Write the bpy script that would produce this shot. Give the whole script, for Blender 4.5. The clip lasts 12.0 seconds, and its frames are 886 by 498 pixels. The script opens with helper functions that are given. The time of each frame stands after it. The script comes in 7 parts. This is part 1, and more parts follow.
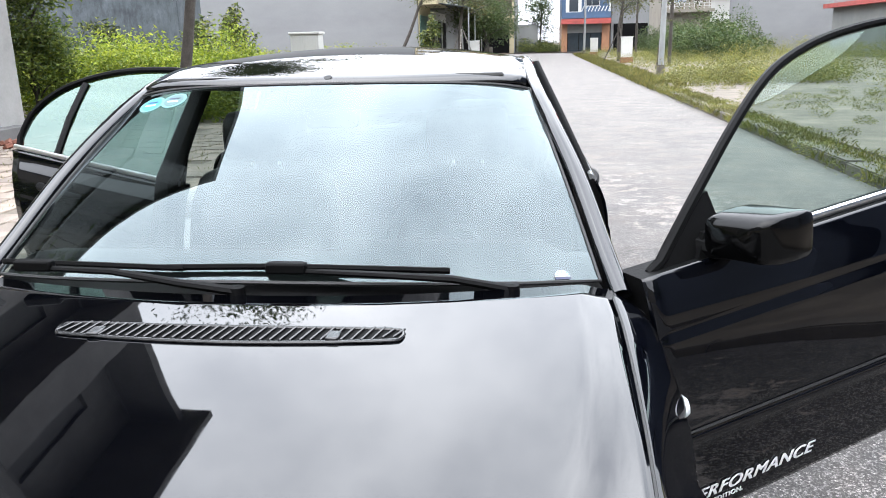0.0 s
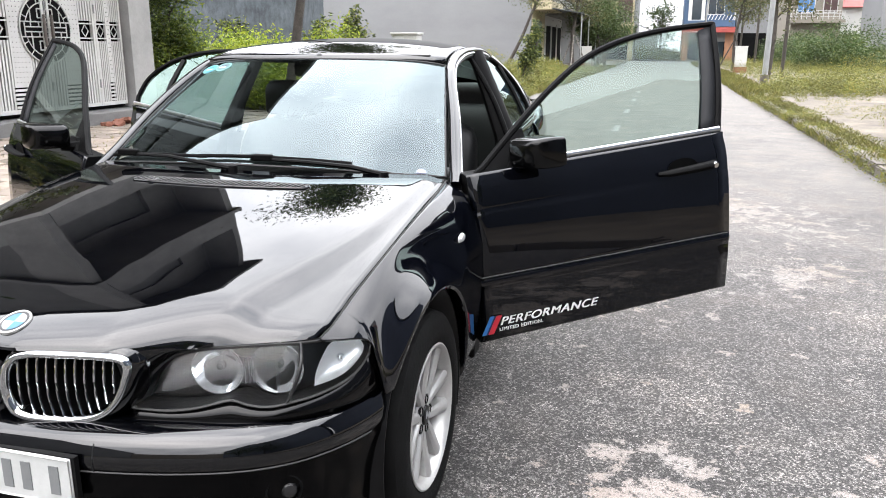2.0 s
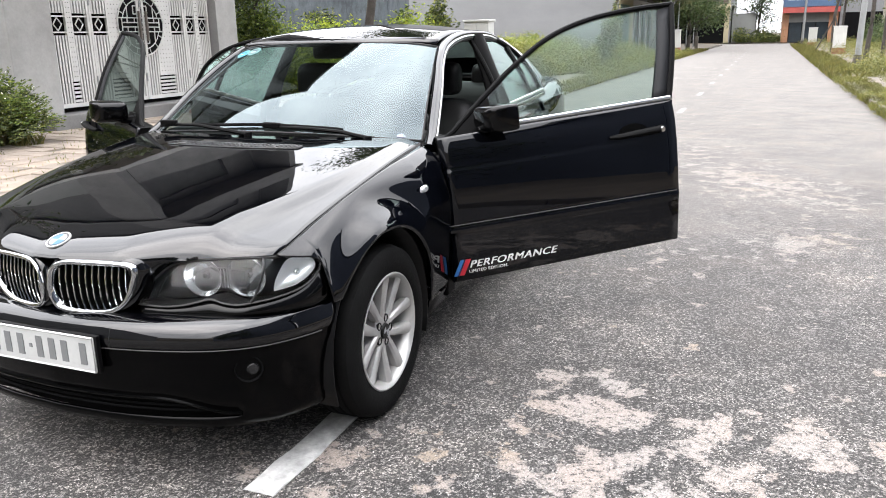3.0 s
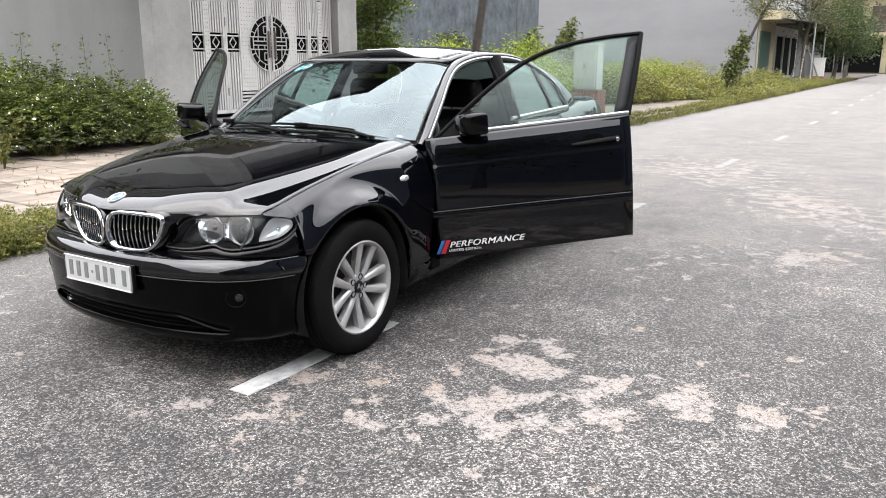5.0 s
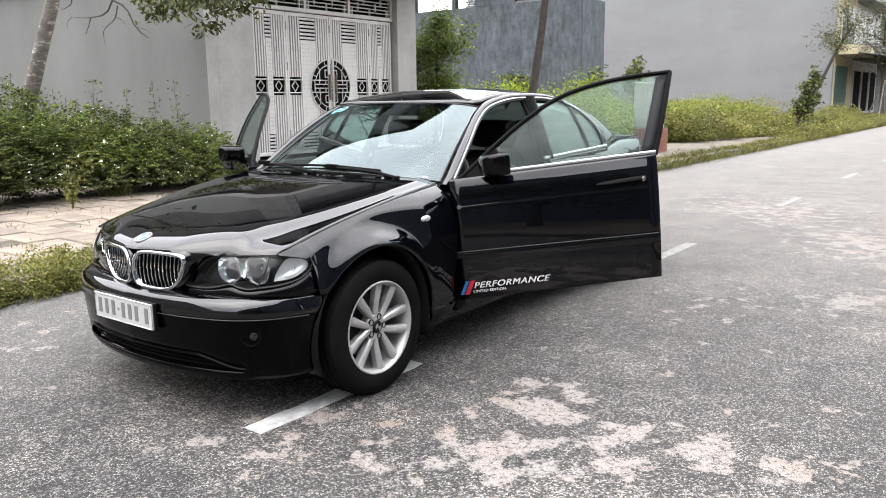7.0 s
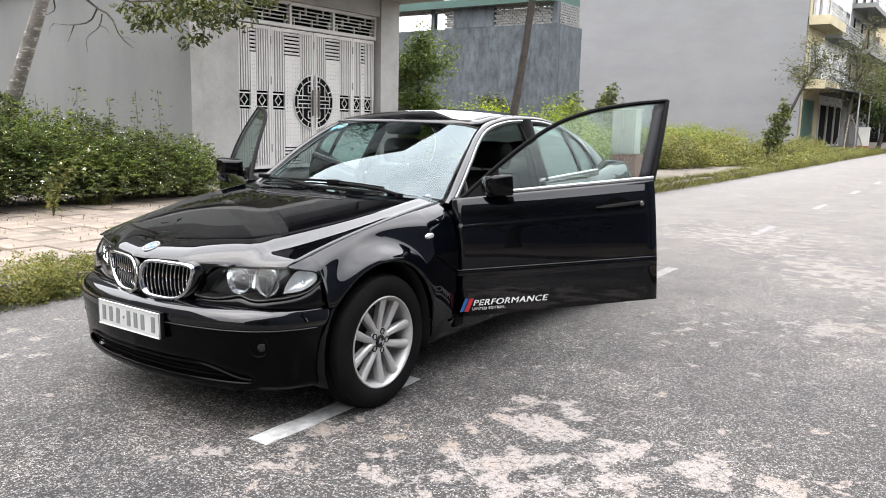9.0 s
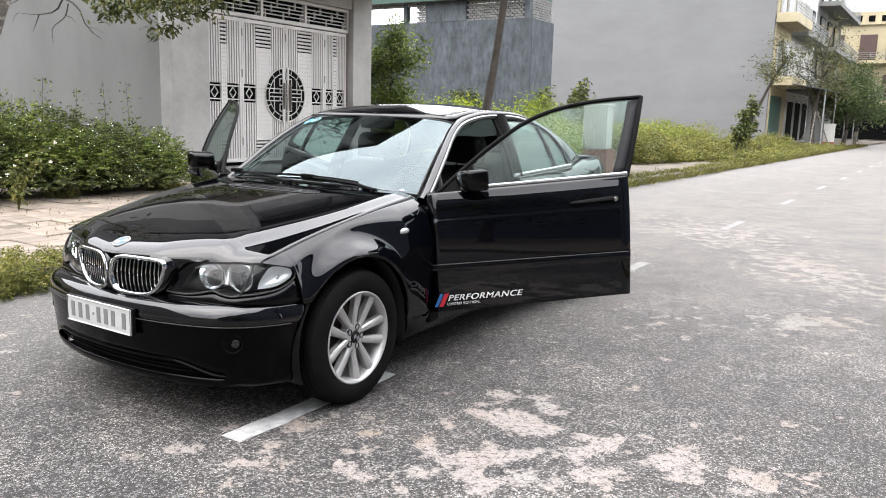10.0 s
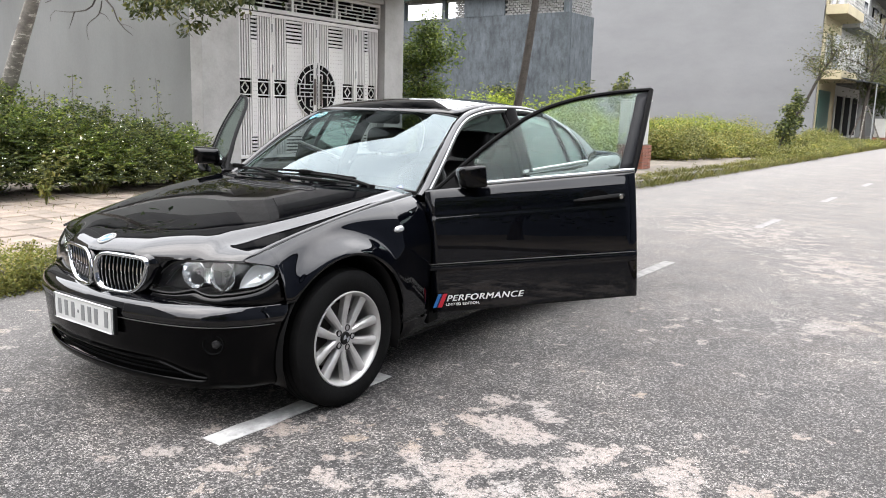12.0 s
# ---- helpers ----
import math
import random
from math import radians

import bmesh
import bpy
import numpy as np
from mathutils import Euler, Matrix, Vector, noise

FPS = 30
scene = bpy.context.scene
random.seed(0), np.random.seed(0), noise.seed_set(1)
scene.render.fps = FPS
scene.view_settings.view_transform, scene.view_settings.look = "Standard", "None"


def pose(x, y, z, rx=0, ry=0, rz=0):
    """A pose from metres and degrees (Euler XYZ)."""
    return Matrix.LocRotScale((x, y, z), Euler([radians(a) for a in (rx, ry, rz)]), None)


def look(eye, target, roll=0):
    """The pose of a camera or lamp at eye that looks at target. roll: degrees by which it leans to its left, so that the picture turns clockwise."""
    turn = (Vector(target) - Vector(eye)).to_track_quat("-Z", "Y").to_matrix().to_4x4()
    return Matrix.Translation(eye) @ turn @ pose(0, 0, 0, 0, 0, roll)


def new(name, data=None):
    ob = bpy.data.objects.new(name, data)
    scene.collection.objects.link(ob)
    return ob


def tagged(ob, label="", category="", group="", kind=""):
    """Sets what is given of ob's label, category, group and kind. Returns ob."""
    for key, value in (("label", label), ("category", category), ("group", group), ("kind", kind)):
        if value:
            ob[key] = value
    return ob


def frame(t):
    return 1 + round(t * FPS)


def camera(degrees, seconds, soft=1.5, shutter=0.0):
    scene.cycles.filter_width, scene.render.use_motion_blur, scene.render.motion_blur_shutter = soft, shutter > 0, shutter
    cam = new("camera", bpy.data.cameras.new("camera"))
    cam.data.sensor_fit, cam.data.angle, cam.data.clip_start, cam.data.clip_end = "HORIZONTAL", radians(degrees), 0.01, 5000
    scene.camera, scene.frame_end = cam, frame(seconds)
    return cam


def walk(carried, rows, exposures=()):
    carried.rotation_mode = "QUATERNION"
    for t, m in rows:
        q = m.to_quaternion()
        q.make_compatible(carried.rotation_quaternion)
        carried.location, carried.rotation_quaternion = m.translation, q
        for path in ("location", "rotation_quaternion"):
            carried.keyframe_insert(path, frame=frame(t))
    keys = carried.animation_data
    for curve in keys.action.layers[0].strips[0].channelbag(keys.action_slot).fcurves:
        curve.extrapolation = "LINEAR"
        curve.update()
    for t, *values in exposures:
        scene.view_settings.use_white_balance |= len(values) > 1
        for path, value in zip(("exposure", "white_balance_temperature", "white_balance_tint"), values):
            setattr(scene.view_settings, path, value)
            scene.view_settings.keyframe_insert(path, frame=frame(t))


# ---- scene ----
cam = camera(59.12, 12.0, 1.0)
# seconds, place of the eye, yaw to the left, pitch, roll
ROWS = [
    (0, 0.563, -0.988, 1.415, 7.26, -14.79, -1.43),
    (0.5, 0.664, -1.300, 1.408, 10.44, -13.53, -0.66),
    (1, 0.882, -1.570, 1.388, 11.97, -13.18, 0.32),
    (1.5, 1.178, -1.779, 1.370, 13.42, -13.72, 0.45),
    (2, 1.423, -2.015, 1.358, 15.56, -14.42, 0.11),
    (2.5, 1.688, -2.183, 1.351, 18.51, -14.95, -0.53),
    (3, 2.019, -2.364, 1.332, 22.43, -15.19, -1.12),
    (3.2, 2.113, -2.436, 1.333, 23.57, -15.17, -1.16),
    (4.8, 2.899, -2.701, 1.312, 31.33, -13.75, -0.04),
    (5, 2.957, -2.695, 1.316, 32.16, -13.57, 0.05),
    (5.5, 3.087, -2.605, 1.320, 33.87, -12.79, 0.21),
    (6, 3.136, -2.512, 1.308, 35.48, -12.01, 0.10),
    (6.5, 3.136, -2.531, 1.314, 36.65, -11.24, -0.37),
    (7, 3.135, -2.554, 1.322, 37.27, -10.73, -0.70),
    (9, 3.045, -2.704, 1.325, 35.01, -9.32, 1.29),
    (9.5, 3.027, -2.705, 1.328, 33.76, -9.48, 1.61),
    (10, 3.027, -2.705, 1.328, 32.92, -9.70, 1.65),
    (10.5, 3.032, -2.701, 1.331, 32.80, -9.82, 1.49),
    (11, 3.045, -2.695, 1.330, 33.41, -9.78, 1.34),
    (11.5, 3.066, -2.605, 1.331, 34.61, -9.92, 1.32),
    (12, 3.129, -2.472, 1.325, 35.97, -10.08, 1.52),
]


def eye_pose(x, y, z, yaw, pitch, roll):
    yw, pt = radians(yaw), radians(pitch)
    ahead = Vector((-math.sin(yw) * math.cos(pt), math.cos(yw) * math.cos(pt), math.sin(pt)))
    return look((x, y, z), Vector((x, y, z)) + ahead, roll)


walk(cam, [(r[0], eye_pose(*r[1:])) for r in ROWS], [(0, 0.21, 6150, 12), (1, 0.31, 6250, 13), (2.5, 0.17, 6480, 13), (5, 0.04, 6500, 13), (12, 0.03, 6500, 13)])

# ---- world, sun ----
world = bpy.data.worlds.new("overcast_sky")
scene.world = world
world.use_nodes = True
wn, wl = world.node_tree.nodes, world.node_tree.links
wn.clear()
SUN_ELEV, SUN_ROT = 58.0, 200.0
sky = wn.new("ShaderNodeTexSky")
sky.sky_type, sky.sun_disc = "NISHITA", False
sky.sun_elevation, sky.sun_rotation = radians(SUN_ELEV), radians(SUN_ROT)
sky.dust_density, sky.air_density = 4.0, 1.0
wco = wn.new("ShaderNodeTexCoord")
cloud = wn.new("ShaderNodeTexNoise")
cloud.inputs["Scale"].default_value, cloud.inputs["Detail"].default_value, cloud.inputs["Roughness"].default_value = 2.2, 6.0, 0.55
ramp = wn.new("ShaderNodeValToRGB")
ramp.color_ramp.elements[0].position, ramp.color_ramp.elements[1].position = 0.3, 0.72
ramp.color_ramp.elements[0].color = (40.0, 42.0, 45.0, 1)
ramp.color_ramp.elements[1].color = (86.0, 87.0, 87.0, 1)
wmix = wn.new("ShaderNodeMixRGB")
wmix.inputs[0].default_value = 0.82
wbg = wn.new("ShaderNodeBackground")
wbg.inputs["Strength"].default_value = 0.092
wout = wn.new("ShaderNodeOutputWorld")
wl.new(wco.outputs["Generated"], cloud.inputs["Vector"])
wl.new(cloud.outputs["Fac"], ramp.inputs["Fac"])
wl.new(sky.outputs["Color"], wmix.inputs[1])
wl.new(ramp.outputs["Color"], wmix.inputs[2])
wsep = wn.new("ShaderNodeSeparateXYZ")
wl.new(wco.outputs["Generated"], wsep.inputs[0])
wrise = wn.new("ShaderNodeMapRange")
wrise.inputs["From Min"].default_value, wrise.inputs["From Max"].default_value = 0.0, 1.0
wrise.inputs["To Min"].default_value, wrise.inputs["To Max"].default_value = 0.46, 1.52
wl.new(wsep.outputs["Z"], wrise.inputs["Value"])
wmul = wn.new("ShaderNodeMixRGB")
wmul.blend_type, wmul.inputs[0].default_value = "MULTIPLY", 1.0
wl.new(wmix.outputs["Color"], wmul.inputs[1])
wl.new(wrise.outputs[0], wmul.inputs[2])
wl.new(wmul.outputs["Color"], wbg.inputs["Color"])
wl.new(wbg.outputs["Background"], wout.inputs["Surface"])

sun_data = bpy.data.lights.new("sun", "SUN")
sun_data.energy, sun_data.angle, sun_data.color = 1.5, radians(60), (1.0, 0.95, 0.87)
sun = new("sun", sun_data)
saz = radians(SUN_ROT)
sun.matrix_world = look((0, 0, 30), Vector((0, 0, 30)) - Vector((math.sin(saz) * math.cos(radians(SUN_ELEV)), math.cos(saz) * math.cos(radians(SUN_ELEV)), math.sin(radians(SUN_ELEV)))))

# ---- building helpers ----
WORLD = {}


def place_of(ob):
    return WORLD.get(ob, Matrix.Identity(4))


def thing(name, at, label, category, group="", kind=""):
    ob = new(name)
    ob.empty_display_size = 0.1
    ob.matrix_basis = Matrix.Translation(at)
    WORLD[ob] = Matrix.Translation(at)
    return tagged(ob, label, category, group, kind)


def hang(ob, parent, m):
    """Sets ob at the world pose m under its parent."""
    ob.parent = parent
    ob.matrix_basis = (place_of(parent).inverted() @ m) if parent else m
    WORLD[ob] = m
    return ob


def part(name, bm, material, parent=None, label="", smooth=40.0, bevel=0.0, solid=0.0, m=None, face_to=None):
    """Links a bmesh as one mesh object under a thing or part; its vertices are given in world space (or in m's space)."""
    if m is not None:
        bm.transform(m)
    mesh = bpy.data.meshes.new(name)
    cs = [v.co for v in bm.verts]
    lo = Vector((min(c.x for c in cs), min(c.y for c in cs), min(c.z for c in cs)))
    hi = Vector((max(c.x for c in cs), max(c.y for c in cs), max(c.z for c in cs)))
    mid = Vector(((lo.x + hi.x) / 2, (lo.y + hi.y) / 2, lo.z))
    bmesh.ops.translate(bm, verts=bm.verts, vec=-mid)
    bmesh.ops.recalc_face_normals(bm, faces=bm.faces)
    if face_to is not None and sum(f.normal.dot(Vector(face_to)) for f in bm.faces) < 0:
        bmesh.ops.reverse_faces(bm, faces=bm.faces)
    bm.to_mesh(mesh)
    bm.free()
    if smooth:
        mesh.polygons.foreach_set("use_smooth", [True] * len(mesh.polygons))
        mesh.set_sharp_from_angle(angle=radians(smooth))
    mesh.materials.append(material)
    ob = new(name, mesh)
    if solid:
        md = ob.modifiers.new("solid", "SOLIDIFY")
        md.thickness, md.offset = solid, -1
    if bevel:
        md = ob.modifiers.new("bevel", "BEVEL")
        md.width, md.segments, md.limit_method, md.angle_limit = bevel, 2, "ANGLE", radians(40)
    hang(ob, parent, Matrix.Translation(mid))
    if label:
        ob["label"] = label
    return ob


def again(ob, parent, m):
    """One more piece on the same mesh as ob, at the world pose m."""
    return hang(new(ob.name.split(".")[0], ob.data), parent, m)


def box(x0, x1, y0, y1, z0, z1, bm=None):
    bm = bm or bmesh.new()
    vs = [bm.verts.new((x, y, z)) for z in (z0, z1) for y in (y0, y1) for x in (x0, x1)]
    for q in ((0, 2, 3, 1), (4, 5, 7, 6), (0, 1, 5, 4), (2, 6, 7, 3), (0, 4, 6, 2), (1, 3, 7, 5)):
        bm.faces.new([vs[i] for i in q])
    return bm


def cr(pts, n):
    """A smooth curve through pts, as n points evenly spread by index of chord length."""
    p = np.array([tuple(q) for q in pts], float)
    d = np.r_[0, np.cumsum(np.linalg.norm(np.diff(p, axis=0), axis=1) ** 0.5)]
    tang = np.gradient(p, d, axis=0)
    out = []
    fine = np.linspace(0, d[-1], max(4 * n, 40))
    for t in fine:
        i = min(int(np.searchsorted(d, t, "right")) - 1, len(d) - 2)
        h = d[i + 1] - d[i]
        s = (t - d[i]) / h
        out.append((2 * s**3 - 3 * s**2 + 1) * p[i] + (s**3 - 2 * s**2 + s) * h * tang[i] + (3 * s**2 - 2 * s**3) * p[i + 1] + (s**3 - s**2) * h * tang[i + 1])
    out = np.array(out)
    a = np.r_[0, np.cumsum(np.linalg.norm(np.diff(out, axis=0), axis=1))]
    want = np.linspace(0, a[-1], n)
    return np.stack([np.interp(want, a, out[:, k]) for k in range(p.shape[1])], 1)


class Curve:
    """A smooth function through (x, y) pairs."""

    def __init__(self, *pairs):
        self.x, self.y = np.array([q[0] for q in pairs], float), np.array([q[1] for q in pairs], float)
        self.g = np.gradient(self.y, self.x)

    def __call__(self, v):
        x, y, g = self.x, self.y, self.g
        if v <= x[0]:
            return float(y[0])
        if v >= x[-1]:
            return float(y[-1])
        i = min(int(np.searchsorted(x, v, "right")) - 1, len(x) - 2)
        h = x[i + 1] - x[i]
        s = (v - x[i]) / h
        return float((2 * s**3 - 3 * s**2 + 1) * y[i] + (s**3 - 2 * s**2 + s) * h * g[i] + (3 * s**2 - 2 * s**3) * y[i + 1] + (s**3 - s**2) * h * g[i + 1])


def sheet(rows, bm=None, closed=False):
    """Quads between rows of points."""
    bm = bm or bmesh.new()
    vs = [[bm.verts.new(tuple(p)) for p in row] for row in rows]
    for a, b in zip(vs, vs[1:]):
        n = len(a)
        for i in range(n if closed else n - 1):
            j = (i + 1) % n
            try:
                bm.faces.new((a[i], a[j], b[j], b[i]))
            except ValueError:
                pass
    return bm


def tube(pts, radius, sides=8, bm=None, flat=1.0, close=False, up=(0, 0, 1)):
    """A round or flattened bar along pts; radius may be a list."""
    pts = [Vector(tuple(p)) for p in pts]
    rows = []
    n = len(pts)
    for i, p in enumerate(pts):
        a = pts[(i - 1) % n if close else max(i - 1, 0)]
        b = pts[(i + 1) % n if close else min(i + 1, n - 1)]
        d = (b - a).normalized()
        s = d.cross(Vector(up))
        s = s.normalized() if s.length > 1e-4 else d.orthogonal().normalized()
        u = s.cross(d)
        r = radius[i] if isinstance(radius, (list, tuple, np.ndarray)) else radius
        rows.append([p + (s * math.cos(k / sides * math.tau) + u * (math.sin(k / sides * math.tau) * flat)) * r for k in range(sides)])
    if close:
        rows.append(rows[0])
    bm = bm or bmesh.new()
    vs = [[bm.verts.new(q) for q in row] for row in (rows[:-1] if close else rows)]
    if close:
        vs.append(vs[0])
    for a, b in zip(vs, vs[1:]):
        for k in range(sides):
            bm.faces.new((a[k], a[(k + 1) % sides], b[(k + 1) % sides], b[k]))
    if not close:
        bm.faces.new(list(reversed(vs[0])))
        bm.faces.new(vs[-1])
    return bm


def prism(outline, depth_vec, bm=None):
    """A closed outline of 3D points pushed along depth_vec."""
    bm = bm or bmesh.new()
    a = [bm.verts.new(tuple(p)) for p in outline]
    b = [bm.verts.new(tuple(Vector(tuple(p)) + Vector(depth_vec))) for p in outline]
    bm.faces.new(a)
    bm.faces.new(list(reversed(b)))
    for i in range(len(a)):
        j = (i + 1) % len(a)
        bm.faces.new((a[i], b[i], b[j], a[j]))
    return bm


def lathe(profile, segs, m, bm=None, close=True):
    """Profile of (radius, height) turned round the z axis of m."""
    rows = []
    for r, h in profile:
        rows.append([m @ Vector((r * math.cos(k / segs * math.tau), r * math.sin(k / segs * math.tau), h)) for k in range(segs)])
    return sheet(rows, bm, closed=True)


def raw(name, verts, faces, material, parent=None, label="", smooth=False):
    mesh = bpy.data.meshes.new(name)
    mesh.from_pydata(verts, [], faces)
    mesh.materials.append(material)
    if smooth:
        mesh.polygons.foreach_set("use_smooth", [True] * len(mesh.polygons))
    ob = new(name, mesh)
    if parent is not None:
        hang(ob, parent, Matrix.Identity(4))
    if label:
        ob["label"] = label
    return ob


# ---- materials ----
def nodes_of(name):
    m = bpy.data.materials.new(name)
    m.use_nodes = True
    nt = m.node_tree
    return m, nt, nt.nodes["Principled BSDF"]


def noise_node(nt, scale, detail=4.0, rough=0.6, coord="Object"):
    co = nt.nodes.new("ShaderNodeTexCoord")
    nz = nt.nodes.new("ShaderNodeTexNoise")
    nz.inputs["Scale"].default_value, nz.inputs["Detail"].default_value, nz.inputs["Roughness"].default_value = scale, detail, rough
    nt.links.new(co.outputs[coord], nz.inputs["Vector"])
    return nz


def ramp_node(nt, fac, stops):
    r = nt.nodes.new("ShaderNodeValToRGB")
    el = r.color_ramp.elements
    while len(el) < len(stops):
        el.new(0.5)
    for e, (pos, col) in zip(el, stops):
        e.position = pos
        e.color = (*col, 1) if len(col) == 3 else col
    nt.links.new(fac, r.inputs["Fac"])
    return r


def mixed(nt, kind, fac, a, b):
    mx = nt.nodes.new("ShaderNodeMixRGB")
    mx.blend_type = kind
    for sock, v in zip(mx.inputs, (fac, a, b)):
        if hasattr(v, "links") or hasattr(v, "is_linked"):
            nt.links.new(v, sock)
        else:
            sock.default_value = v if isinstance(v, float) else (*v, 1)
    return mx


def surface(name, base, rough=0.6, metal=0.0, var=0.25, scale=1.2, grain=60.0, bump=0.15, tint=None, ior=1.5, coat=0.0, spec=0.5):
    """A plain surface with large stains, fine grain and relief."""
    m, nt, bs = nodes_of(name)
    big = noise_node(nt, scale, 5.0, 0.65)
    fine = noise_node(nt, grain, 3.0, 0.7)
    dark = tuple(c * (1 - var) for c in base)
    lite = tint or tuple(min(1.0, c * (1 + var)) for c in base)
    r1 = ramp_node(nt, big.outputs["Fac"], ((0.3, dark), (0.7, lite)))
    r2 = ramp_node(nt, fine.outputs["Fac"], ((0.3, (1 - 0.5 * var,) * 3), (0.7, (1.0,) * 3)))
    mx = mixed(nt, "MULTIPLY", 1.0, r1.outputs["Color"], r2.outputs["Color"])
    nt.links.new(mx.outputs["Color"], bs.inputs["Base Color"])
    bs.inputs["Roughness"].default_value, bs.inputs["Metallic"].default_value = rough, metal
    bs.inputs["IOR"].default_value, bs.inputs["Coat Weight"].default_value = ior, coat
    bs.inputs["Specular IOR Level"].default_value = spec
    if bump:
        bp = nt.nodes.new("ShaderNodeBump")
        bp.inputs["Strength"].default_value, bp.inputs["Distance"].default_value = bump, 0.01
        nt.links.new(fine.outputs["Fac"], bp.inputs["Height"])
        nt.links.new(bp.outputs["Normal"], bs.inputs["Normal"])
    return m


def leaf_material(name, a, b, c=None):
    """Foliage whose colour varies leaf by leaf and lets some light through."""
    m, nt, bs = nodes_of(name)
    geo = nt.nodes.new("ShaderNodeNewGeometry")
    stops = ((0.0, a), (0.55, b), (1.0, c or b))
    r = ramp_node(nt, geo.outputs["Random Per Island"], stops)
    big = noise_node(nt, 0.9, 3.0)
    sh = ramp_node(nt, big.outputs["Fac"], ((0.3, (0.5, 0.52, 0.5)), (0.7, (1.3, 1.28, 1.1))))
    mx = mixed(nt, "MULTIPLY", 1.0, r.outputs["Color"], sh.outputs["Color"])
    nt.links.new(mx.outputs["Color"], bs.inputs["Base Color"])
    bs.inputs["Roughness"].default_value = 0.5
    bs.inputs["Specular IOR Level"].default_value = 0.3
    tr = nt.nodes.new("ShaderNodeBsdfTranslucent")
    nt.links.new(mx.outputs["Color"], tr.inputs["Color"])
    ms = nt.nodes.new("ShaderNodeMixShader")
    ms.inputs[0].default_value = 0.3
    outp = nt.nodes["Material Output"]
    nt.links.new(bs.outputs[0], ms.inputs[1])
    nt.links.new(tr.outputs[0], ms.inputs[2])
    nt.links.new(ms.outputs[0], outp.inputs["Surface"])
    return m


def asphalt():
    m, nt, bs = nodes_of("asphalt")
    co = nt.nodes.new("ShaderNodeTexCoord")
    fine = noise_node(nt, 165.0, 4.0, 0.85)
    speck = nt.nodes.new("ShaderNodeTexVoronoi")
    speck.inputs["Scale"].default_value = 120.0
    nt.links.new(co.outputs["Object"], speck.inputs["Vector"])
    speck2 = nt.nodes.new("ShaderNodeTexVoronoi")
    speck2.inputs["Scale"].default_value = 320.0
    nt.links.new(co.outputs["Object"], speck2.inputs["Vector"])
    big = noise_node(nt, 0.7, 6.0, 0.7)
    base = ramp_node(nt, big.outputs["Fac"], ((0.3, (0.037, 0.0364, 0.0364)), (0.5, (0.062, 0.0605, 0.0600)), (0.72, (0.118, 0.112, 0.107))))
    gr = ramp_node(nt, fine.outputs["Fac"], ((0.38, (0.10, 0.10, 0.11)), (0.5, (0.88, 0.88, 0.88)), (0.62, (2.7, 2.66, 2.6))))
    c1 = mixed(nt, "MULTIPLY", 1.0, base.outputs["Color"], gr.outputs["Color"])
    stone = ramp_node(nt, speck.outputs["Color"], ((0.0, (0.3, 0.3, 0.3)), (0.55, (0.62, 0.62, 0.62)), (0.66, (1.75, 1.73, 1.71)), (1.0, (2.7, 2.66, 2.6))))
    stone2 = ramp_node(nt, speck2.outputs["Color"], ((0.0, (0.55, 0.55, 0.55)), (0.7, (0.9, 0.9, 0.9)), (0.9, (2.2, 2.15, 2.1))))
    st = mixed(nt, "MULTIPLY", 1.0, stone.outputs["Color"], stone2.outputs["Color"])
    c2 = mixed(nt, "MULTIPLY", 1.0, c1.outputs["Color"], st.outputs["Color"])
    mott = noise_node(nt, 9.0, 8.0, 0.7)
    mot = ramp_node(nt, mott.outputs["Fac"], ((0.36, (0.74, 0.74, 0.75)), (0.52, (1.0, 1.0, 1.0)), (0.66, (1.3, 1.28, 1.25))))
    c2 = mixed(nt, "MULTIPLY", 1.0, c2.outputs["Color"], mot.outputs["Color"])
    # paler, warmer mottled tone, growing from y = -0.5 to 8
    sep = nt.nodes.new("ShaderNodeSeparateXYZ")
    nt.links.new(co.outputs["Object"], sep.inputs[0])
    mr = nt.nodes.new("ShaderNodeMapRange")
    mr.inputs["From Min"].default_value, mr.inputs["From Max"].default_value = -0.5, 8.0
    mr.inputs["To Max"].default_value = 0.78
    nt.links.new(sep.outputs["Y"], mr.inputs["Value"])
    far_blotch = noise_node(nt, 1.1, 6.0, 0.7)
    sr = ramp_node(nt, far_blotch.outputs["Fac"], ((0.25, (0.6, 0.6, 0.6)), (0.6, (1.0, 1.0, 1.0))))
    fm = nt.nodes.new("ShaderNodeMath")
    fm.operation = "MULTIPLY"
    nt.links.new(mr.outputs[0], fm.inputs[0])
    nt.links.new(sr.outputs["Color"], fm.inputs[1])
    far_noise = noise_node(nt, 2.3, 9.0, 0.75)
    far_tone = ramp_node(nt, far_noise.outputs["Fac"], ((0.35, (0.098, 0.093, 0.088)), (0.5, (0.128, 0.118, 0.109)), (0.66, (0.168, 0.144, 0.125))))
    c3 = mixed(nt, "MIX", fm.outputs[0], c2.outputs["Color"], far_tone.outputs["Color"])
    # paler tone towards the kerb on the car's side
    kerb_pale = nt.nodes.new("ShaderNodeMapRange")
    kerb_pale.inputs["From Min"].default_value, kerb_pale.inputs["From Max"].default_value = 0.1, -1.3
    kerb_pale.inputs["To Max"].default_value = 0.32
    nt.links.new(sep.outputs["X"], kerb_pale.inputs["Value"])
    c3 = mixed(nt, "MIX", kerb_pale.outputs[0], c3.outputs["Color"], (0.150, 0.143, 0.135))
    # spilt mortar and clay: pale crusts, each with its own ragged edge
    turn = nt.nodes.new("ShaderNodeMapping")
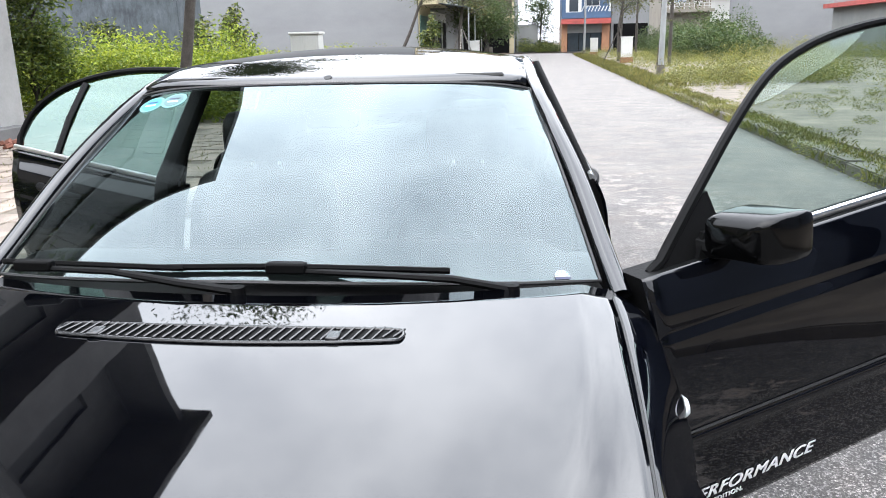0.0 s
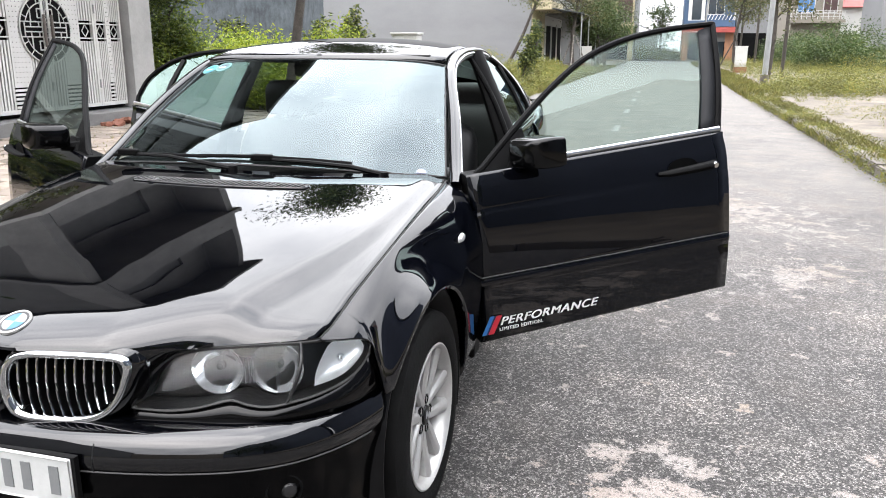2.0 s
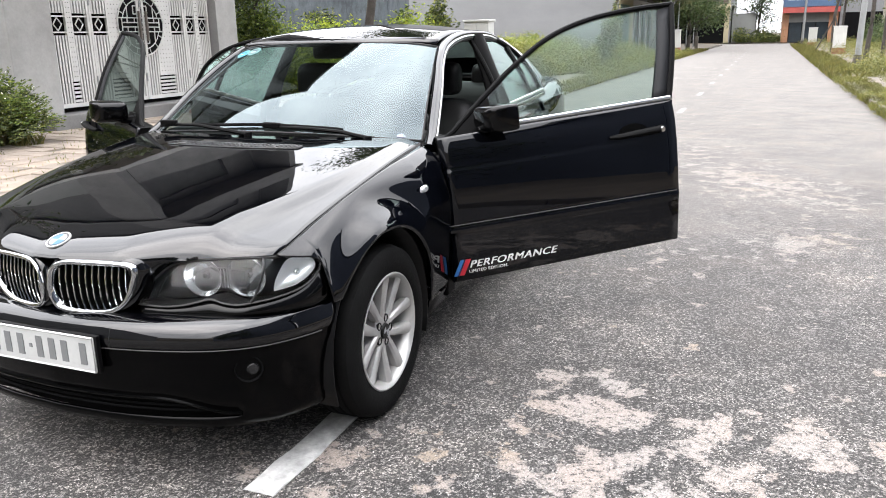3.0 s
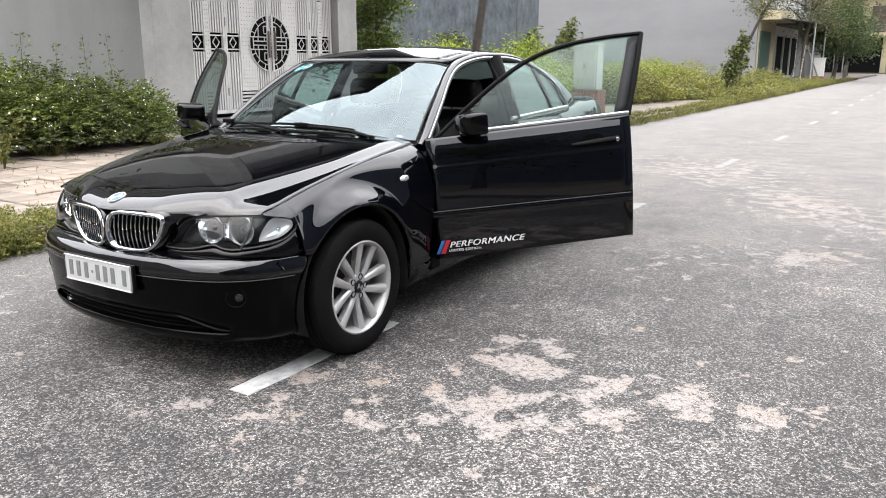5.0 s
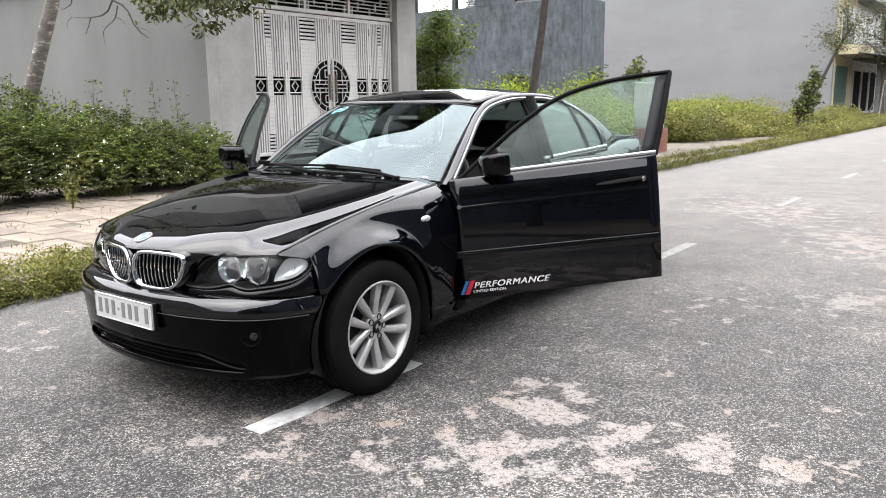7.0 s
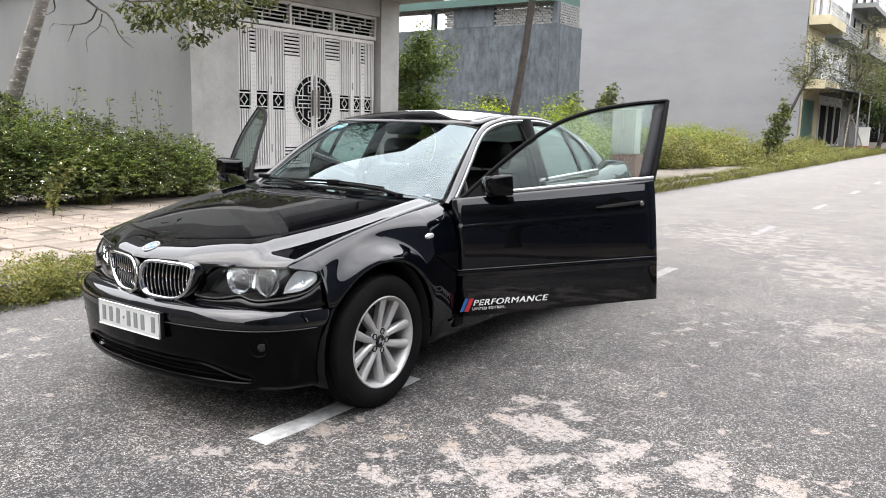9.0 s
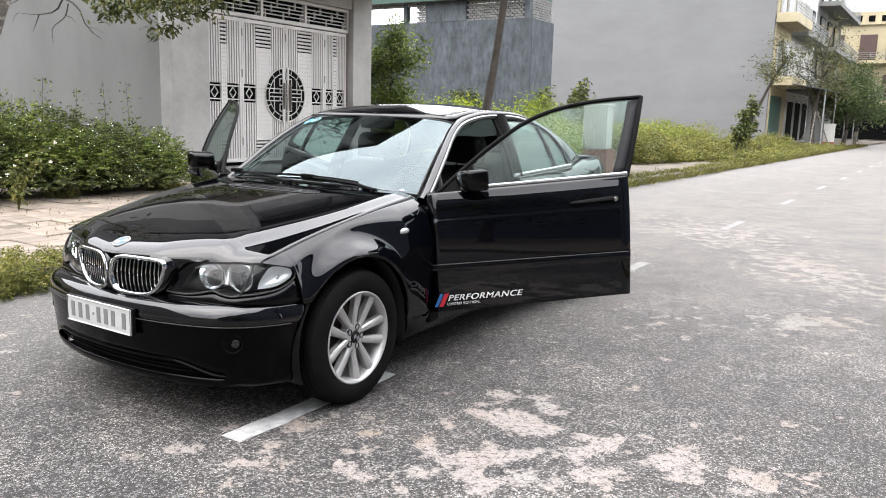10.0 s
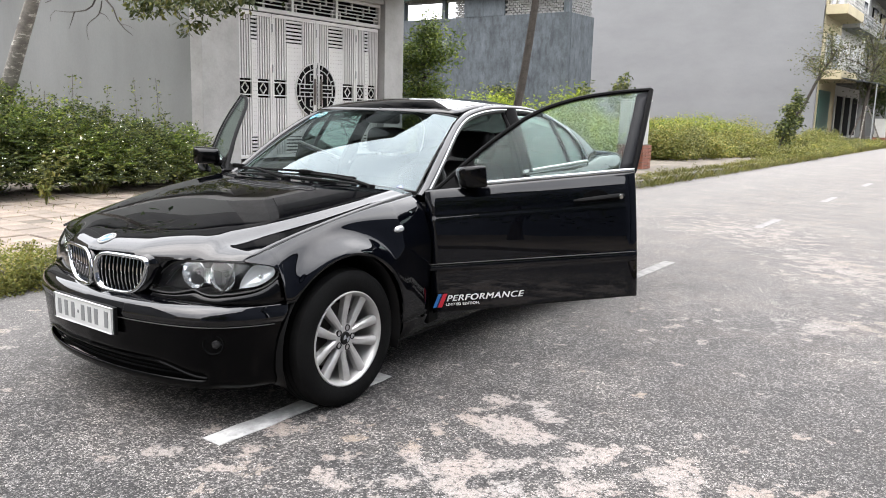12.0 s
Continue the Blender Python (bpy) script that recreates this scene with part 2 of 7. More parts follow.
    turn.inputs["Rotation"].default_value = (0, 0, -radians(34))
    nt.links.new(co.outputs["Object"], turn.inputs["Vector"])
    total = None
    for cx, cy, rx, ry, much in STAINS:
        sub = nt.nodes.new("ShaderNodeVectorMath")
        sub.operation = "SUBTRACT"
        sub.inputs[1].default_value = (cx, cy, 0)
        nt.links.new(turn.outputs[0], sub.inputs[0])
        mul = nt.nodes.new("ShaderNodeVectorMath")
        mul.operation = "MULTIPLY"
        mul.inputs[1].default_value = (1 / rx, 1 / ry, 0)
        nt.links.new(sub.outputs[0], mul.inputs[0])
        ln = nt.nodes.new("ShaderNodeVectorMath")
        ln.operation = "LENGTH"
        nt.links.new(mul.outputs[0], ln.inputs[0])
        mp = nt.nodes.new("ShaderNodeMapRange")
        mp.inputs["From Min"].default_value, mp.inputs["From Max"].default_value = 1.7, 0.1
        mp.inputs["To Max"].default_value = much
        nt.links.new(ln.outputs["Value"], mp.inputs["Value"])
        if total is None:
            total = mp.outputs[0]
        else:
            mxm = nt.nodes.new("ShaderNodeMath")
            mxm.operation = "MAXIMUM"
            nt.links.new(total, mxm.inputs[0])
            nt.links.new(mp.outputs[0], mxm.inputs[1])
            total = mxm.outputs[0]
    rag = noise_node(nt, 6.5, 12.0, 0.62)
    ad = nt.nodes.new("ShaderNodeMath")
    ad.operation = "MULTIPLY_ADD"
    ad.inputs[1].default_value = 0.24
    nt.links.new(total, ad.inputs[0])
    nt.links.new(rag.outputs["Fac"], ad.inputs[2])
    mask = ramp_node(nt, ad.outputs[0], ((0.634, (0, 0, 0)), (0.643, (0.6, 0.6, 0.6)), (0.68, (0.95, 0.95, 0.95))))
    worn = noise_node(nt, 34.0, 10.0, 0.85)
    holes = ramp_node(nt, worn.outputs["Fac"], ((0.435, (0.03, 0.03, 0.03)), (0.50, (0.92, 0.92, 0.92))))
    mk = mixed(nt, "MULTIPLY", 1.0, mask.outputs["Color"], holes.outputs["Color"])
    thin = nt.nodes.new("ShaderNodeMapRange")
    thin.inputs["From Min"].default_value, thin.inputs["From Max"].default_value = 1.0, 3.0
    thin.inputs["To Min"].default_value, thin.inputs["To Max"].default_value = 1.0, 0.62
    nt.links.new(sep.outputs["Y"], thin.inputs["Value"])
    worn_away = nt.nodes.new("ShaderNodeMath")
    worn_away.operation = "MULTIPLY"
    nt.links.new(mk.outputs["Color"], worn_away.inputs[0])
    nt.links.new(thin.outputs[0], worn_away.inputs[1])
    hue = noise_node(nt, 1.3, 3.0)
    crust = ramp_node(nt, hue.outputs["Fac"], ((0.35, (0.265, 0.246, 0.232)), (0.55, (0.268, 0.230, 0.206)), (0.68, (0.245, 0.200, 0.160))))
    pit = ramp_node(nt, fine.outputs["Fac"], ((0.36, (0.5, 0.5, 0.5)), (0.60, (1.2, 1.2, 1.2))))
    crust2 = mixed(nt, "MULTIPLY", 1.0, crust.outputs["Color"], pit.outputs["Color"])
    c4 = mixed(nt, "MIX", worn_away.outputs[0], c3.outputs["Color"], crust2.outputs["Color"])
    nt.links.new(c4.outputs["Color"], bs.inputs["Base Color"])
    bs.inputs["Roughness"].default_value = 0.85
    bs.inputs["Specular IOR Level"].default_value = 0.25
    bp = nt.nodes.new("ShaderNodeBump")
    bp.inputs["Strength"].default_value, bp.inputs["Distance"].default_value = 0.6, 0.006
    nt.links.new(fine.outputs["Fac"], bp.inputs["Height"])
    nt.links.new(bp.outputs["Normal"], bs.inputs["Normal"])
    return m


# along, across, half length, half depth, cover; in a frame turned by 34 degrees
STAINS = (
    (1.44, -0.60, 0.22, 0.26, 1), (0.80, -0.80, 0.07, 0.08, 1), (0.39, -1.14, 0.12, 0.08, 0.9), (0.68, -1.14, 0.12, 0.09, 0.7), (1.23, -1.08, 0.27, 0.27, 0.85), (1.79, -0.83, 0.18, 0.07, 0.8),
    (2.01, -1.12, 0.16, 0.19, 0.95), (2.21, -1.17, 0.22, 0.14, 0.85), (1.64, -1.11, 0.24, 0.22, 0.7), (0.46, -0.73, 0.09, 0.10, 0.85), (0.06, -1.00, 0.08, 0.06, 1), (3.58, 1.21, 0.42, 0.27, 0.85),
    (2.59, 1.18, 0.41, 0.46, 0.35), (4.61, 3.23, 0.54, 1.35, 0.75), (4.58, 5.51, 0.85, 1.38, 0.65), (1.31, -0.73, 0.24, 0.22, 0.6), (-1.45, 0.16, 0.20, 0.30, 0.5), (0.9, -0.95, 0.8, 0.5, 0.3),
)

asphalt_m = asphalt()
paint_worn = surface("worn_road_paint", (0.16, 0.155, 0.148), 0.8, var=0.45, scale=9, grain=90, bump=0.4)
paint_white = surface("road_paint", (0.40, 0.40, 0.39), 0.7, var=0.35, scale=14, grain=90, bump=0.4)
soil_m = surface("dry_soil", (0.108, 0.090, 0.069), 0.95, var=0.5, scale=1.3, grain=35, bump=0.6)
def tile_material(name, single):
    m = surface(name, (0.225, 0.187, 0.151), 0.9, var=0.35, scale=1.6, grain=45, bump=0.4, tint=(0.275, 0.226, 0.185))
    tn = m.node_tree
    info = tn.nodes.new("ShaderNodeObjectInfo" if single else "ShaderNodeNewGeometry")
    tv = ramp_node(tn, info.outputs["Random" if single else "Random Per Island"], ((0.0, (0.78, 0.78, 0.79)), (0.5, (0.96, 0.96, 0.95)), (1.0, (1.12, 1.09, 1.05))))
    base = tn.nodes["Principled BSDF"].inputs["Base Color"]
    tmx = mixed(tn, "MULTIPLY", 1.0, base.links[0].from_socket, tv.outputs["Color"])
    tn.links.new(tmx.outputs["Color"], base)
    return m


tile_m, tile_rest_m = tile_material("paving_tile", True), tile_material("paving_tile_rest", False)
kerb_m = surface("kerb_concrete", (0.085, 0.074, 0.06), 0.9, var=0.35, scale=3, grain=40, bump=0.5)
render_grey = surface("cement_render", (0.135, 0.139, 0.134), 0.9, var=0.16, scale=0.5, grain=25, bump=0.12)
render_pale = surface("pale_cement_render", (0.255, 0.251, 0.243), 0.9, var=0.22, scale=1.1, grain=30, bump=0.2)
render_smooth = surface("smooth_grey_render", (0.152, 0.155, 0.158), 0.85, var=0.10, scale=0.22, grain=12, bump=0.05)
render_blue = surface("weathered_blue_render", (0.060, 0.074, 0.086), 0.85, var=0.42, scale=1.5, grain=9, bump=0.2, tint=(0.078, 0.092, 0.103))
for streaked, long in ((render_blue, 0.8), (render_smooth, 2.5), (render_grey, 0.5)):
    snt = streaked.node_tree
    first = [n for n in snt.nodes if n.bl_idname == "ShaderNodeTexNoise"][0]
    mp_ = snt.nodes.new("ShaderNodeMapping")
    mp_.inputs["Scale"].default_value = (1.0, 1.0, long)
    snt.links.new(first.inputs["Vector"].links[0].from_socket, mp_.inputs["Vector"])
    snt.links.new(mp_.outputs[0], first.inputs["Vector"])
# dark drips on the blue wall
bnt = render_blue.node_tree
bco = bnt.nodes.new("ShaderNodeMapping")
bco.inputs["Scale"].default_value = (1.0, 1.0, 0.3)
drip = noise_node(bnt, 5.0, 6.0, 0.75)
bnt.links.new(drip.inputs["Vector"].links[0].from_socket, bco.inputs["Vector"])
bnt.links.new(bco.outputs[0], drip.inputs["Vector"])
drip_r = ramp_node(bnt, drip.outputs["Fac"], ((0.38, (0.62, 0.63, 0.65)), (0.52, (1.0, 1.0, 1.0)), (0.7, (1.22, 1.2, 1.18))))
bbase = bnt.nodes["Principled BSDF"].inputs["Base Color"]
bnt.links.new(mixed(bnt, "MULTIPLY", 1.0, bbase.links[0].from_socket, drip_r.outputs["Color"]).outputs["Color"], bbase)
gate_white = surface("white_gate_paint", (0.40, 0.395, 0.38), 0.45, var=0.12, scale=1.5, grain=30, bump=0.05)
# near-black painted in for unlit gaps, holes and voids; black trim too
shade_trim_black = surface("dark_interior", (0.003, 0.003, 0.0033), 0.8, var=0.3, spec=0.06)
brick_pale = surface("limewashed_brick", (0.165, 0.165, 0.160), 0.9, var=0.3, scale=5, grain=40, bump=0.3)
brick_red = surface("red_brick", (0.173, 0.068, 0.043), 0.9, var=0.35, scale=6, grain=50, bump=0.4)
bark_m = surface("bark", (0.040, 0.034, 0.028), 0.95, var=0.45, scale=7, grain=40, bump=1.0)
bark_pale = surface("pale_bark", (0.150, 0.138, 0.122), 0.95, var=0.4, scale=6, grain=40, bump=1.0)
pnt = bark_pale.node_tree
ring = pnt.nodes.new("ShaderNodeMapping")
ring.inputs["Scale"].default_value = (1.0, 1.0, 3.2)
scale_n = noise_node(pnt, 5.0, 6.0, 0.7)
pnt.links.new(scale_n.inputs["Vector"].links[0].from_socket, ring.inputs["Vector"])
pnt.links.new(ring.outputs[0], scale_n.inputs["Vector"])
scale_r = ramp_node(pnt, scale_n.outputs["Fac"], ((0.3, (0.62, 0.62, 0.62)), (0.5, (1.0, 1.0, 1.0)), (0.555, (1.05, 1.05, 1.05)), (0.595, (2.5, 2.55, 2.6))))
pbase = pnt.nodes["Principled BSDF"].inputs["Base Color"]
pnt.links.new(mixed(pnt, "MULTIPLY", 1.0, pbase.links[0].from_socket, scale_r.outputs["Color"]).outputs["Color"], pbase)
steel_grey = surface("galvanised_steel", (0.252, 0.259, 0.259), 0.4, 0.6, var=0.15, scale=3, grain=40, bump=0.05)
box_white = surface("cabinet_paint", (0.357, 0.357, 0.334), 0.5, var=0.1, scale=2, grain=30, bump=0.05)
cream_m = surface("cream_render", (0.331, 0.288, 0.187), 0.85, var=0.15, scale=0.5, grain=12, bump=0.1)
tan_m = surface("tan_render", (0.187, 0.169, 0.140), 0.85, var=0.18, scale=0.5, grain=12, bump=0.1)
white_m = surface("white_render", (0.432, 0.432, 0.418), 0.8, var=0.1, scale=0.6, grain=12, bump=0.1)
navy_m = surface("navy_render", (0.032, 0.065, 0.122), 0.7, var=0.2, scale=0.8, grain=12, bump=0.1)
red_m = surface("red_roof_paint", (0.238, 0.040, 0.032), 0.7, var=0.2, scale=1.2, grain=12, bump=0.1)
brown_wood = surface("brown_shutter", (0.050, 0.025, 0.022), 0.6, var=0.2, scale=3, grain=20, bump=0.1)
green_tin = surface("green_tin_roof", (0.022, 0.062, 0.050), 0.5, var=0.25, scale=1, grain=12, bump=0.1)
far_glass = surface("dark_window_glass", (0.022, 0.029, 0.036), 0.12, var=0.2, scale=1, grain=8, bump=0.0)
hedge_m = leaf_material("hedge_leaves", (0.015, 0.025, 0.007), (0.052, 0.072, 0.017), (0.18, 0.19, 0.045))
weed_m = leaf_material("weed_leaves", (0.065, 0.082, 0.018), (0.135, 0.142, 0.030), (0.22, 0.19, 0.055))
bright_m = leaf_material("young_shrub_leaves", (0.09, 0.14, 0.016), (0.20, 0.26, 0.022), (0.32, 0.36, 0.035))
tree_m = leaf_material("tree_leaves", (0.024, 0.048, 0.014), (0.048, 0.076, 0.022), (0.080, 0.096, 0.032))
dry_m = leaf_material("sparse_tree_leaves", (0.040, 0.052, 0.020), (0.072, 0.080, 0.028), (0.120, 0.104, 0.040))
grass_m = leaf_material("grass_blades", (0.06, 0.075, 0.018), (0.13, 0.125, 0.035), (0.21, 0.175, 0.07))
crest_m = leaf_material("weed_top_leaves", (0.085, 0.125, 0.018), (0.17, 0.21, 0.026), (0.27, 0.28, 0.05))
flower_m = surface("white_petals", (0.75, 0.75, 0.68), 0.7, var=0.1)

# ---- ground, road, pavements ----
GROUND = bmesh.new()
for gx0, gx1 in ((-300, -2.72), (3.96, 300)):
    sheet([[(gx0, -300, 0.10), (gx1, -300, 0.10)], [(gx0, 84, 0.10), (gx1, 84, 0.10)]], GROUND)
sheet([[(-300, 90, 0.10), (300, 90, 0.10)], [(-300, 500, 0.10), (300, 500, 0.10)]], GROUND)
sheet([[(-300, -300, -0.35), (300, -300, -0.35)], [(-300, 500, -0.35), (300, 500, -0.35)]], GROUND)
tagged(part("ground", GROUND, soil_m, smooth=0), "dry earth ground with weeds round the road", "ground", kind="structure")
ROAD = box(-2.45, 3.70, -300, 84, -0.3, 0.0)
box(-300, 300, 84, 90, -0.3, 0.0, ROAD)
ROAD.verts.ensure_lookup_table()
road = new("road", bpy.data.meshes.new("road"))
ROAD.to_mesh(road.data)
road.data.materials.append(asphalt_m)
tagged(road, "worn grey asphalt road with pale mortar stains", "road", kind="structure")

marks = thing("road_marking", (0.69, 8, 0), "worn white dashed centre line on the asphalt", "road marking", kind="structure")
random.seed(4)
for k in range(-1, 18):
    y0 = 3.42 + 4.062 * k
    y1 = y0 + 1.06
    rows = []
    for i in range(13):
        y = y0 + (y1 - y0) * i / 12
        a, b = random.uniform(-0.006, 0.006), random.uniform(-0.006, 0.006)
        x = 0.684 - 0.003 * y
        rows.append([(x - 0.055 + a, y, 0.001), (x - 0.053 + a, y, 0.005), (x + 0.053 + b, y, 0.005), (x + 0.055 + b, y, 0.001)])
    part("dash", sheet(rows), paint_white if k < 0 else paint_worn, marks, smooth=0)

PAVE = box(-7.62, -2.65, -60, 12.5, -0.3, 0.125)
pavement = tagged(part("pavement", PAVE, soil_m, smooth=0), "dusty pavement of cracked clay tiles with weeds", "pavement", kind="structure")
PAVE_R = box(4.2, 9.0, 2.0, 21.0, -0.3, 0.13)
tagged(part("pavement_right", PAVE_R, soil_m, smooth=0), "bare dusty strip of earth beside the weeds", "pavement", kind="structure")


def kerb(name, x0, x1, label):
    k_ob = thing(name, ((x0 + x1) / 2, 10, 0), label, "kerb", kind="structure")
    first = None
    for i in range(70):
        y = -12 + i * 1.3
        if first is None:
            bm = box(x0, x1, y, y + 1.285, -0.2, 0.13)
            bmesh.ops.bevel(bm, geom=[e for e in bm.edges if all(v.co.z > 0 for v in e.verts)], offset=0.015, segments=2, affect="EDGES")
            first = part("kerb_stone", bm, kerb_m, k_ob, smooth=30)
            base_m = WORLD[first].copy()
        else:
            again(first, k_ob, Matrix.Translation((random.uniform(-0.008, 0.008), i * 1.3, random.uniform(-0.012, 0.006))) @ base_m)


kerb("kerb_left", -2.66, -2.45, "weathered concrete kerb stones half under weeds")
kerb("kerb_right", 3.70, 3.90, "weathered concrete kerb stones under grass")


# ---- foliage ----
def leaves(name, pts, size, material, parent=None, label="", droop=0.2, slim=0.45, rng=None, aim=None):
    """Many small pointed leaves at pts, each with its own turn and size."""
    rng = rng or np.random.default_rng(3)
    pts = np.asarray(pts, float)
    n = len(pts)
    d = rng.normal(size=(n, 3))
    d[:, 2] = d[:, 2] * 0.6 - droop
    if aim is not None:
        d = d * 0.3 + aim
    d /= np.linalg.norm(d, axis=1)[:, None]
    s = rng.normal(size=(n, 3))
    s -= (s * d).sum(1)[:, None] * d
    s /= np.linalg.norm(s, axis=1)[:, None]
    nn = np.cross(d, s)
    ln = rng.uniform(size[0], size[1], n)[:, None]
    w = ln * slim * 0.5
    v = np.empty((n, 4, 3))
    v[:, 0] = pts
    v[:, 1] = pts + d * ln * 0.5 + s * w + nn * ln * 0.08
    v[:, 2] = pts + d * ln
    v[:, 3] = pts + d * ln * 0.5 - s * w + nn * ln * 0.08
    f = np.arange(4 * n).reshape(n, 4)
    return raw(name, v.reshape(-1, 3).tolist(), f.tolist(), material, parent, label)


def clumps(rng, x0, x1, y0, y1, n_clump, per, radius, height, base=0.1, low=0.35, fall=None, rough=0.5):
    """Leaf places in many rounded clumps of uneven height."""
    out = []
    for _ in range(n_clump):
        cx, cy = rng.uniform(x0, x1), rng.uniform(y0, y1)
        h = height * rng.uniform(low, 1.0) * (0.75 + rough * noise.noise((cx * 0.6, cy * 0.6, 0.3)))
        if fall:
            h *= float(np.interp(cy, fall[0], fall[1]))
        r = radius * rng.uniform(0.6, 1.3)
        u = rng.normal(size=(per, 3))
        u /= np.linalg.norm(u, axis=1)[:, None]
        rad = rng.uniform(0.55, 1.0, per)[:, None]
        p = u * rad * np.array([r, r, max(h * 0.5, 0.08)]) + np.array([cx, cy, base + h * 0.52])
        out.append(p)
    p = np.concatenate(out)
    return p[p[:, 2] > base]


def blades(name, x0, x1, y0, y1, n, height, material, label, base=0.12, rng=None, edge=None):
    """Grass: thin bent blades."""
    rng = rng or np.random.default_rng(5)
    x, y = rng.uniform(x0, x1, n), rng.uniform(y0, y1, n)
    keep = np.array([noise.noise((a * 1.3, b * 1.3, 2.0)) + 0.35 * noise.noise((a * 6, b * 6, 1.0)) > -0.18 for a, b in zip(x, y)])
    x, y = x[keep], y[keep]
    n = len(x)
    h = rng.uniform(0.3, 1.0, n) * height
    az = rng.uniform(0, math.tau, n)
    lean = rng.uniform(0.1, 0.8, n) * h
    w = 0.002 + 0.003 * rng.uniform(size=n) + 0.002 * height
    dx, dy = np.cos(az), np.sin(az)
    v = np.empty((n, 5, 3))
    for k, (px, fz, wd) in enumerate(((0, 0, -1), (0, 0, 1), (0.35, 0.6, 0.8), (1.0, 1.0, 0), (0.35, 0.6, -0.8))):
        v[:, k, 0] = x + dx * lean * px - dy * w * wd
        v[:, k, 1] = y + dy * lean * px + dx * w * wd
        v[:, k, 2] = base + h * fz
    f = np.arange(5 * n).reshape(n, 5)
    return tagged(raw(name, v.reshape(-1, 3).tolist(), f.tolist(), material), label, "grass", kind="stuff")


rng = np.random.default_rng(11)
weed_dark = leaf_material("bush_leaves", (0.034, 0.062, 0.013), (0.085, 0.125, 0.022), (0.19, 0.225, 0.035))
blades("grass", -3.15, -2.33, -8, 1.6, 24000, 0.11, grass_m, "rough grass and weeds along the kerb", 0.02, rng)
blades("grass", -3.0, -2.25, 11.5, 60, 17000, 0.2, grass_m, "yellow-green grass spilling over the kerb", 0.02, rng)
blades("grass", 3.62, 4.3, 1.0, 21, 11000, 0.14, grass_m, "patchy grass between the kerb and the bare strip", 0.05, rng)
blades("grass", 3.55, 4.6, 21, 75, 22000, 0.26, grass_m, "grass growing over the right-hand kerb", 0.02, rng)
blades("grass", -7.4, -3.0, -6, 11, 4000, 0.06, grass_m, "sparse weeds in the paving joints", 0.12, rng)
verge = np.concatenate([clumps(rng, -3.0, -2.34, -8, 1.2, 900, 190, 0.12, 0.27, 0.02), clumps(rng, -2.62, -2.26, -4, 1.0, 260, 120, 0.10, 0.16, 0.0), clumps(rng, -3.1, -2.25, 11, 32, 620, 80, 0.16, 0.34, 0.02), clumps(rng, 3.62, 4.3, 2, 21, 520, 90, 0.15, 0.22, 0.04), clumps(rng, 3.72, 4.4, 20, 40, 450, 40, 0.2, 0.3, 0.05)])
tagged(leaves("verge_weed", verge, (0.014, 0.034), weed_m, rng=rng), "low leafy weeds creeping over the kerb", "weeds", kind="stuff")
def fronds(rng, x0, x1, y0, y1, n_clump, per, radius, height, base=0.1, fall=None, low=0.5):
    """Feathery leaf sprays springing out of rounded clumps: places and directions of their leaflets."""
    steps = np.linspace(0.25, 1.0, 7)
    pts, aims = [], []
    for _ in range(n_clump):
        cx, cy = rng.uniform(x0, x1), rng.uniform(y0, y1)
        h = height * rng.uniform(low, 1.0) * (0.8 + 0.3 * noise.noise((cx * 1.7, cy * 1.7, 0.3)))
        if fall:
            h *= float(np.interp(cy, fall[0], fall[1]))
        u = rng.normal(size=(per, 3))
        u[:, 2] = np.abs(u[:, 2]) * 0.8 - 0.1
        u /= np.linalg.norm(u, axis=1)[:, None]
        root = np.array([cx, cy, base + h * 0.45]) + u * np.array([radius * 0.6, radius * 0.6, h * 0.42])
        d = u + np.array([0, 0, 0.5])
        d /= np.linalg.norm(d, axis=1)[:, None]
        side = np.cross(d, [0, 0, 1.0])
        side /= np.linalg.norm(side, axis=1)[:, None] + 1e-6
        ln = rng.uniform(0.14, 0.32, per)
        for f in steps:
            p = root + d * (ln * f)[:, None] - np.array([0, 0, 1.0]) * (0.35 * ln * f * f)[:, None]
            for sg in (-1, 1):
                pts.append(p)
                aims.append(side * sg + d * 0.6 - np.array([0, 0, 0.25]))
    pts, aims = np.concatenate(pts), np.concatenate(aims)
    keep = pts[:, 2] > base
    return pts[keep], aims[keep]


FALL = ((-9, 1.5, 2.2, 3.0, 3.64, 4.3, 5), (0.95, 0.80, 0.72, 0.62, 0.55, 0.53, 0.36))
hedge_pts = np.concatenate([
    clumps(rng, -7.9, -6.75, -9.0, 5.0, 300, 200, 0.32, 2.3, 0.12, 0.55, fall=FALL, rough=0.5),
    clumps(rng, -12.0, -7.6, -9.0, 5.2, 150, 100, 0.5, 1.4, 0.12),
])
tagged(leaves("weed_hedge", hedge_pts, (0.03, 0.07), hedge_m, rng=rng), "dense dark green wild shrubs before the grey wall", "shrubs", kind="stuff")
blooms = []
for n_c, per, x0, x1, hh, mat_, text in ((330, 30, -7.8, -6.6, 2.5, hedge_m, "feathery dark green shrub sprays"), (190, 26, -7.2, -6.35, 1.35, hedge_m, "low feathery sprays at the foot of the shrubs"), (190, 26, -7.6, -6.45, 2.5, weed_dark, "fresh green sprays on top of the wild shrubs")):
    fp, fa = fronds(rng, x0, x1, -1.5, 5.0, n_c, per, 0.34, hh, 0.10, FALL)
    blooms.append(fp[rng.choice(len(fp), 1200, replace=False)])
    tagged(leaves("shrub_spray", fp, (0.026, 0.060), mat_, rng=rng, aim=fa, slim=0.42), text, "shrubs", kind="stuff")
tall, stem_v, stem_f = [], [], []
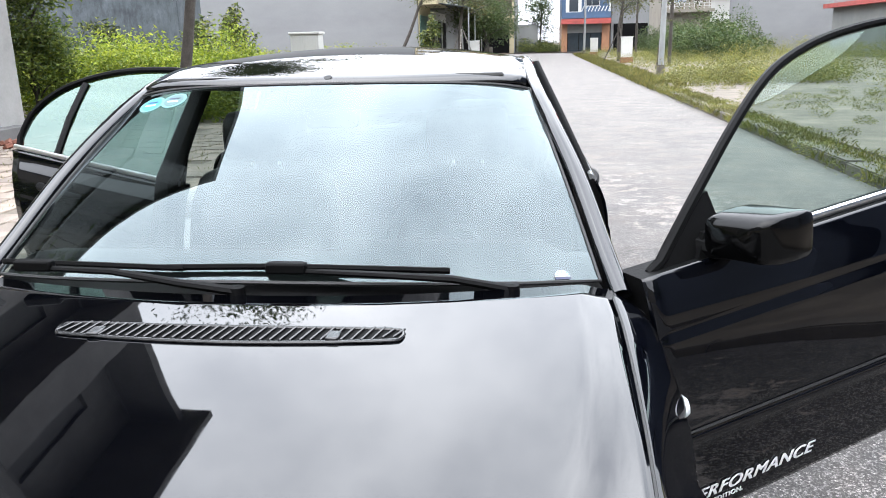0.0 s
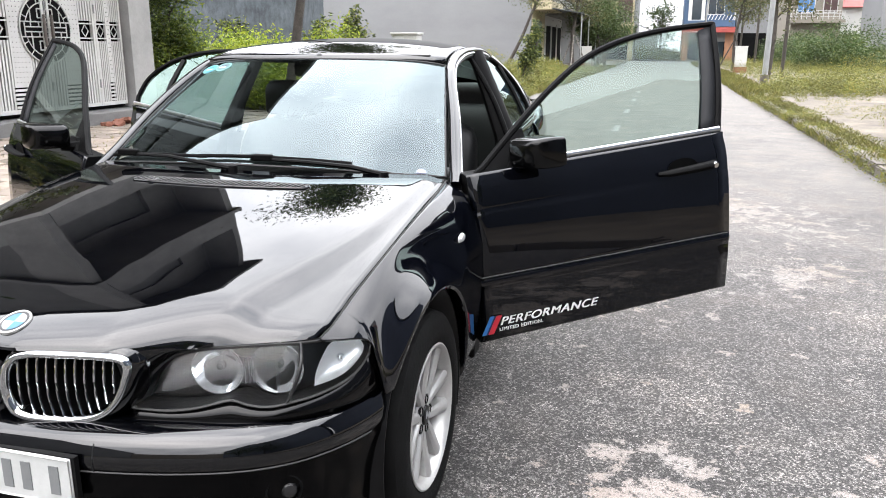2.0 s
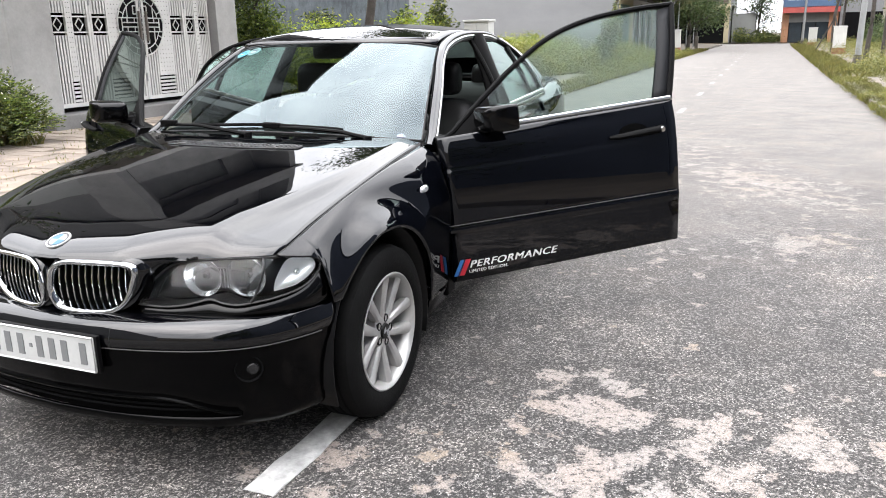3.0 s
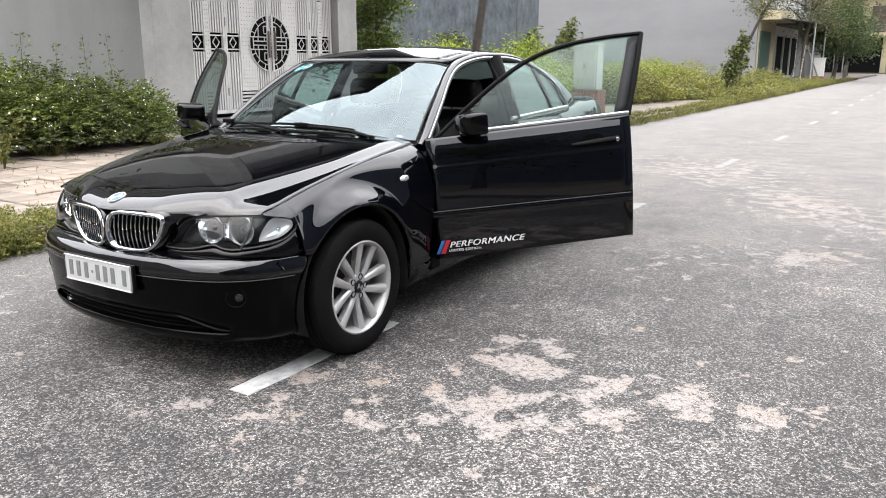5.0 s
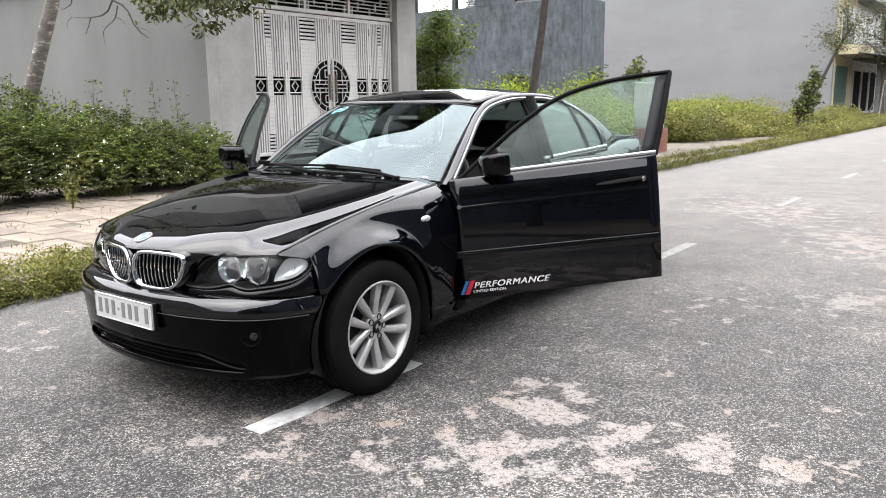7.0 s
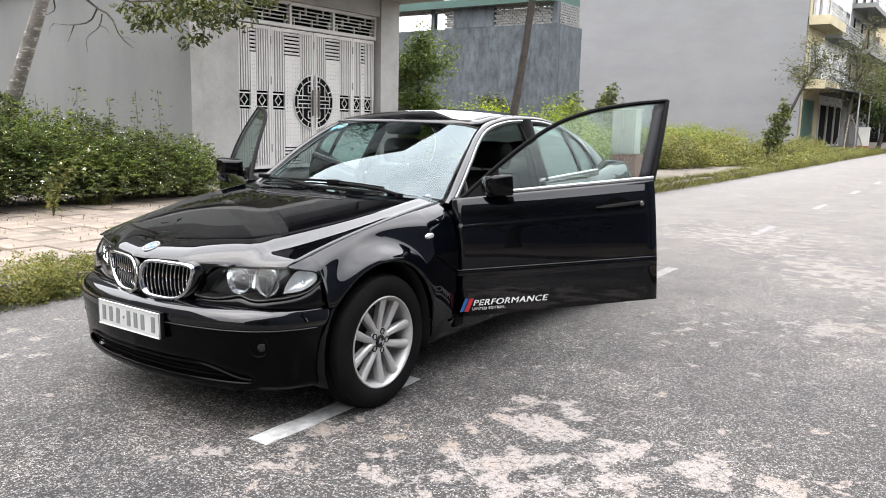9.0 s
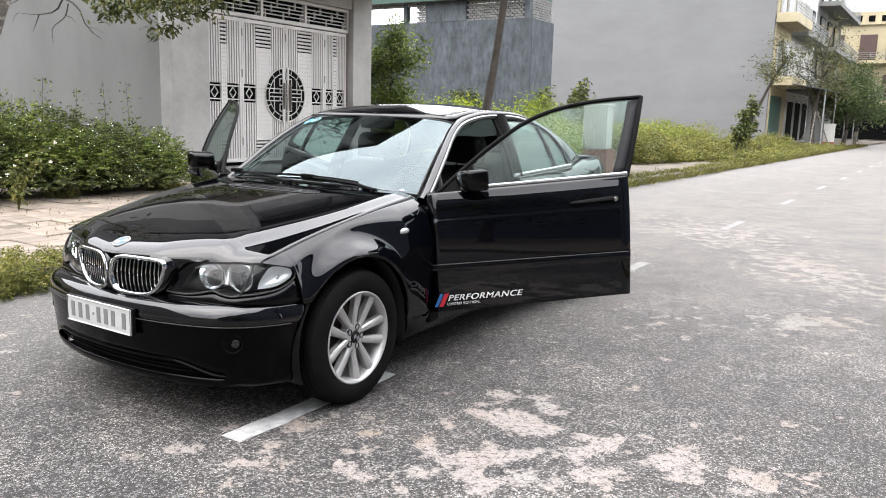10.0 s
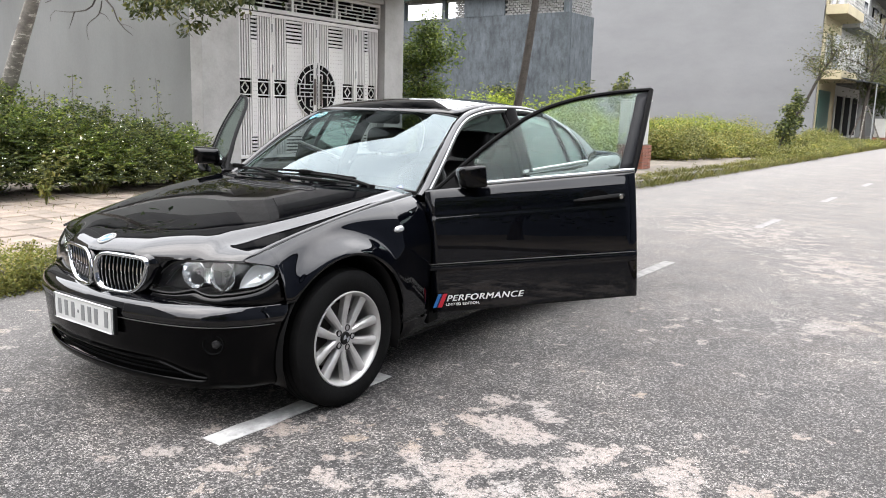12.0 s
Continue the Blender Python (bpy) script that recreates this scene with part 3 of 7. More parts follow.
for _ in range(30):
    cx, cy, h = rng.uniform(-8.0, -6.9), rng.uniform(-3.5, 4.6), rng.uniform(1.25, 1.72)
    lean = rng.uniform(-0.15, 0.15)
    zz = rng.uniform(0.9, h, 60)
    tall.append(np.stack([cx + rng.normal(0, 0.055, 60) + (zz - 1) * lean, cy + rng.normal(0, 0.055, 60), zz], 1))
    b = len(stem_v)
    stem_v += [(cx - lean * 0.9, cy - 0.004, 0.1), (cx - lean * 0.9, cy + 0.004, 0.1), (cx + (h - 1) * lean, cy + 0.003, h), (cx + (h - 1) * lean, cy - 0.003, h)]
    stem_f.append((b, b + 1, b + 2, b + 3))
tagged(leaves("tall_weed", np.concatenate(tall), (0.03, 0.065), hedge_m, rng=rng), "tall thin weeds above the shrubs", "weeds", kind="stuff")
tagged(raw("weed_stem", stem_v, stem_f, bark_m), "thin dark stems of the tall weeds", "weeds", kind="stuff")
fl = np.concatenate(blooms) + np.array([0.03, -0.03, 0.03])
tagged(leaves("wild_flower", fl[fl[:, 2] > 0.35], (0.013, 0.026), flower_m, slim=0.9, rng=rng), "tiny white wild flowers in the shrubs", "flowers", kind="stuff")
field = np.concatenate([
    clumps(rng, -19, -4.9, 18.8, 33, 520, 300, 0.6, 1.45, 0.1, 0.6, rough=0.5),
    clumps(rng, -12, -4.6, 18.6, 22, 260, 300, 0.5, 1.4, 0.1, 0.6, rough=0.5),
    clumps(rng, -5.4, -4.0, 19.0, 40, 300, 200, 0.34, 1.0, 0.08, 0.45),
    clumps(rng, -4.3, -2.5, 23, 48, 380, 120, 0.28, 0.5, 0.05, 0.4),
])
tagged(leaves("weed_field", field, (0.045, 0.11), weed_m, rng=rng), "overgrown yellow-green weeds on the empty plot", "weeds", kind="stuff")
crest = clumps(rng, -19, -5.4, 18.8, 32, 300, 150, 0.55, 0.85, 0.72, 0.6, rough=0.5)
tagged(leaves("weed_crest", crest, (0.05, 0.11), crest_m, rng=rng), "fresh lime-green tops of the tall weeds", "weeds", kind="stuff")
young = np.concatenate([clumps(rng, -14, -5.0, 12.6, 17.5, 260, 250, 0.5, 2.0, 0.1, 0.55), clumps(rng, -8.6, -4.6, 12.4, 16, 120, 190, 0.35, 1.85, 0.1, 0.5)])
tagged(leaves("shrub", young, (0.05, 0.115), bright_m, rng=rng), "bright lime-green young shrubs behind the car", "shrubs", kind="stuff")
right_field = np.concatenate([
    clumps(rng, 4.3, 9.0, 20.8, 25, 190, 110, 0.4, 0.95, 0.1),
    clumps(rng, 8.2, 26, 9, 62, 620, 230, 0.8, 1.5, 0.1),
    clumps(rng, 4.4, 9, 24, 76, 360, 80, 0.6, 1.0, 0.1),
])
strip_weed = clumps(rng, 4.4, 7.6, 4.5, 20.5, 46, 300, 0.26, 0.30, 0.1)
tagged(leaves("strip_weed", strip_weed, (0.018, 0.045), weed_m, rng=rng, slim=0.3), "low tufts of weed on the bare strip", "weeds", kind="stuff")
tagged(leaves("weed_field", right_field, (0.04, 0.09), weed_m, rng=rng, slim=0.32), "tall wild weeds on the plot across the road", "weeds", kind="stuff")
rshrub = clumps(rng, 8.6, 13.4, 44, 66, 85, 520, 1.1, 3.2, 0.1, 0.5)
tagged(leaves("shrub", rshrub, (0.10, 0.20), tree_m, rng=rng), "dark green shrubs below the far houses", "shrubs", kind="stuff")
junction = clumps(rng, -1.6, 2.6, 90.5, 97, 60, 110, 0.9, 2.2, 0.1)
tagged(leaves("shrub", junction, (0.18, 0.3), hedge_m, rng=rng), "green bushes at the end of the road", "shrubs", kind="stuff")


def tree(at, top, radius, crown, n_leaf, leaf_size, bark, leafmat, label, seed, limbs=7, spread=1.4, start=0.45, slim=0.4, bend=0.15):
    """Trunk, limbs and a loose crown. top: where the trunk ends, crown: how far above it the crown reaches."""
    r = np.random.default_rng(seed)
    base, end = Vector(at), Vector(top)
    ob = thing("tree", at, label, "tree", "trees along the street")
    side = Vector((r.normal(), r.normal(), 0)) * bend
    tp = cr([base, base.lerp(end, 0.35) + side * 0.6, base.lerp(end, 0.7) - side * 0.4, end], 12)
    rad = np.linspace(radius, radius * 0.5, 12)
    rad[0] *= 1.25
    part("trunk", tube(tp, list(rad), 10), bark, ob)
    tips = []
    for i in range(limbs):
        f = start + (1 - start) * (i + 0.5) / limbs
        p0 = Vector(tp[min(int(f * 11), 11)])
        az = i * 2.4 + r.uniform(-0.4, 0.4)
        out = Vector((math.cos(az), math.sin(az), r.uniform(0.35, 0.9))) * spread * r.uniform(0.6, 1.1)
        if f > 0.93:
            out = Vector((out.x * 0.3, out.y * 0.3, crown))
        p3 = p0 + out
        p1 = p0 + out * 0.4 + Vector((0, 0, 0.12))
        pts = cr([p0, p1, p3], 7)
        limb_bm = tube(pts, list(np.linspace(radius * 0.4, radius * 0.07, 7)), 6)
        tips += [Vector(pts[3]), Vector(pts[4]), Vector(pts[5]), Vector(pts[6])]
        for _ in range(4):
            q0 = Vector(pts[r.integers(2, 6)])
            q1 = q0 + Vector((r.normal(), r.normal(), r.normal() * 0.7 + 0.2)) * spread * 0.4
            tube(cr([q0, q0.lerp(q1, 0.5) + Vector((0, 0, 0.04)), q1], 4), [radius * 0.13, radius * 0.1, radius * 0.07, radius * 0.04], 5, limb_bm)
            tips += [q1, q0.lerp(q1, 0.6)]
        part("limb", limb_bm, bark, ob)
    t = np.array([tuple(q) for q in tips])
    pick = t[r.integers(0, len(t), n_leaf)]
    pts = pick + r.normal(size=(n_leaf, 3)) * spread * 0.21
    leaves("crown", pts, leaf_size, leafmat, ob, slim=slim, rng=r)
    return ob


# the two slender trees on the left pavement
tree((-5.02, 10.7, 0.1), (-4.05, 10.7, 5.6), 0.095, 2.2, 11000, (0.07, 0.15), bark_m, tree_m, "slender leaning street tree with a dark trunk", 21, 8, 1.4, 0.88, bend=0.05)
tree((-8.28, 2.5, 0.1), (-6.09, 2.65, 4.0), 0.118, 1.6, 120, (0.12, 0.26), bark_pale, tree_m, "leaning street tree with pale bark", 22, 6, 0.9, 0.85, slim=0.35, bend=0.03)
# the low leafy branch of the leaning tree reaching over the pavement


def branch(pts, rad, bm):
    tube(cr(pts, 9), list(np.linspace(rad, rad * 0.2, 9)), 6, bm)


branch_leaf_m = leaf_material("branch_leaves", (0.020, 0.030, 0.008), (0.055, 0.070, 0.018), (0.13, 0.125, 0.035))
hung = thing("tree_branch", (-9.07, 4.56, 3.43), "low drooping branch of the leaning tree, half bare, half leafy", "branch")
for pts, rad in (([(-9.57, 4.43, 3.46), (-9.34, 4.89, 3.03), (-8.96, 4.89, 2.87), (-8.73, 4.89, 2.55), (-8.38, 4.89, 2.36)], 0.027), ([(-9.34, 4.89, 3.03), (-9.47, 4.86, 2.85), (-10.06, 4.89, 2.80), (-10.86, 4.98, 2.87)], 0.016),
                 ([(-10.06, 4.89, 2.80), (-10.23, 4.93, 2.67), (-10.43, 4.98, 2.54)], 0.011), ([(-9.21, 4.89, 2.93), (-9.29, 4.89, 2.75), (-9.77, 4.93, 2.55), (-9.83, 4.98, 2.34)], 0.012), ([(-9.29, 4.89, 2.75), (-9.07, 4.86, 2.69), (-8.91, 4.83, 2.59)], 0.009),
                 ([(-9.82, 4.43, 3.18), (-10.23, 4.65, 3.20), (-10.66, 4.89, 3.07), (-11.00, 4.89, 3.00)], 0.022), ([(-9.49, 4.43, 3.53), (-8.58, 4.89, 3.10), (-8.03, 4.98, 3.07), (-7.26, 5.06, 3.03), (-6.43, 5.06, 2.93)], 0.027), ([(-7.44, 5.02, 3.05), (-7.16, 4.89, 2.62), (-6.80, 4.89, 2.50)], 0.011),
                 ([(-8.25, 4.94, 3.07), (-8.15, 4.89, 2.85), (-7.92, 4.89, 2.70)], 0.009), ([(-6.6, 5.06, 2.96), (-6.1, 5.08, 3.02), (-5.4, 5.1, 2.98)], 0.012),
                 ([(-8.73, 4.89, 2.55), (-8.52, 4.88, 2.52), (-8.28, 4.88, 2.44)], 0.006), ([(-10.86, 4.98, 2.87), (-11.0, 4.98, 2.80), (-11.05, 4.98, 2.68)], 0.006)):
    bb = bmesh.new()
    branch(pts, rad * 0.95, bb)
    part("twig", bb, bark_m, hung)
bl = []
for c, sp, n in (((-5.95, 5.06, 2.93), 0.17, 110), ((-5.50, 5.08, 2.98), 0.13, 60), ((-8.61, 4.89, 2.98), 0.08, 20), ((-8.18, 4.89, 2.92), 0.15, 70), ((-7.84, 4.89, 2.83), 0.17, 135), ((-7.34, 4.98, 2.93), 0.21, 225), ((-6.85, 4.98, 2.87), 0.20, 210), ((-6.40, 5.06, 2.80), 0.18, 165), ((-7.04, 4.89, 2.42), 0.07, 24), ((-6.71, 4.89, 2.47), 0.08, 36), ((-8.15, 4.89, 2.70), 0.07, 27)):
    n = int(n * 1.25)
    bl.append(rng.normal(size=(n, 3)) * sp * np.array([1, 1, 0.7]) + np.array(c))
leaves("foliage", np.concatenate(bl), (0.07, 0.145), branch_leaf_m, hung, slim=0.42, rng=rng, droop=0.7)

# a lone flowering weed and tufts of grass on the pavement
weed_at = Vector((-5.80, 2.05, 0.125))
lone = thing("weed_plant", tuple(weed_at), "lone spindly weed with small white flowers on the paving", "weed")
spots = []
for k, (dx, dy, h) in enumerate(((0.05, 0.10, 0.62), (0.30, 0.30, 0.78), (-0.12, 0.05, 0.5), (0.16, 0.32, 0.55), (-0.02, -0.10, 0.42))):
    tip = weed_at + Vector((dx, dy, h))
    run = cr([weed_at, weed_at.lerp(tip, 0.5) + Vector((-dx * 0.25, -dy * 0.25, 0.06)), tip], 8)
    part("stem", tube(run, list(np.linspace(0.006, 0.002, 8)), 5), branch_leaf_m, lone)
    for q in run[2:]:
        spots += [tuple(Vector(q) + Vector(rng.normal(size=3) * 0.025)) for _ in range(7)]
    leaves("flower", [tuple(tip + Vector(rng.normal(size=3) * 0.004)) for _ in range(6)], (0.016, 0.03), flower_m, lone, slim=0.9, rng=rng)
spots += [tuple(weed_at + Vector((rng.normal() * 0.05, rng.normal() * 0.05, rng.uniform(0.06, 0.26)))) for _ in range(36)]
leaves("foliage", spots, (0.04, 0.085), weed_m, lone, slim=0.4, rng=rng)
for tx, ty, tr, tn in ((-6.58, 3.0, 0.18, 220), (-6.5, 4.6, 0.22, 500), (-6.2, 1.2, 0.16, 400)):
    blades("grass", tx - tr, tx + tr, ty - tr, ty + tr, tn, 0.2, grass_m, "tuft of grass in the paving joints", 0.11, rng)

# trees on the plots and at the far end
tree((-8.6, 12.6, 0.1), (-8.5, 12.6, 2.7), 0.06, 0.9, 13000, (0.06, 0.13), bark_m, weed_dark, "bushy green tree beside the gate", 31, 12, 0.75, 0.15)
tree((-15.5, 40, 0.1), (-15.4, 40, 2.6), 0.06, 0.9, 1300, (0.16, 0.34), bark_m, hedge_m, "small thin tree before the tall grey wall", 32, 6, 0.75, 0.4)
tree((-12.9, 30, 0.1), (-12.9, 30, 1.9), 0.05, 0.7, 900, (0.16, 0.3), bark_m, hedge_m, "small green tree beside the blue wall", 33, 6, 0.7, 0.3)
tree((-17.3, 30.5, 0.1), (-17.2, 30.5, 2.0), 0.05, 0.6, 800, (0.16, 0.3), bark_m, hedge_m, "thin shrub tree beside the blue wall", 34, 6, 0.8, 0.3)
tree((-3.5, 26, 0.1), (-2.95, 26, 1.75), 0.05, 0.4, 1900, (0.08, 0.17), bark_m, hedge_m, "small leafy sapling at the roadside", 35, 6, 0.45, 0.3)
tree((-4.45, 50, 0.1), (-4.35, 50.3, 5.7), 0.14, 2.4, 3600, (0.09, 0.20), bark_m, dry_m, "sparse roadside tree propped with poles", 36, 9, 2.1, 0.5)
tree((-8.1, 46.3, 0.1), (-5.6, 46, 5.2), 0.11, 1.4, 1500, (0.09, 0.20), bark_m, dry_m, "leaning half-bare roadside tree", 37, 8, 1.2, 0.7)
tree((-3.4, 56, 0.1), (-3.4, 56, 3.6), 0.14, 2.2, 9000, (0.11, 0.24), bark_m, tree_m, "round dark green tree at the pavement", 38, 9, 1.9, 0.45)
tree((-4.2, 72, 0.1), (-4.2, 72, 4.2), 0.16, 2.5, 8000, (0.14, 0.28), bark_m, tree_m, "round dark green tree at the pavement", 39, 9, 2.0, 0.45)
tree((0.6, 94, 0.1), (0.6, 94, 5.6), 0.14, 3.5, 3500, (0.16, 0.34), bark_m, tree_m, "tall airy tree at the end of the road", 40, 9, 2.1, 0.4)
for tx, ty, hh, sd in ((5.2, 48, 5.2, 41), (5.6, 34.5, 4.6, 42), (6.4, 60, 5.6, 43)):
    tree((tx, ty, 0.1), (tx + 0.15, ty, hh), 0.10, 2.4, 3000, (0.10, 0.22), bark_m, dry_m, "young street tree across the road", sd, 7, 1.5, 0.6)

props = thing("tree_prop", (-4.45, 50, 0.1), "wooden poles propping the young tree", "tree props")
for k in range(3):
    a = k * math.tau / 3 + 0.5
    part("pole", tube([(-4.42 + 1.0 * math.cos(a), 50.1 + 1.0 * math.sin(a), 0.1), (-4.42 + 0.08 * math.cos(a), 50.1 + 0.08 * math.sin(a), 2.2)], 0.04, 8), bark_pale, props)
props2 = thing("tree_prop", (5.2, 48, 0.1), "thin dark poles propping the street tree", "tree props")
for k in range(3):
    a = k * math.tau / 3 + 0.9
    part("pole", tube([(5.2 + 0.9 * math.cos(a), 48 + 0.9 * math.sin(a), 0.1), (5.2, 48, 2.0)], 0.035, 8), bark_m, props2)

# ---- the house with the gate ----
# dark grey stands for the shade inside the upper doorways
doorway_shade = surface("grey_door", (0.055, 0.055, 0.054), 0.6, var=0.3, scale=1.5)
# unseen upper side wall, coloured dark to deepen its reflection in the bonnet
dark_concrete = surface("damp_concrete", (0.055, 0.055, 0.054), 0.9, var=0.3, scale=0.9, grain=30, bump=0.2)
raw_concrete = surface("raw_concrete", (0.11, 0.108, 0.106), 0.9, var=0.3, scale=0.9, grain=30, bump=0.2)
gate_house = thing("gate_house", (-12, 8.2, 0), "grey rendered house with a broad white gate", "house")
part("pier", box(-7.9, -7.6, 5.6, 6.36, 0.1, 3.75), render_pale, gate_house, bevel=0.01)
part("pier", box(-7.9, -7.6, 10.10, 10.7, 0.1, 3.75), render_pale, gate_house, bevel=0.01)
part("side_wall", box(-30, -7.9, 5.64, 5.9, 0.1, 5.2), render_grey, gate_house)
part("upper_side_wall", box(-30, -7.95, 5.66, 5.9, 5.2, 11.4), dark_concrete, gate_house)
part("side_wall", box(-19, -7.9, 10.4, 10.66, 0.1, 11.4), render_grey, gate_house)
part("back_wall", box(-19.2, -19, 5.64, 10.66, 0.1, 11.4), render_grey, gate_house)
part("lintel", box(-7.9, -7.64, 6.36, 10.10, 3.40, 3.75), render_pale, gate_house)
part("threshold", box(-7.95, -7.35, 5.95, 10.45, 0.05, 0.33), raw_concrete, gate_house, bevel=0.015)
part("balcony_slab", box(-19, -6.55, 5.45, 10.85, 3.75, 3.95), render_pale, gate_house, bevel=0.01)
part("balcony_slab", box(-19, -6.75, 5.45, 10.85, 7.05, 7.23), raw_concrete, gate_house, bevel=0.01)
part("side_wall", box(-7.95, -6.86, 5.6, 5.84, 3.95, 11.4), raw_concrete, gate_house)
part("side_wall", box(-7.95, -6.86, 10.41, 10.65, 3.95, 11.4), raw_concrete, gate_house)
part("top_wall", box(-8.2, -7.95, 5.9, 10.4, 10.4, 11.4), raw_concrete, gate_house)
part("roof_slab", box(-19, -6.35, 5.35, 10.95, 11.4, 11.62), raw_concrete, gate_house, bevel=0.01)
for fz0, fz1 in ((3.95, 7.05), (7.23, 10.4)):
    part("front_wall", box(-8.2, -7.95, 5.9, 6.9, fz0, fz1), raw_concrete, gate_house)
    part("front_wall", box(-8.2, -7.95, 9.4, 10.4, fz0, fz1), raw_concrete, gate_house)
    part("front_wall", box(-8.2, -7.95, 6.9, 9.4, fz1 - 0.5, fz1), raw_concrete, gate_house)
    part("doorway", box(-8.15, -8.05, 6.9, 9.4, fz0, fz1 - 0.5), doorway_shade, gate_house)
    part("parapet", box(-6.95, -6.85, 5.85, 10.4, fz0, fz0 + 0.9), raw_concrete, gate_house)

handle_m = surface("handle_bronze", (0.10, 0.085, 0.075), 0.45, 0.5, var=0.3, scale=9)
gate = thing("metal_gate", (-7.75, 8.15, 0.35), "white painted folding metal gate with fretwork medallion", "gate")
GX = -7.78
# dark sheet painted as the shade seen between the bars
part("backing", box(GX - 0.06, GX - 0.05, 6.38, 10.08, 0.36, 3.38), shade_trim_black, gate)
part("gate_frame", box(GX - 0.03, GX + 0.05, 6.36, 10.10, 2.93, 3.00), gate_white, gate, bevel=0.006)
part("gate_frame", box(GX - 0.03, GX + 0.05, 6.36, 10.10, 3.34, 3.40), gate_white, gate, bevel=0.006)
for yy in (6.36, 7.66, 8.80, 10.04):
    part("gate_frame", box(GX - 0.03, GX + 0.05, yy, yy + 0.06, 3.00, 3.34), gate_white, gate)
for ya, yb in ((6.42, 7.66), (7.72, 8.80), (8.86, 10.04)):
    for k in range(1, 5):
        part("fret_bar", box(GX - 0.01, GX + 0.03, ya, yb, 3.00 + k * 0.068 - 0.008, 3.00 + k * 0.068 + 0.008), gate_white, gate, smooth=0)
    for k in range(7):
        y = ya + (yb - ya) * (k + 0.5) / 7
        z = 3.00 + (k % 3) * 0.1
        part("fret_bar", box(GX - 0.008, GX + 0.028, y - 0.008, y + 0.008, z, z + 0.14), gate_white, gate, smooth=0)


def bars(leaf_ob, y0, y1, z0, z1, n):
    """Upright flat bars with dark gaps."""
    for i in range(n):
        y = y0 + (y1 - y0) * (i + 0.5) / n
        w = (y1 - y0) / n * 0.27
        part("bar", box(GX - 0.012, GX + 0.028, y - w, y + w, z0, z1), gate_white, leaf_ob, smooth=0)


def slats(leaf_ob, y0, y1, z0, z1, n):
    for i in range(n):
        z = z0 + (z1 - z0) * (i + 0.5) / n
        w = (z1 - z0) / n * 0.27
        part("slat", box(GX - 0.01, GX + 0.026, y0, y1, z - w, z + w), gate_white, leaf_ob, smooth=0)


def diamond(leaf_ob, y, z, s, w=0.17):
    for a, b in (((-1, 0), (0, 1)), ((0, 1), (1, 0)), ((1, 0), (0, -1)), ((0, -1), (-1, 0))):
        part("diamond_bar", tube([(GX + 0.01, y + a[0] * s * 0.8, z + a[1] * s), (GX + 0.01, y + b[0] * s * 0.8, z + b[1] * s)], 0.011, 4), gate_white, leaf_ob, smooth=0)
    for zz in (z - s - 0.02, z + s + 0.02):
        part("rail", box(GX - 0.012, GX + 0.03, y - w / 2, y + w / 2, zz - 0.01, zz + 0.01), gate_white, leaf_ob, smooth=0)


def dots(leaf_ob, y0, y1, z0, z1, ny, nz):
    verts, faces = [], []
    for i in range(ny):
        for j in range(nz):
            y, z = y0 + (y1 - y0) * (i + 0.5) / ny, z0 + (z1 - z0) * (j + 0.5) / nz
            b = len(verts)
            verts += [(GX + 0.0325, y + 0.008 * math.cos(k * math.pi / 3), z + 0.008 * math.sin(k * math.pi / 3)) for k in range(6)]
            faces.append(list(range(b, b + 6)))
    # dark dots stand for shade in the punched holes
    o = raw("perforation", verts, faces, shade_trim_black, leaf_ob)
    o["kind"] = "stuff"


def leaf(y0, y1, wide, flip):
    lf = part("gate_leaf", box(GX - 0.02, GX + 0.04, y0, y0 + 0.045, 0.40, 2.91), gate_white, gate, bevel=0.004)
    part("stile", box(GX - 0.02, GX + 0.04, y1 - 0.045, y1, 0.40, 2.91), gate_white, lf, bevel=0.004)
    part("rail", box(GX - 0.02, GX + 0.04, y0 + 0.045, y1 - 0.045, 0.40, 0.46), gate_white, lf)
    part("rail", box(GX - 0.02, GX + 0.04, y0 + 0.045, y1 - 0.045, 2.85, 2.91), gate_white, lf)
    a, b = y0 + 0.045, y1 - 0.045
    w = b - a
    p0, p1 = (a + w * 0.40, a + w * 0.59) if not wide else (a + w * 0.31, a + w * 0.70)
    if flip and wide:
        p0, p1 = b - w * 0.70, b - w * 0.31
    nb = 4 if wide else 4
    for q0, q1, inner in ((a, p0, wide and flip), (p1, b, wide and not flip)):
        if inner:
            bars(lf, q0, q1, 0.46, 2.85, 5)
        else:
            bars(lf, q0, q1, 1.78, 2.85, nb + 1)
            bars(lf, q0, q1, 0.46, 1.46, nb + 1)
            diamond(lf, (q0 + q1) / 2, 1.62, 0.095, (q1 - q0) * 0.98)
    part("panel", box(GX - 0.012, GX + 0.032, p0, p1, 0.78, 2.44), gate_white, lf, bevel=0.003)
    dots(lf, p0 + 0.02, p1 - 0.02, 0.82, 2.40, 5 if wide else 2, 22)
    slats(lf, p0, p1, 2.45, 2.85, 6)
    slats(lf, p0, p1, 0.46, 0.77, 5)
    for hz in (0.7, 1.9, 2.6):
        part("hinge", tube([(GX + 0.05, y0, hz), (GX + 0.05, y0, hz + 0.14)], 0.014, 6), steel_grey, lf)


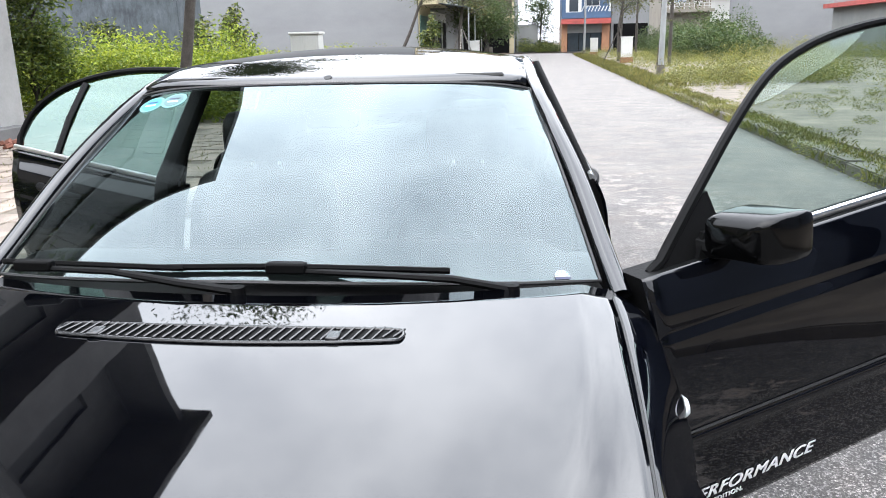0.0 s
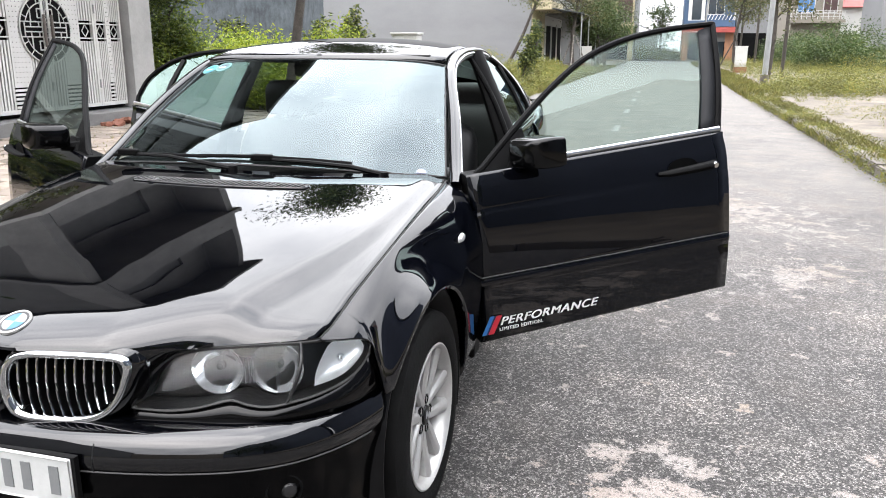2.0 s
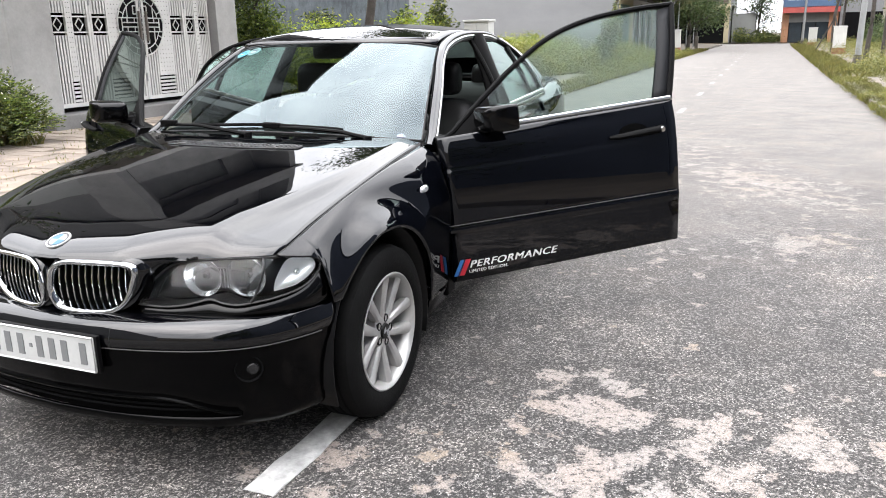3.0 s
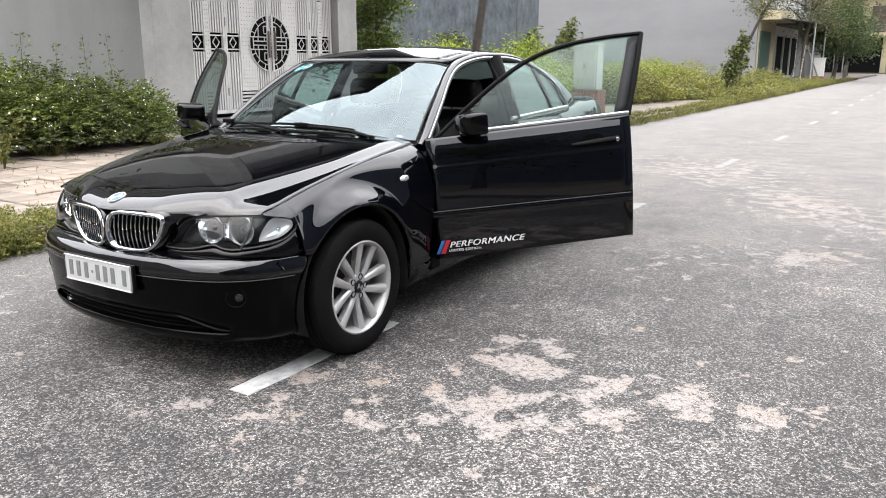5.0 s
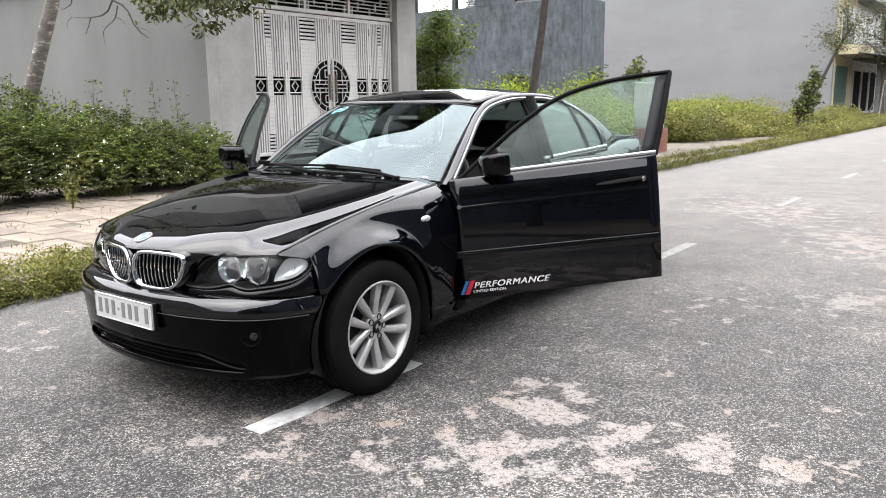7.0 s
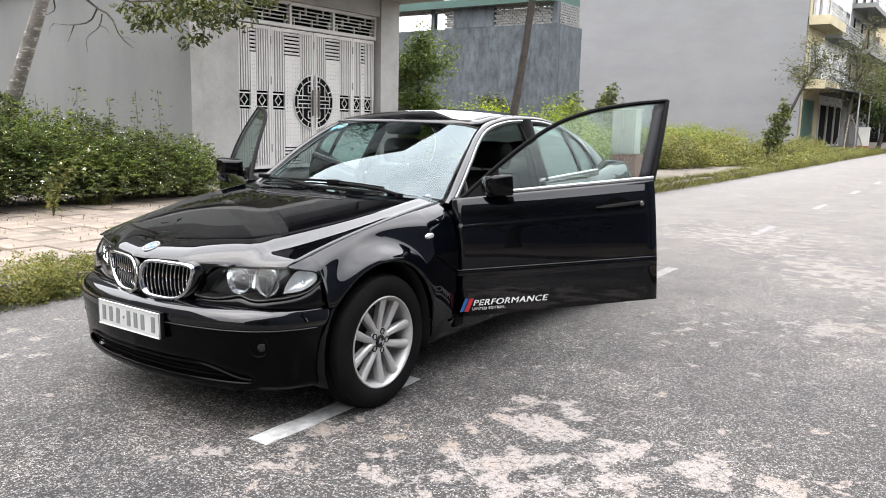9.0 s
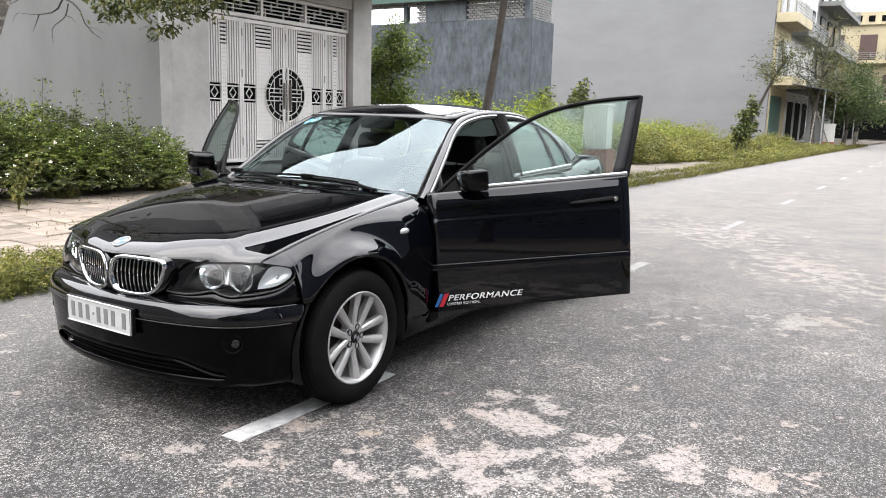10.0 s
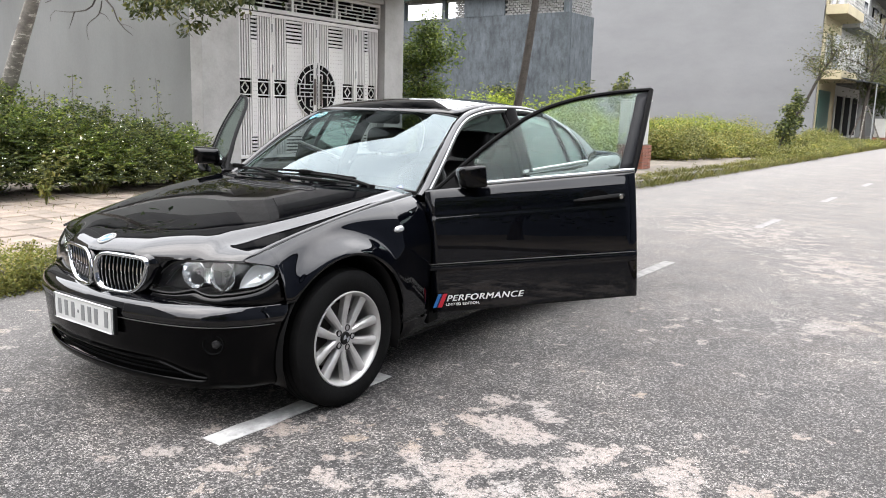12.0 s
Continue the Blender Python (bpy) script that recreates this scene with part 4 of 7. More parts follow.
leaf(6.42, 7.195, False, False)
leaf(7.20, 8.27, True, False)
leaf(8.28, 9.37, True, True)
leaf(9.375, 10.04, False, True)
for sgn, ym in ((-1, 8.25), (1, 8.30)):
    md = part("medallion", prism([(GX + 0.036, ym + sgn * 0.49 * math.sin(k / 24 * math.pi), 1.62 + 0.49 * math.cos(k / 24 * math.pi)) for k in range(25)], (0.008, 0, 0)), shade_trim_black, gate, "dark half-round fretwork medallion")
    part("rim", tube([(GX + 0.05, ym + sgn * 0.495 * math.sin(k / 24 * math.pi), 1.62 + 0.495 * math.cos(k / 24 * math.pi)) for k in range(25)], 0.012, 6), gate_white, md)
    for up in (1, -1):
        part("fret_arc", tube([(GX + 0.05, ym + sgn * 0.39 * math.sin(a), 1.62 + up * 0.39 * math.cos(a)) for a in np.linspace(0.05, 1.28, 12)], 0.0095, 4), gate_white, md, smooth=0)
        for a in (0.30, 0.72, 1.12):
            part("fret_bar", tube([(GX + 0.05, ym + sgn * r * math.sin(a), 1.62 + up * r * math.cos(a)) for r in (0.39, 0.49)], 0.0095, 4), gate_white, md, smooth=0)
        for y0, z0, y1, z1 in ((0.0, 0.11, 0.475, 0.11), (0.0, 0.035, 0.40, 0.035), (0.0, 0.30, 0.13, 0.30), (0.13, 0.30, 0.13, 0.17), (0.06, 0.17, 0.13, 0.17), (0.12, 0.035, 0.12, 0.11), (0.28, 0.035, 0.28, 0.11), (0.27, 0.11, 0.27, 0.28), (0.40, 0.0, 0.40, 0.11)):
            part("fret_bar", tube([(GX + 0.05, ym + sgn * y0, 1.62 + up * z0), (GX + 0.05, ym + sgn * y1, 1.62 + up * z1)], 0.0095, 4), gate_white, md, smooth=0)
    part("meeting_stile", box(GX + 0.036, GX + 0.062, ym + sgn * 0.035 - 0.022, ym + sgn * 0.035 + 0.022, 1.10, 2.14), gate_white, gate, smooth=0)
    part("handle", tube([(GX + 0.10, ym + sgn * 0.055, 1.36), (GX + 0.10, ym + sgn * 0.055, 1.60), (GX + 0.10, ym + sgn * 0.055, 1.84)], [0.020, 0.026, 0.020], 8), handle_m, gate, "brownish steel pull handle")


# broken bricks left at the foot of the gate
rubble = thing("brick_heap", (-7.05, 9.1, 0.12), "small heap of broken red bricks on the paving", "bricks")
random.seed(12)
for k in range(26):
    a, r = random.uniform(0, math.tau), 0.36 * random.random() ** 0.7
    ln = random.uniform(0.05, 0.10)
    lump = box(-ln, ln, -0.05, 0.05, -0.03, 0.03)
    bmesh.ops.bevel(lump, geom=list(lump.edges), offset=0.008, segments=1, affect="EDGES")
    part("brick", lump, brick_red, rubble, smooth=0, m=Matrix.Translation((-7.05 + 0.8 * r * math.cos(a), 9.1 + 1.3 * r * math.sin(a), 0.165 + 0.09 * max(0.0, 1 - r / 0.25) * random.random())) @ Euler((random.uniform(-0.5, 0.5), random.uniform(-0.5, 0.5), random.uniform(0, 3))).to_matrix().to_4x4())


# ---- neighbouring houses ----
def rails(owner, x0, x1, y0, y1, z, h, step, material, n_rail=4):
    """A balcony railing along x or y."""
    for k in range(n_rail):
        part("rail", box(x0, x1, y0, y1, z + h * (k + 1) / n_rail - 0.03, z + h * (k + 1) / n_rail), material, owner, smooth=0)
    ln = max(x1 - x0, y1 - y0)
    for k in range(int(ln / step) + 1):
        f = k * step
        if x1 - x0 > y1 - y0:
            part("baluster", box(x0 + f, x0 + f + 0.04, y0, y1, z, z + h), material, owner, smooth=0)
        else:
            part("baluster", box(x0, x1, y0 + f, y0 + f + 0.04, z, z + h), material, owner, smooth=0)


def window(owner, x0, x1, y, z0, z1, frame_m, pane_m, panes=2, name="window"):
    """A window in a wall that faces the camera's end of the road (-y)."""
    w = part(name, box(x0, x1, y - 0.06, y + 0.02, z0, z1), frame_m, owner)
    step = (x1 - x0 - 0.08) / panes
    for k in range(panes):
        part("pane", box(x0 + 0.06 + k * step, x0 + 0.02 + (k + 1) * step, y - 0.075, y - 0.045, z0 + 0.08, z1 - 0.08), pane_m, w, smooth=0)


def window_x(owner, x, y0, y1, z0, z1, frame_m, pane_m, name="window"):
    """A window in a wall that faces the road (+x)."""
    w = part(name, box(x - 0.02, x + 0.06, y0, y1, z0, z1), frame_m, owner)
    part("pane", box(x + 0.045, x + 0.075, y0 + 0.08, y1 - 0.08, z0 + 0.08, z1 - 0.08), pane_m, w, smooth=0)


grey_house = thing("tall_house", (-14, 51, 0), "tall narrow house with a blank grey side wall and cream balconies", "house")
part("side_wall", box(-24.0, -7.6, 48.6, 48.9, 0, 15), render_smooth, grey_house)
part("front_wall", box(-7.9, -7.55, 48.9, 54.2, 0, 15), cream_m, grey_house)
part("back_wall", box(-24.0, -23.7, 48.9, 54.2, 0, 15), render_smooth, grey_house)
part("roof", box(-20.9, -7.3, 48.6, 54.4, 15, 15.3), render_smooth, grey_house)
for fz in (3.7, 7.4, 11.1):
    part("balcony", box(-7.55, -6.35, 48.7, 54.1, fz, fz + 0.55), cream_m, grey_house, bevel=0.02)
    rails(grey_house, -6.45, -6.4, 48.7, 54.1, fz + 0.55, 0.75, 0.45, white_m)
    window_x(grey_house, -7.5, 49.6, 50.9, fz + 0.6, fz + 2.7, white_m, far_glass)
    window_x(grey_house, -7.5, 51.6, 53.4, fz + 0.6, fz + 2.9, white_m, far_glass)
part("shutter", box(-7.6, -7.48, 49.2, 52.4, 0.1, 3.1), green_tin, grey_house, "dark green roller shutter")
canopy = thing("awning", (-5.5, 56, 3.6), "dark sheet awning on thin steel posts", "awning")
part("sheet", sheet([[(-7.5, 49, 4.0), (-4.4, 49, 3.5)], [(-7.5, 66, 4.0), (-4.4, 66, 3.5)]]), render_blue, canopy, solid=0.04, smooth=0)
for yy in (49.2, 54, 60, 65.8):
    part("post", tube([(-4.5, yy, 0.1), (-4.5, yy, 3.5)], 0.04, 8), steel_grey, canopy)
row_house = thing("row_house", (-12, 60, 0), "white fronted row house with shop doors", "house")
part("wall", box(-20, -7.7, 54.3, 64.5, 0, 11.2), white_m, row_house)
for fz in (3.6, 7.2):
    part("balcony", box(-7.7, -6.6, 54.6, 64.2, fz, fz + 0.3), render_grey, row_house)
    rails(row_house, -6.7, -6.65, 54.6, 64.2, fz + 0.3, 0.8, 0.6, steel_grey)
    for yy in (55.5, 58.6, 61.6):
        window_x(row_house, -7.65, yy, yy + 1.6, fz + 0.4, fz + 2.6, white_m, far_glass)
for yy in (55.2, 58.2, 61.2):
    window_x(row_house, -7.65, yy, yy + 2.2, 0.2, 3.0, white_m, shade_trim_black, "shop_door")
dark_house = thing("row_house", (-12, 70, 0), "grey concrete row house with open balconies", "house")
part("wall", box(-20, -7.7, 64.7, 79, 0, 13), render_grey, dark_house)
for fz in (3.6, 7.0, 10.4):
    part("balcony", box(-7.7, -6.2, 65, 79, fz, fz + 0.35), render_grey, dark_house)
    rails(dark_house, -6.3, -6.25, 65, 79, fz + 0.35, 0.8, 1.0, steel_grey)
    for yy in (66, 70, 74):
        window_x(dark_house, -7.65, yy, yy + 2.4, fz + 0.4, fz + 2.8, shade_trim_black, far_glass)

for row_ob in (grey_house, canopy, row_house, dark_house):
    row_ob.location.x += 0.62

blue_house = thing("blue_house", (-20, 38, 0), "weathered blue-grey house with brick lattice parapet and green roof", "house")
part("side_wall", box(-32, -14.88, 32, 32.3, 0, 6.08), render_blue, blue_house)
part("front_wall", box(-15.2, -14.86, 32.3, 34.7, 0, 6.08), render_blue, blue_house)
part("back_wall", box(-32, -15, 34.5, 34.7, 0, 6.08), render_blue, blue_house)
for px0, px1 in ((-32, -31.6), (-25.4, -24.9), (-22.35, -22.15), (-20.92, -18.46), (-15.15, -14.88)):
    part("pillar", box(px0, px1, 31.98, 32.3, 6.08, 7.1), render_blue, blue_house)
lat = bmesh.new()
for px0, px1 in ((-24.9, -20.92), (-18.46, -15.15)):
    for row in range(9):
        x = px0 + (0.12 if row % 2 else 0)
        while x < px1 - 0.1:
            if px0 > -20 or x > -21.6 or row > 6:
                box(x, x + 0.205, 32.05, 32.2, 6.08 + row * 0.118, 6.08 + row * 0.118 + 0.092, lat)
            x += 0.24
for row in range(9):
    y = 32.35 + (0.12 if row % 2 else 0)
    while y < 34.5:
        box(-15.1, -14.95, y, y + 0.205, 6.08 + row * 0.118, 6.08 + row * 0.118 + 0.092, lat)
        y += 0.24
o = part("brick_lattice", lat, brick_pale, blue_house, "open pale brick lattice", smooth=0)
o["kind"] = "stuff"
part("inner_wall", box(-20.9, -15.4, 33.8, 33.9, 6.0, 7.1), render_blue, blue_house)
part("roof_terrace", box(-31.9, -15.2, 32.3, 34.5, 5.9, 6.05), render_blue, blue_house)
for k in range(5):
    part("roof_post", box(-32 + k * 4.2, -31.85 + k * 4.2, 32.1, 32.25, 7.0, 7.3), steel_grey, blue_house)
part("roof", sheet([[(-33, 31.6, 7.45), (-15.05, 31.6, 7.45)], [(-33, 33.4, 7.9), (-15.05, 33.4, 7.9)], [(-33, 34.7, 7.45), (-15.05, 34.7, 7.45)]]), green_tin, blue_house, solid=0.05, smooth=0)
part("fascia", box(-33, -15.05, 31.56, 31.62, 7.08, 7.46), green_tin, blue_house, smooth=0)
part("fascia", box(-15.09, -15.03, 31.62, 34.7, 7.08, 7.46), green_tin, blue_house, smooth=0)

cream_house = thing("cream_house", (-6, 96, 0), "cream four-storey house with brown shutters and balconies", "house")
part("wall", box(-14, -2.5, 92, 106, 0, 12.6), cream_m, cream_house)
part("side_wall", box(-2.5, -2.35, 92.2, 106, 0, 12.6), render_smooth, cream_house)
part("parapet", box(-14.2, -2.3, 91.7, 92, 11.9, 13.2), cream_m, cream_house)
# dark squares painted in for the unlit vents
for k in range(9):
    part("vent_hole", box(-13.4 + k * 1.2, -12.8 + k * 1.2, 91.66, 91.72, 12.2, 12.8), shade_trim_black, cream_house, smooth=0)
for fz in (4.1, 8.2):
    part("balcony", box(-14, -2.4, 90.8, 92, fz - 0.3, fz), cream_m, cream_house)
    rails(cream_house, -14, -2.4, 90.85, 90.9, fz, 0.8, 1.2, steel_grey, 4)
    for xx in (-13.2, -9.9, -6.8, -4.3):
        window(cream_house, xx, xx + 1.6, 91.95, fz + 0.1, fz + 2.7, brown_wood, brown_wood, 1, "shutter")
# dark panel put in for the shade inside the porch
part("porch_void", box(-13.5, -3, 91.9, 91.97, 0.1, 3.6), shade_trim_black, cream_house)
shed = thing("shed", (-0.8, 93, 0), "small grey lean-to beside the cream house", "shed")
part("wall", box(-2.2, 0.2, 92.5, 97, 0, 3.2), render_grey, shed)
part("roof", sheet([[(-2.4, 92.2, 4.1), (0.4, 92.2, 3.1)], [(-2.4, 97.2, 4.1), (0.4, 97.2, 3.1)]]), steel_grey, shed, solid=0.05, smooth=0)

shop = thing("blue_house", (5.5, 92, 0), "narrow navy and white town house above a glazed shop", "house")
part("wall", box(2.87, 8.15, 90.6, 102, 3.7, 11), navy_m, shop)
part("ground_wall", box(2.87, 3.5, 90.6, 102, 0, 3.7), surface("orange_tile", (0.23, 0.11, 0.055), 0.6), shop)
part("ground_wall", box(7.3, 8.15, 90.6, 102, 0, 3.7), surface("orange_tile", (0.23, 0.11, 0.055), 0.6), shop)
part("shutter", box(3.5, 7.3, 90.75, 90.85, 2.1, 3.1), render_grey, shop)
part("shop_front", box(3.5, 7.3, 90.8, 90.9, 0.1, 2.1), far_glass, shop)
for xx in (3.5, 4.75, 6.05, 7.22):
    part("mullion", box(xx, xx + 0.08, 90.7, 90.8, 0.1, 2.1), shade_trim_black, shop, smooth=0)
part("awning", box(2.8, 8.2, 89.6, 90.6, 3.05, 3.6), red_m, shop, "red sign band")
part("balcony", box(2.87, 8.15, 89.8, 90.6, 3.65, 4.3), navy_m, shop)
part("bay", box(3.3, 5.0, 90.3, 90.6, 4.3, 7.3), white_m, shop)
window(shop, 3.6, 4.7, 90.28, 4.3, 6.9, white_m, far_glass, 1)
window(shop, 5.3, 7.0, 90.58, 4.9, 6.8, white_m, far_glass, 2)
for k in range(9):
    part("louvre", tube([(5.0 + k * 0.36, 90.0, 4.35), (5.25 + k * 0.36, 90.0, 4.9)], 0.05, 4), white_m, shop, smooth=0)
part("frame_beam", box(5.0, 8.15, 89.95, 90.1, 6.9, 7.1), white_m, shop)
part("frame_beam", box(8.0, 8.15, 89.95, 90.1, 4.3, 7.1), white_m, shop)
part("balcony", box(2.87, 8.15, 89.8, 90.6, 7.3, 7.8), navy_m, shop)
window(shop, 3.8, 6.8, 90.58, 8.1, 10.2, white_m, far_glass, 3)
part("roof", box(2.8, 8.25, 89.8, 102, 11, 11.25), navy_m, shop)
annex = thing("grey_house", (10, 93, 0), "grey sheet-clad house beside the navy one", "house")
part("wall", box(8.3, 12.6, 91, 102, 0, 9.4), render_smooth, annex)
for k in range(14):
    part("rib", box(8.35 + k * 0.31, 8.42 + k * 0.31, 90.95, 91.0, 3.2, 9.4), render_smooth, annex, smooth=0)
# dark panel stands for the unlit opening
part("opening", box(8.6, 12.3, 90.9, 90.98, 0.1, 3.0), shade_trim_black, annex)

tan_house = thing("tan_house", (13, 72, 0), "tan two-storey house with blue windows and a balcony", "house")
part("wall", box(11.0, 14.75, 70, 80, 0, 6.6), tan_m, tan_house)
part("roof", box(10.6, 15.0, 69.2, 80.3, 6.6, 7.0), render_grey, tan_house)
part("balcony", box(10.8, 14.9, 69.0, 70, 3.4, 3.65), tan_m, tan_house)
rails(tan_house, 10.8, 14.9, 69.0, 69.05, 3.65, 0.7, 0.4, white_m, 3)
blue_frame = surface("blue_window_paint", (0.05, 0.16, 0.36), 0.5)
window(tan_house, 11.35, 12.7, 69.98, 4.2, 5.65, white_m, blue_frame, 3)
window(tan_house, 13.3, 14.4, 69.98, 4.2, 5.65, white_m, brown_wood, 2)
part("upper_wall", box(11.0, 14.75, 71, 80, 7.0, 10), render_grey, tan_house)
red_house = thing("red_roof_house", (16.6, 76, 0), "small house with a red hipped roof", "house")
part("wall", box(15.2, 19.4, 76, 84, 0, 4.9), white_m, red_house)
part("roof", sheet([[(14.9, 75.6, 4.9), (17.3, 75.6, 4.9), (19.7, 75.6, 4.9)], [(17.0, 79, 6.3), (17.3, 79, 6.35), (17.6, 79, 6.3)], [(14.9, 84.4, 4.9), (17.3, 84.4, 4.9), (19.7, 84.4, 4.9)]]), red_m, red_house, solid=0.08, smooth=0)
right_house = thing("tall_house", (22, 64, 0), "tall house with a blank pale grey side wall", "house")
part("side_wall", box(15.4, 30, 60, 60.3, 0, 12), render_smooth, right_house)
part("front_wall", box(15.4, 15.7, 60.3, 66, 0, 12), render_smooth, right_house)
tin_house = thing("tin_house", (24, 44, 0), "low grey shed with a red sheet roof edge", "shed")
part("wall", box(18.5, 34, 44, 52, 0, 2.9), render_grey, tin_house)
part("roof", box(18.0, 34.4, 43.2, 52.4, 2.9, 3.15), red_m, tin_house)
part("upper_wall", box(18.5, 34, 44.5, 52, 3.15, 6.4), render_smooth, tin_house)

# ---- street furniture ----
cabinet = thing("utility_cabinet", (-4.150, 14.9, 0.1), "white electrical cabinet on a red brick base", "utility cabinet")
base_ob = part("brick_base", box(-4.450, -3.820, 14.78, 15.2, 0.1, 0.66), kerb_m, cabinet, "red brick base")
bk = None
for side_y in (14.74,):
    for row in range(7):
        for k in range(4):
            x = -4.470 + k * 0.168 + (0.08 if row % 2 else 0)
            bm = box(x, min(x + 0.158, -3.800), side_y, side_y + 0.06, 0.11 + row * 0.078, 0.11 + row * 0.078 + 0.066)
            part("brick", bm, brick_red, base_ob, smooth=0)
for row in range(7):
    for k in range(3):
        y = 14.75 + k * 0.168
        part("brick", box(-3.830, -3.790, y, y + 0.155, 0.11 + row * 0.078, 0.11 + row * 0.078 + 0.066), brick_red, base_ob, smooth=0)
part("housing", box(-4.440, -3.860, 14.8, 15.18, 0.66, 1.64), box_white, cabinet, bevel=0.012)
part("lid", box(-4.470, -3.830, 14.77, 15.21, 1.64, 1.69), box_white, cabinet, bevel=0.01)
part("door", box(-4.400, -4.160, 14.785, 14.8, 0.72, 1.6), box_white, cabinet, bevel=0.003)
part("door", box(-4.140, -3.900, 14.785, 14.8, 0.72, 1.6), box_white, cabinet, bevel=0.003)
part("handle", box(-4.175, -4.155, 14.765, 14.786, 1.12, 1.24), shade_trim_black, cabinet)


def small_cabinet(x, y, label):
    c = thing("utility_cabinet", (x, y, 0.1), label, "utility cabinet", "small roadside cabinets")
    part("housing", box(x - 0.3, x + 0.3, y, y + 0.35, 0.4, 1.45), box_white, c, bevel=0.012)
    part("base", box(x - 0.33, x + 0.33, y - 0.03, y + 0.38, 0.1, 0.4), brick_red, c)
    part("lid", box(x - 0.33, x + 0.33, y - 0.03, y + 0.38, 1.45, 1.5), box_white, c, bevel=0.01)
    part("door", box(x - 0.26, x + 0.26, y - 0.012, y, 0.45, 1.4), box_white, c)


small_cabinet(5.25, 44, "white electrical cabinet in the roadside weeds")
small_cabinet(4.9, 66, "small white electrical cabinet far down the road")
small_cabinet(-3.65, 50.6, "white electrical cabinet on a brick base beside the tree")


def lamp_post(x, y, h, label):
    lp = thing("street_lamp", (x, y, 0.1), label, "street lamp", "street lamps")
    part("pole", tube([(x, y, 0.1), (x + 0.05, y, h * 0.5), (x + 0.12, y, h)], [0.10, 0.085, 0.06], 12), steel_grey, lp)
    part("base", tube([(x, y, 0.1), (x, y, 0.5)], 0.14, 12), kerb_m, lp)
    part("arm", tube([(x + 0.12, y, h), (x - 0.6, y, h + 0.5), (x - 1.4, y, h + 0.6)], 0.035, 8), steel_grey, lp)
    part("lamp_head", box(x - 1.9, x - 1.35, y - 0.12, y + 0.12, h + 0.52, h + 0.64), steel_grey, lp, bevel=0.02)


lamp_post(4.68, 27.4, 8.0, "grey steel street lamp in the weeds")
lamp_post(4.3, 70, 8.0, "grey steel street lamp far down the road")
post = thing("bollard", (-3.3, 62, 0.1), "short concrete post at the pavement edge", "bollard")
part("post", box(-3.42, -3.18, 61.9, 62.1, 0.1, 1.0), kerb_m, post, bevel=0.02)
for px, py in ((7.32, 58), (6.6, 38)):
    sp = thing("utility_pole", (px, py, 0.1), "thin dark wooden pole among the weeds", "pole")
    part("pole", tube([(px, py, 0.1), (px + 0.04, py, 7.0)], [0.09, 0.07], 10), bark_m, sp)

# ---- added unseen behind the camera: plain houses and trees closing the street, darkening reflections ----
# wall colour chosen for the blue it puts into the doors' reflection
reflected_wall_m = surface("slate_blue_render", (0.070, 0.084, 0.115), 0.85, var=0.3, scale=0.5, grain=20, bump=0.1)
for hx0, hx1, hy0, hy1, hh, mt in ((9.0, 20, -34, -14.3, 11.0, reflected_wall_m), (8.6, 20, -14.0, -1.0, 9.5, reflected_wall_m), (10.5, 21, -0.6, 9.4, 8.6, reflected_wall_m), (-20, -8.2, -40, -9.5, 10.0, render_smooth), (-40, -27, -24, 5.5, 9.0, tan_m), (-20, 20, -60, -48, 10.5, tan_m)):
    hb = thing("row_house", ((hx0 + hx1) / 2, (hy0 + hy1) / 2, 0), "plain unseen row house added to darken the car's reflections", "house")
    part("wall", box(hx0, hx1, hy0, hy1, 0, hh), mt, hb)
    part("roof", box(hx0 - 0.3, hx1 + 0.3, hy0 - 0.3, hy1 + 0.3, hh, hh + 0.25), render_grey, hb)
tree((6.0, -7.5, 0.1), (6.1, -7.6, 4.2), 0.12, 2.6, 3800, (0.14, 0.3), bark_m, tree_m, "unseen leafy tree added for the car's reflections", 51, 9, 1.9, 0.4)
tree((5.6, -13, 0.1), (5.7, -13, 4.6), 0.12, 2.6, 3800, (0.14, 0.3), bark_m, tree_m, "unseen leafy tree added for the car's reflections", 52, 9, 1.9, 0.4)

# ---- car materials ----
def glossy(name, base, rough, metal=0.0, coat=0.0, ior=1.5, coat_ior=1.5, spec=0.5):
    m, nt, bs = nodes_of(name)
    bs.inputs["Base Color"].default_value = (*base, 1)
    bs.inputs["Roughness"].default_value, bs.inputs["Metallic"].default_value = rough, metal
    bs.inputs["Coat Weight"].default_value, bs.inputs["Coat Roughness"].default_value = coat, 0.015
    bs.inputs["IOR"].default_value, bs.inputs["Coat IOR"].default_value = ior, coat_ior
    bs.inputs["Specular IOR Level"].default_value = spec
    return m, nt, bs


def car_paint(name, base, ior=1.5, haze=0.015):
    """Black lacquer with a faint unevenness and a film of dust."""
    m, nt, bs = glossy(name, base, 0.3, coat=1.0, coat_ior=ior, spec=0.0)
    wob = noise_node(nt, 3.5, 2.0, 0.5)
    bp = nt.nodes.new("ShaderNodeBump")
    bp.inputs["Strength"].default_value, bp.inputs["Distance"].default_value = 0.03, 0.02
    nt.links.new(wob.outputs["Fac"], bp.inputs["Height"])
    nt.links.new(bp.outputs["Normal"], bs.inputs["Coat Normal"])
    dust = noise_node(nt, 26.0, 6.0, 0.7)
    r = ramp_node(nt, dust.outputs["Fac"], ((0.4, base), (0.85, tuple(c + 0.0006 for c in base))))
    nt.links.new(r.outputs["Color"], bs.inputs["Base Color"])
    rr = ramp_node(nt, dust.outputs["Fac"], ((0.4, (haze,) * 3), (0.9, (haze + 0.035,) * 3)))
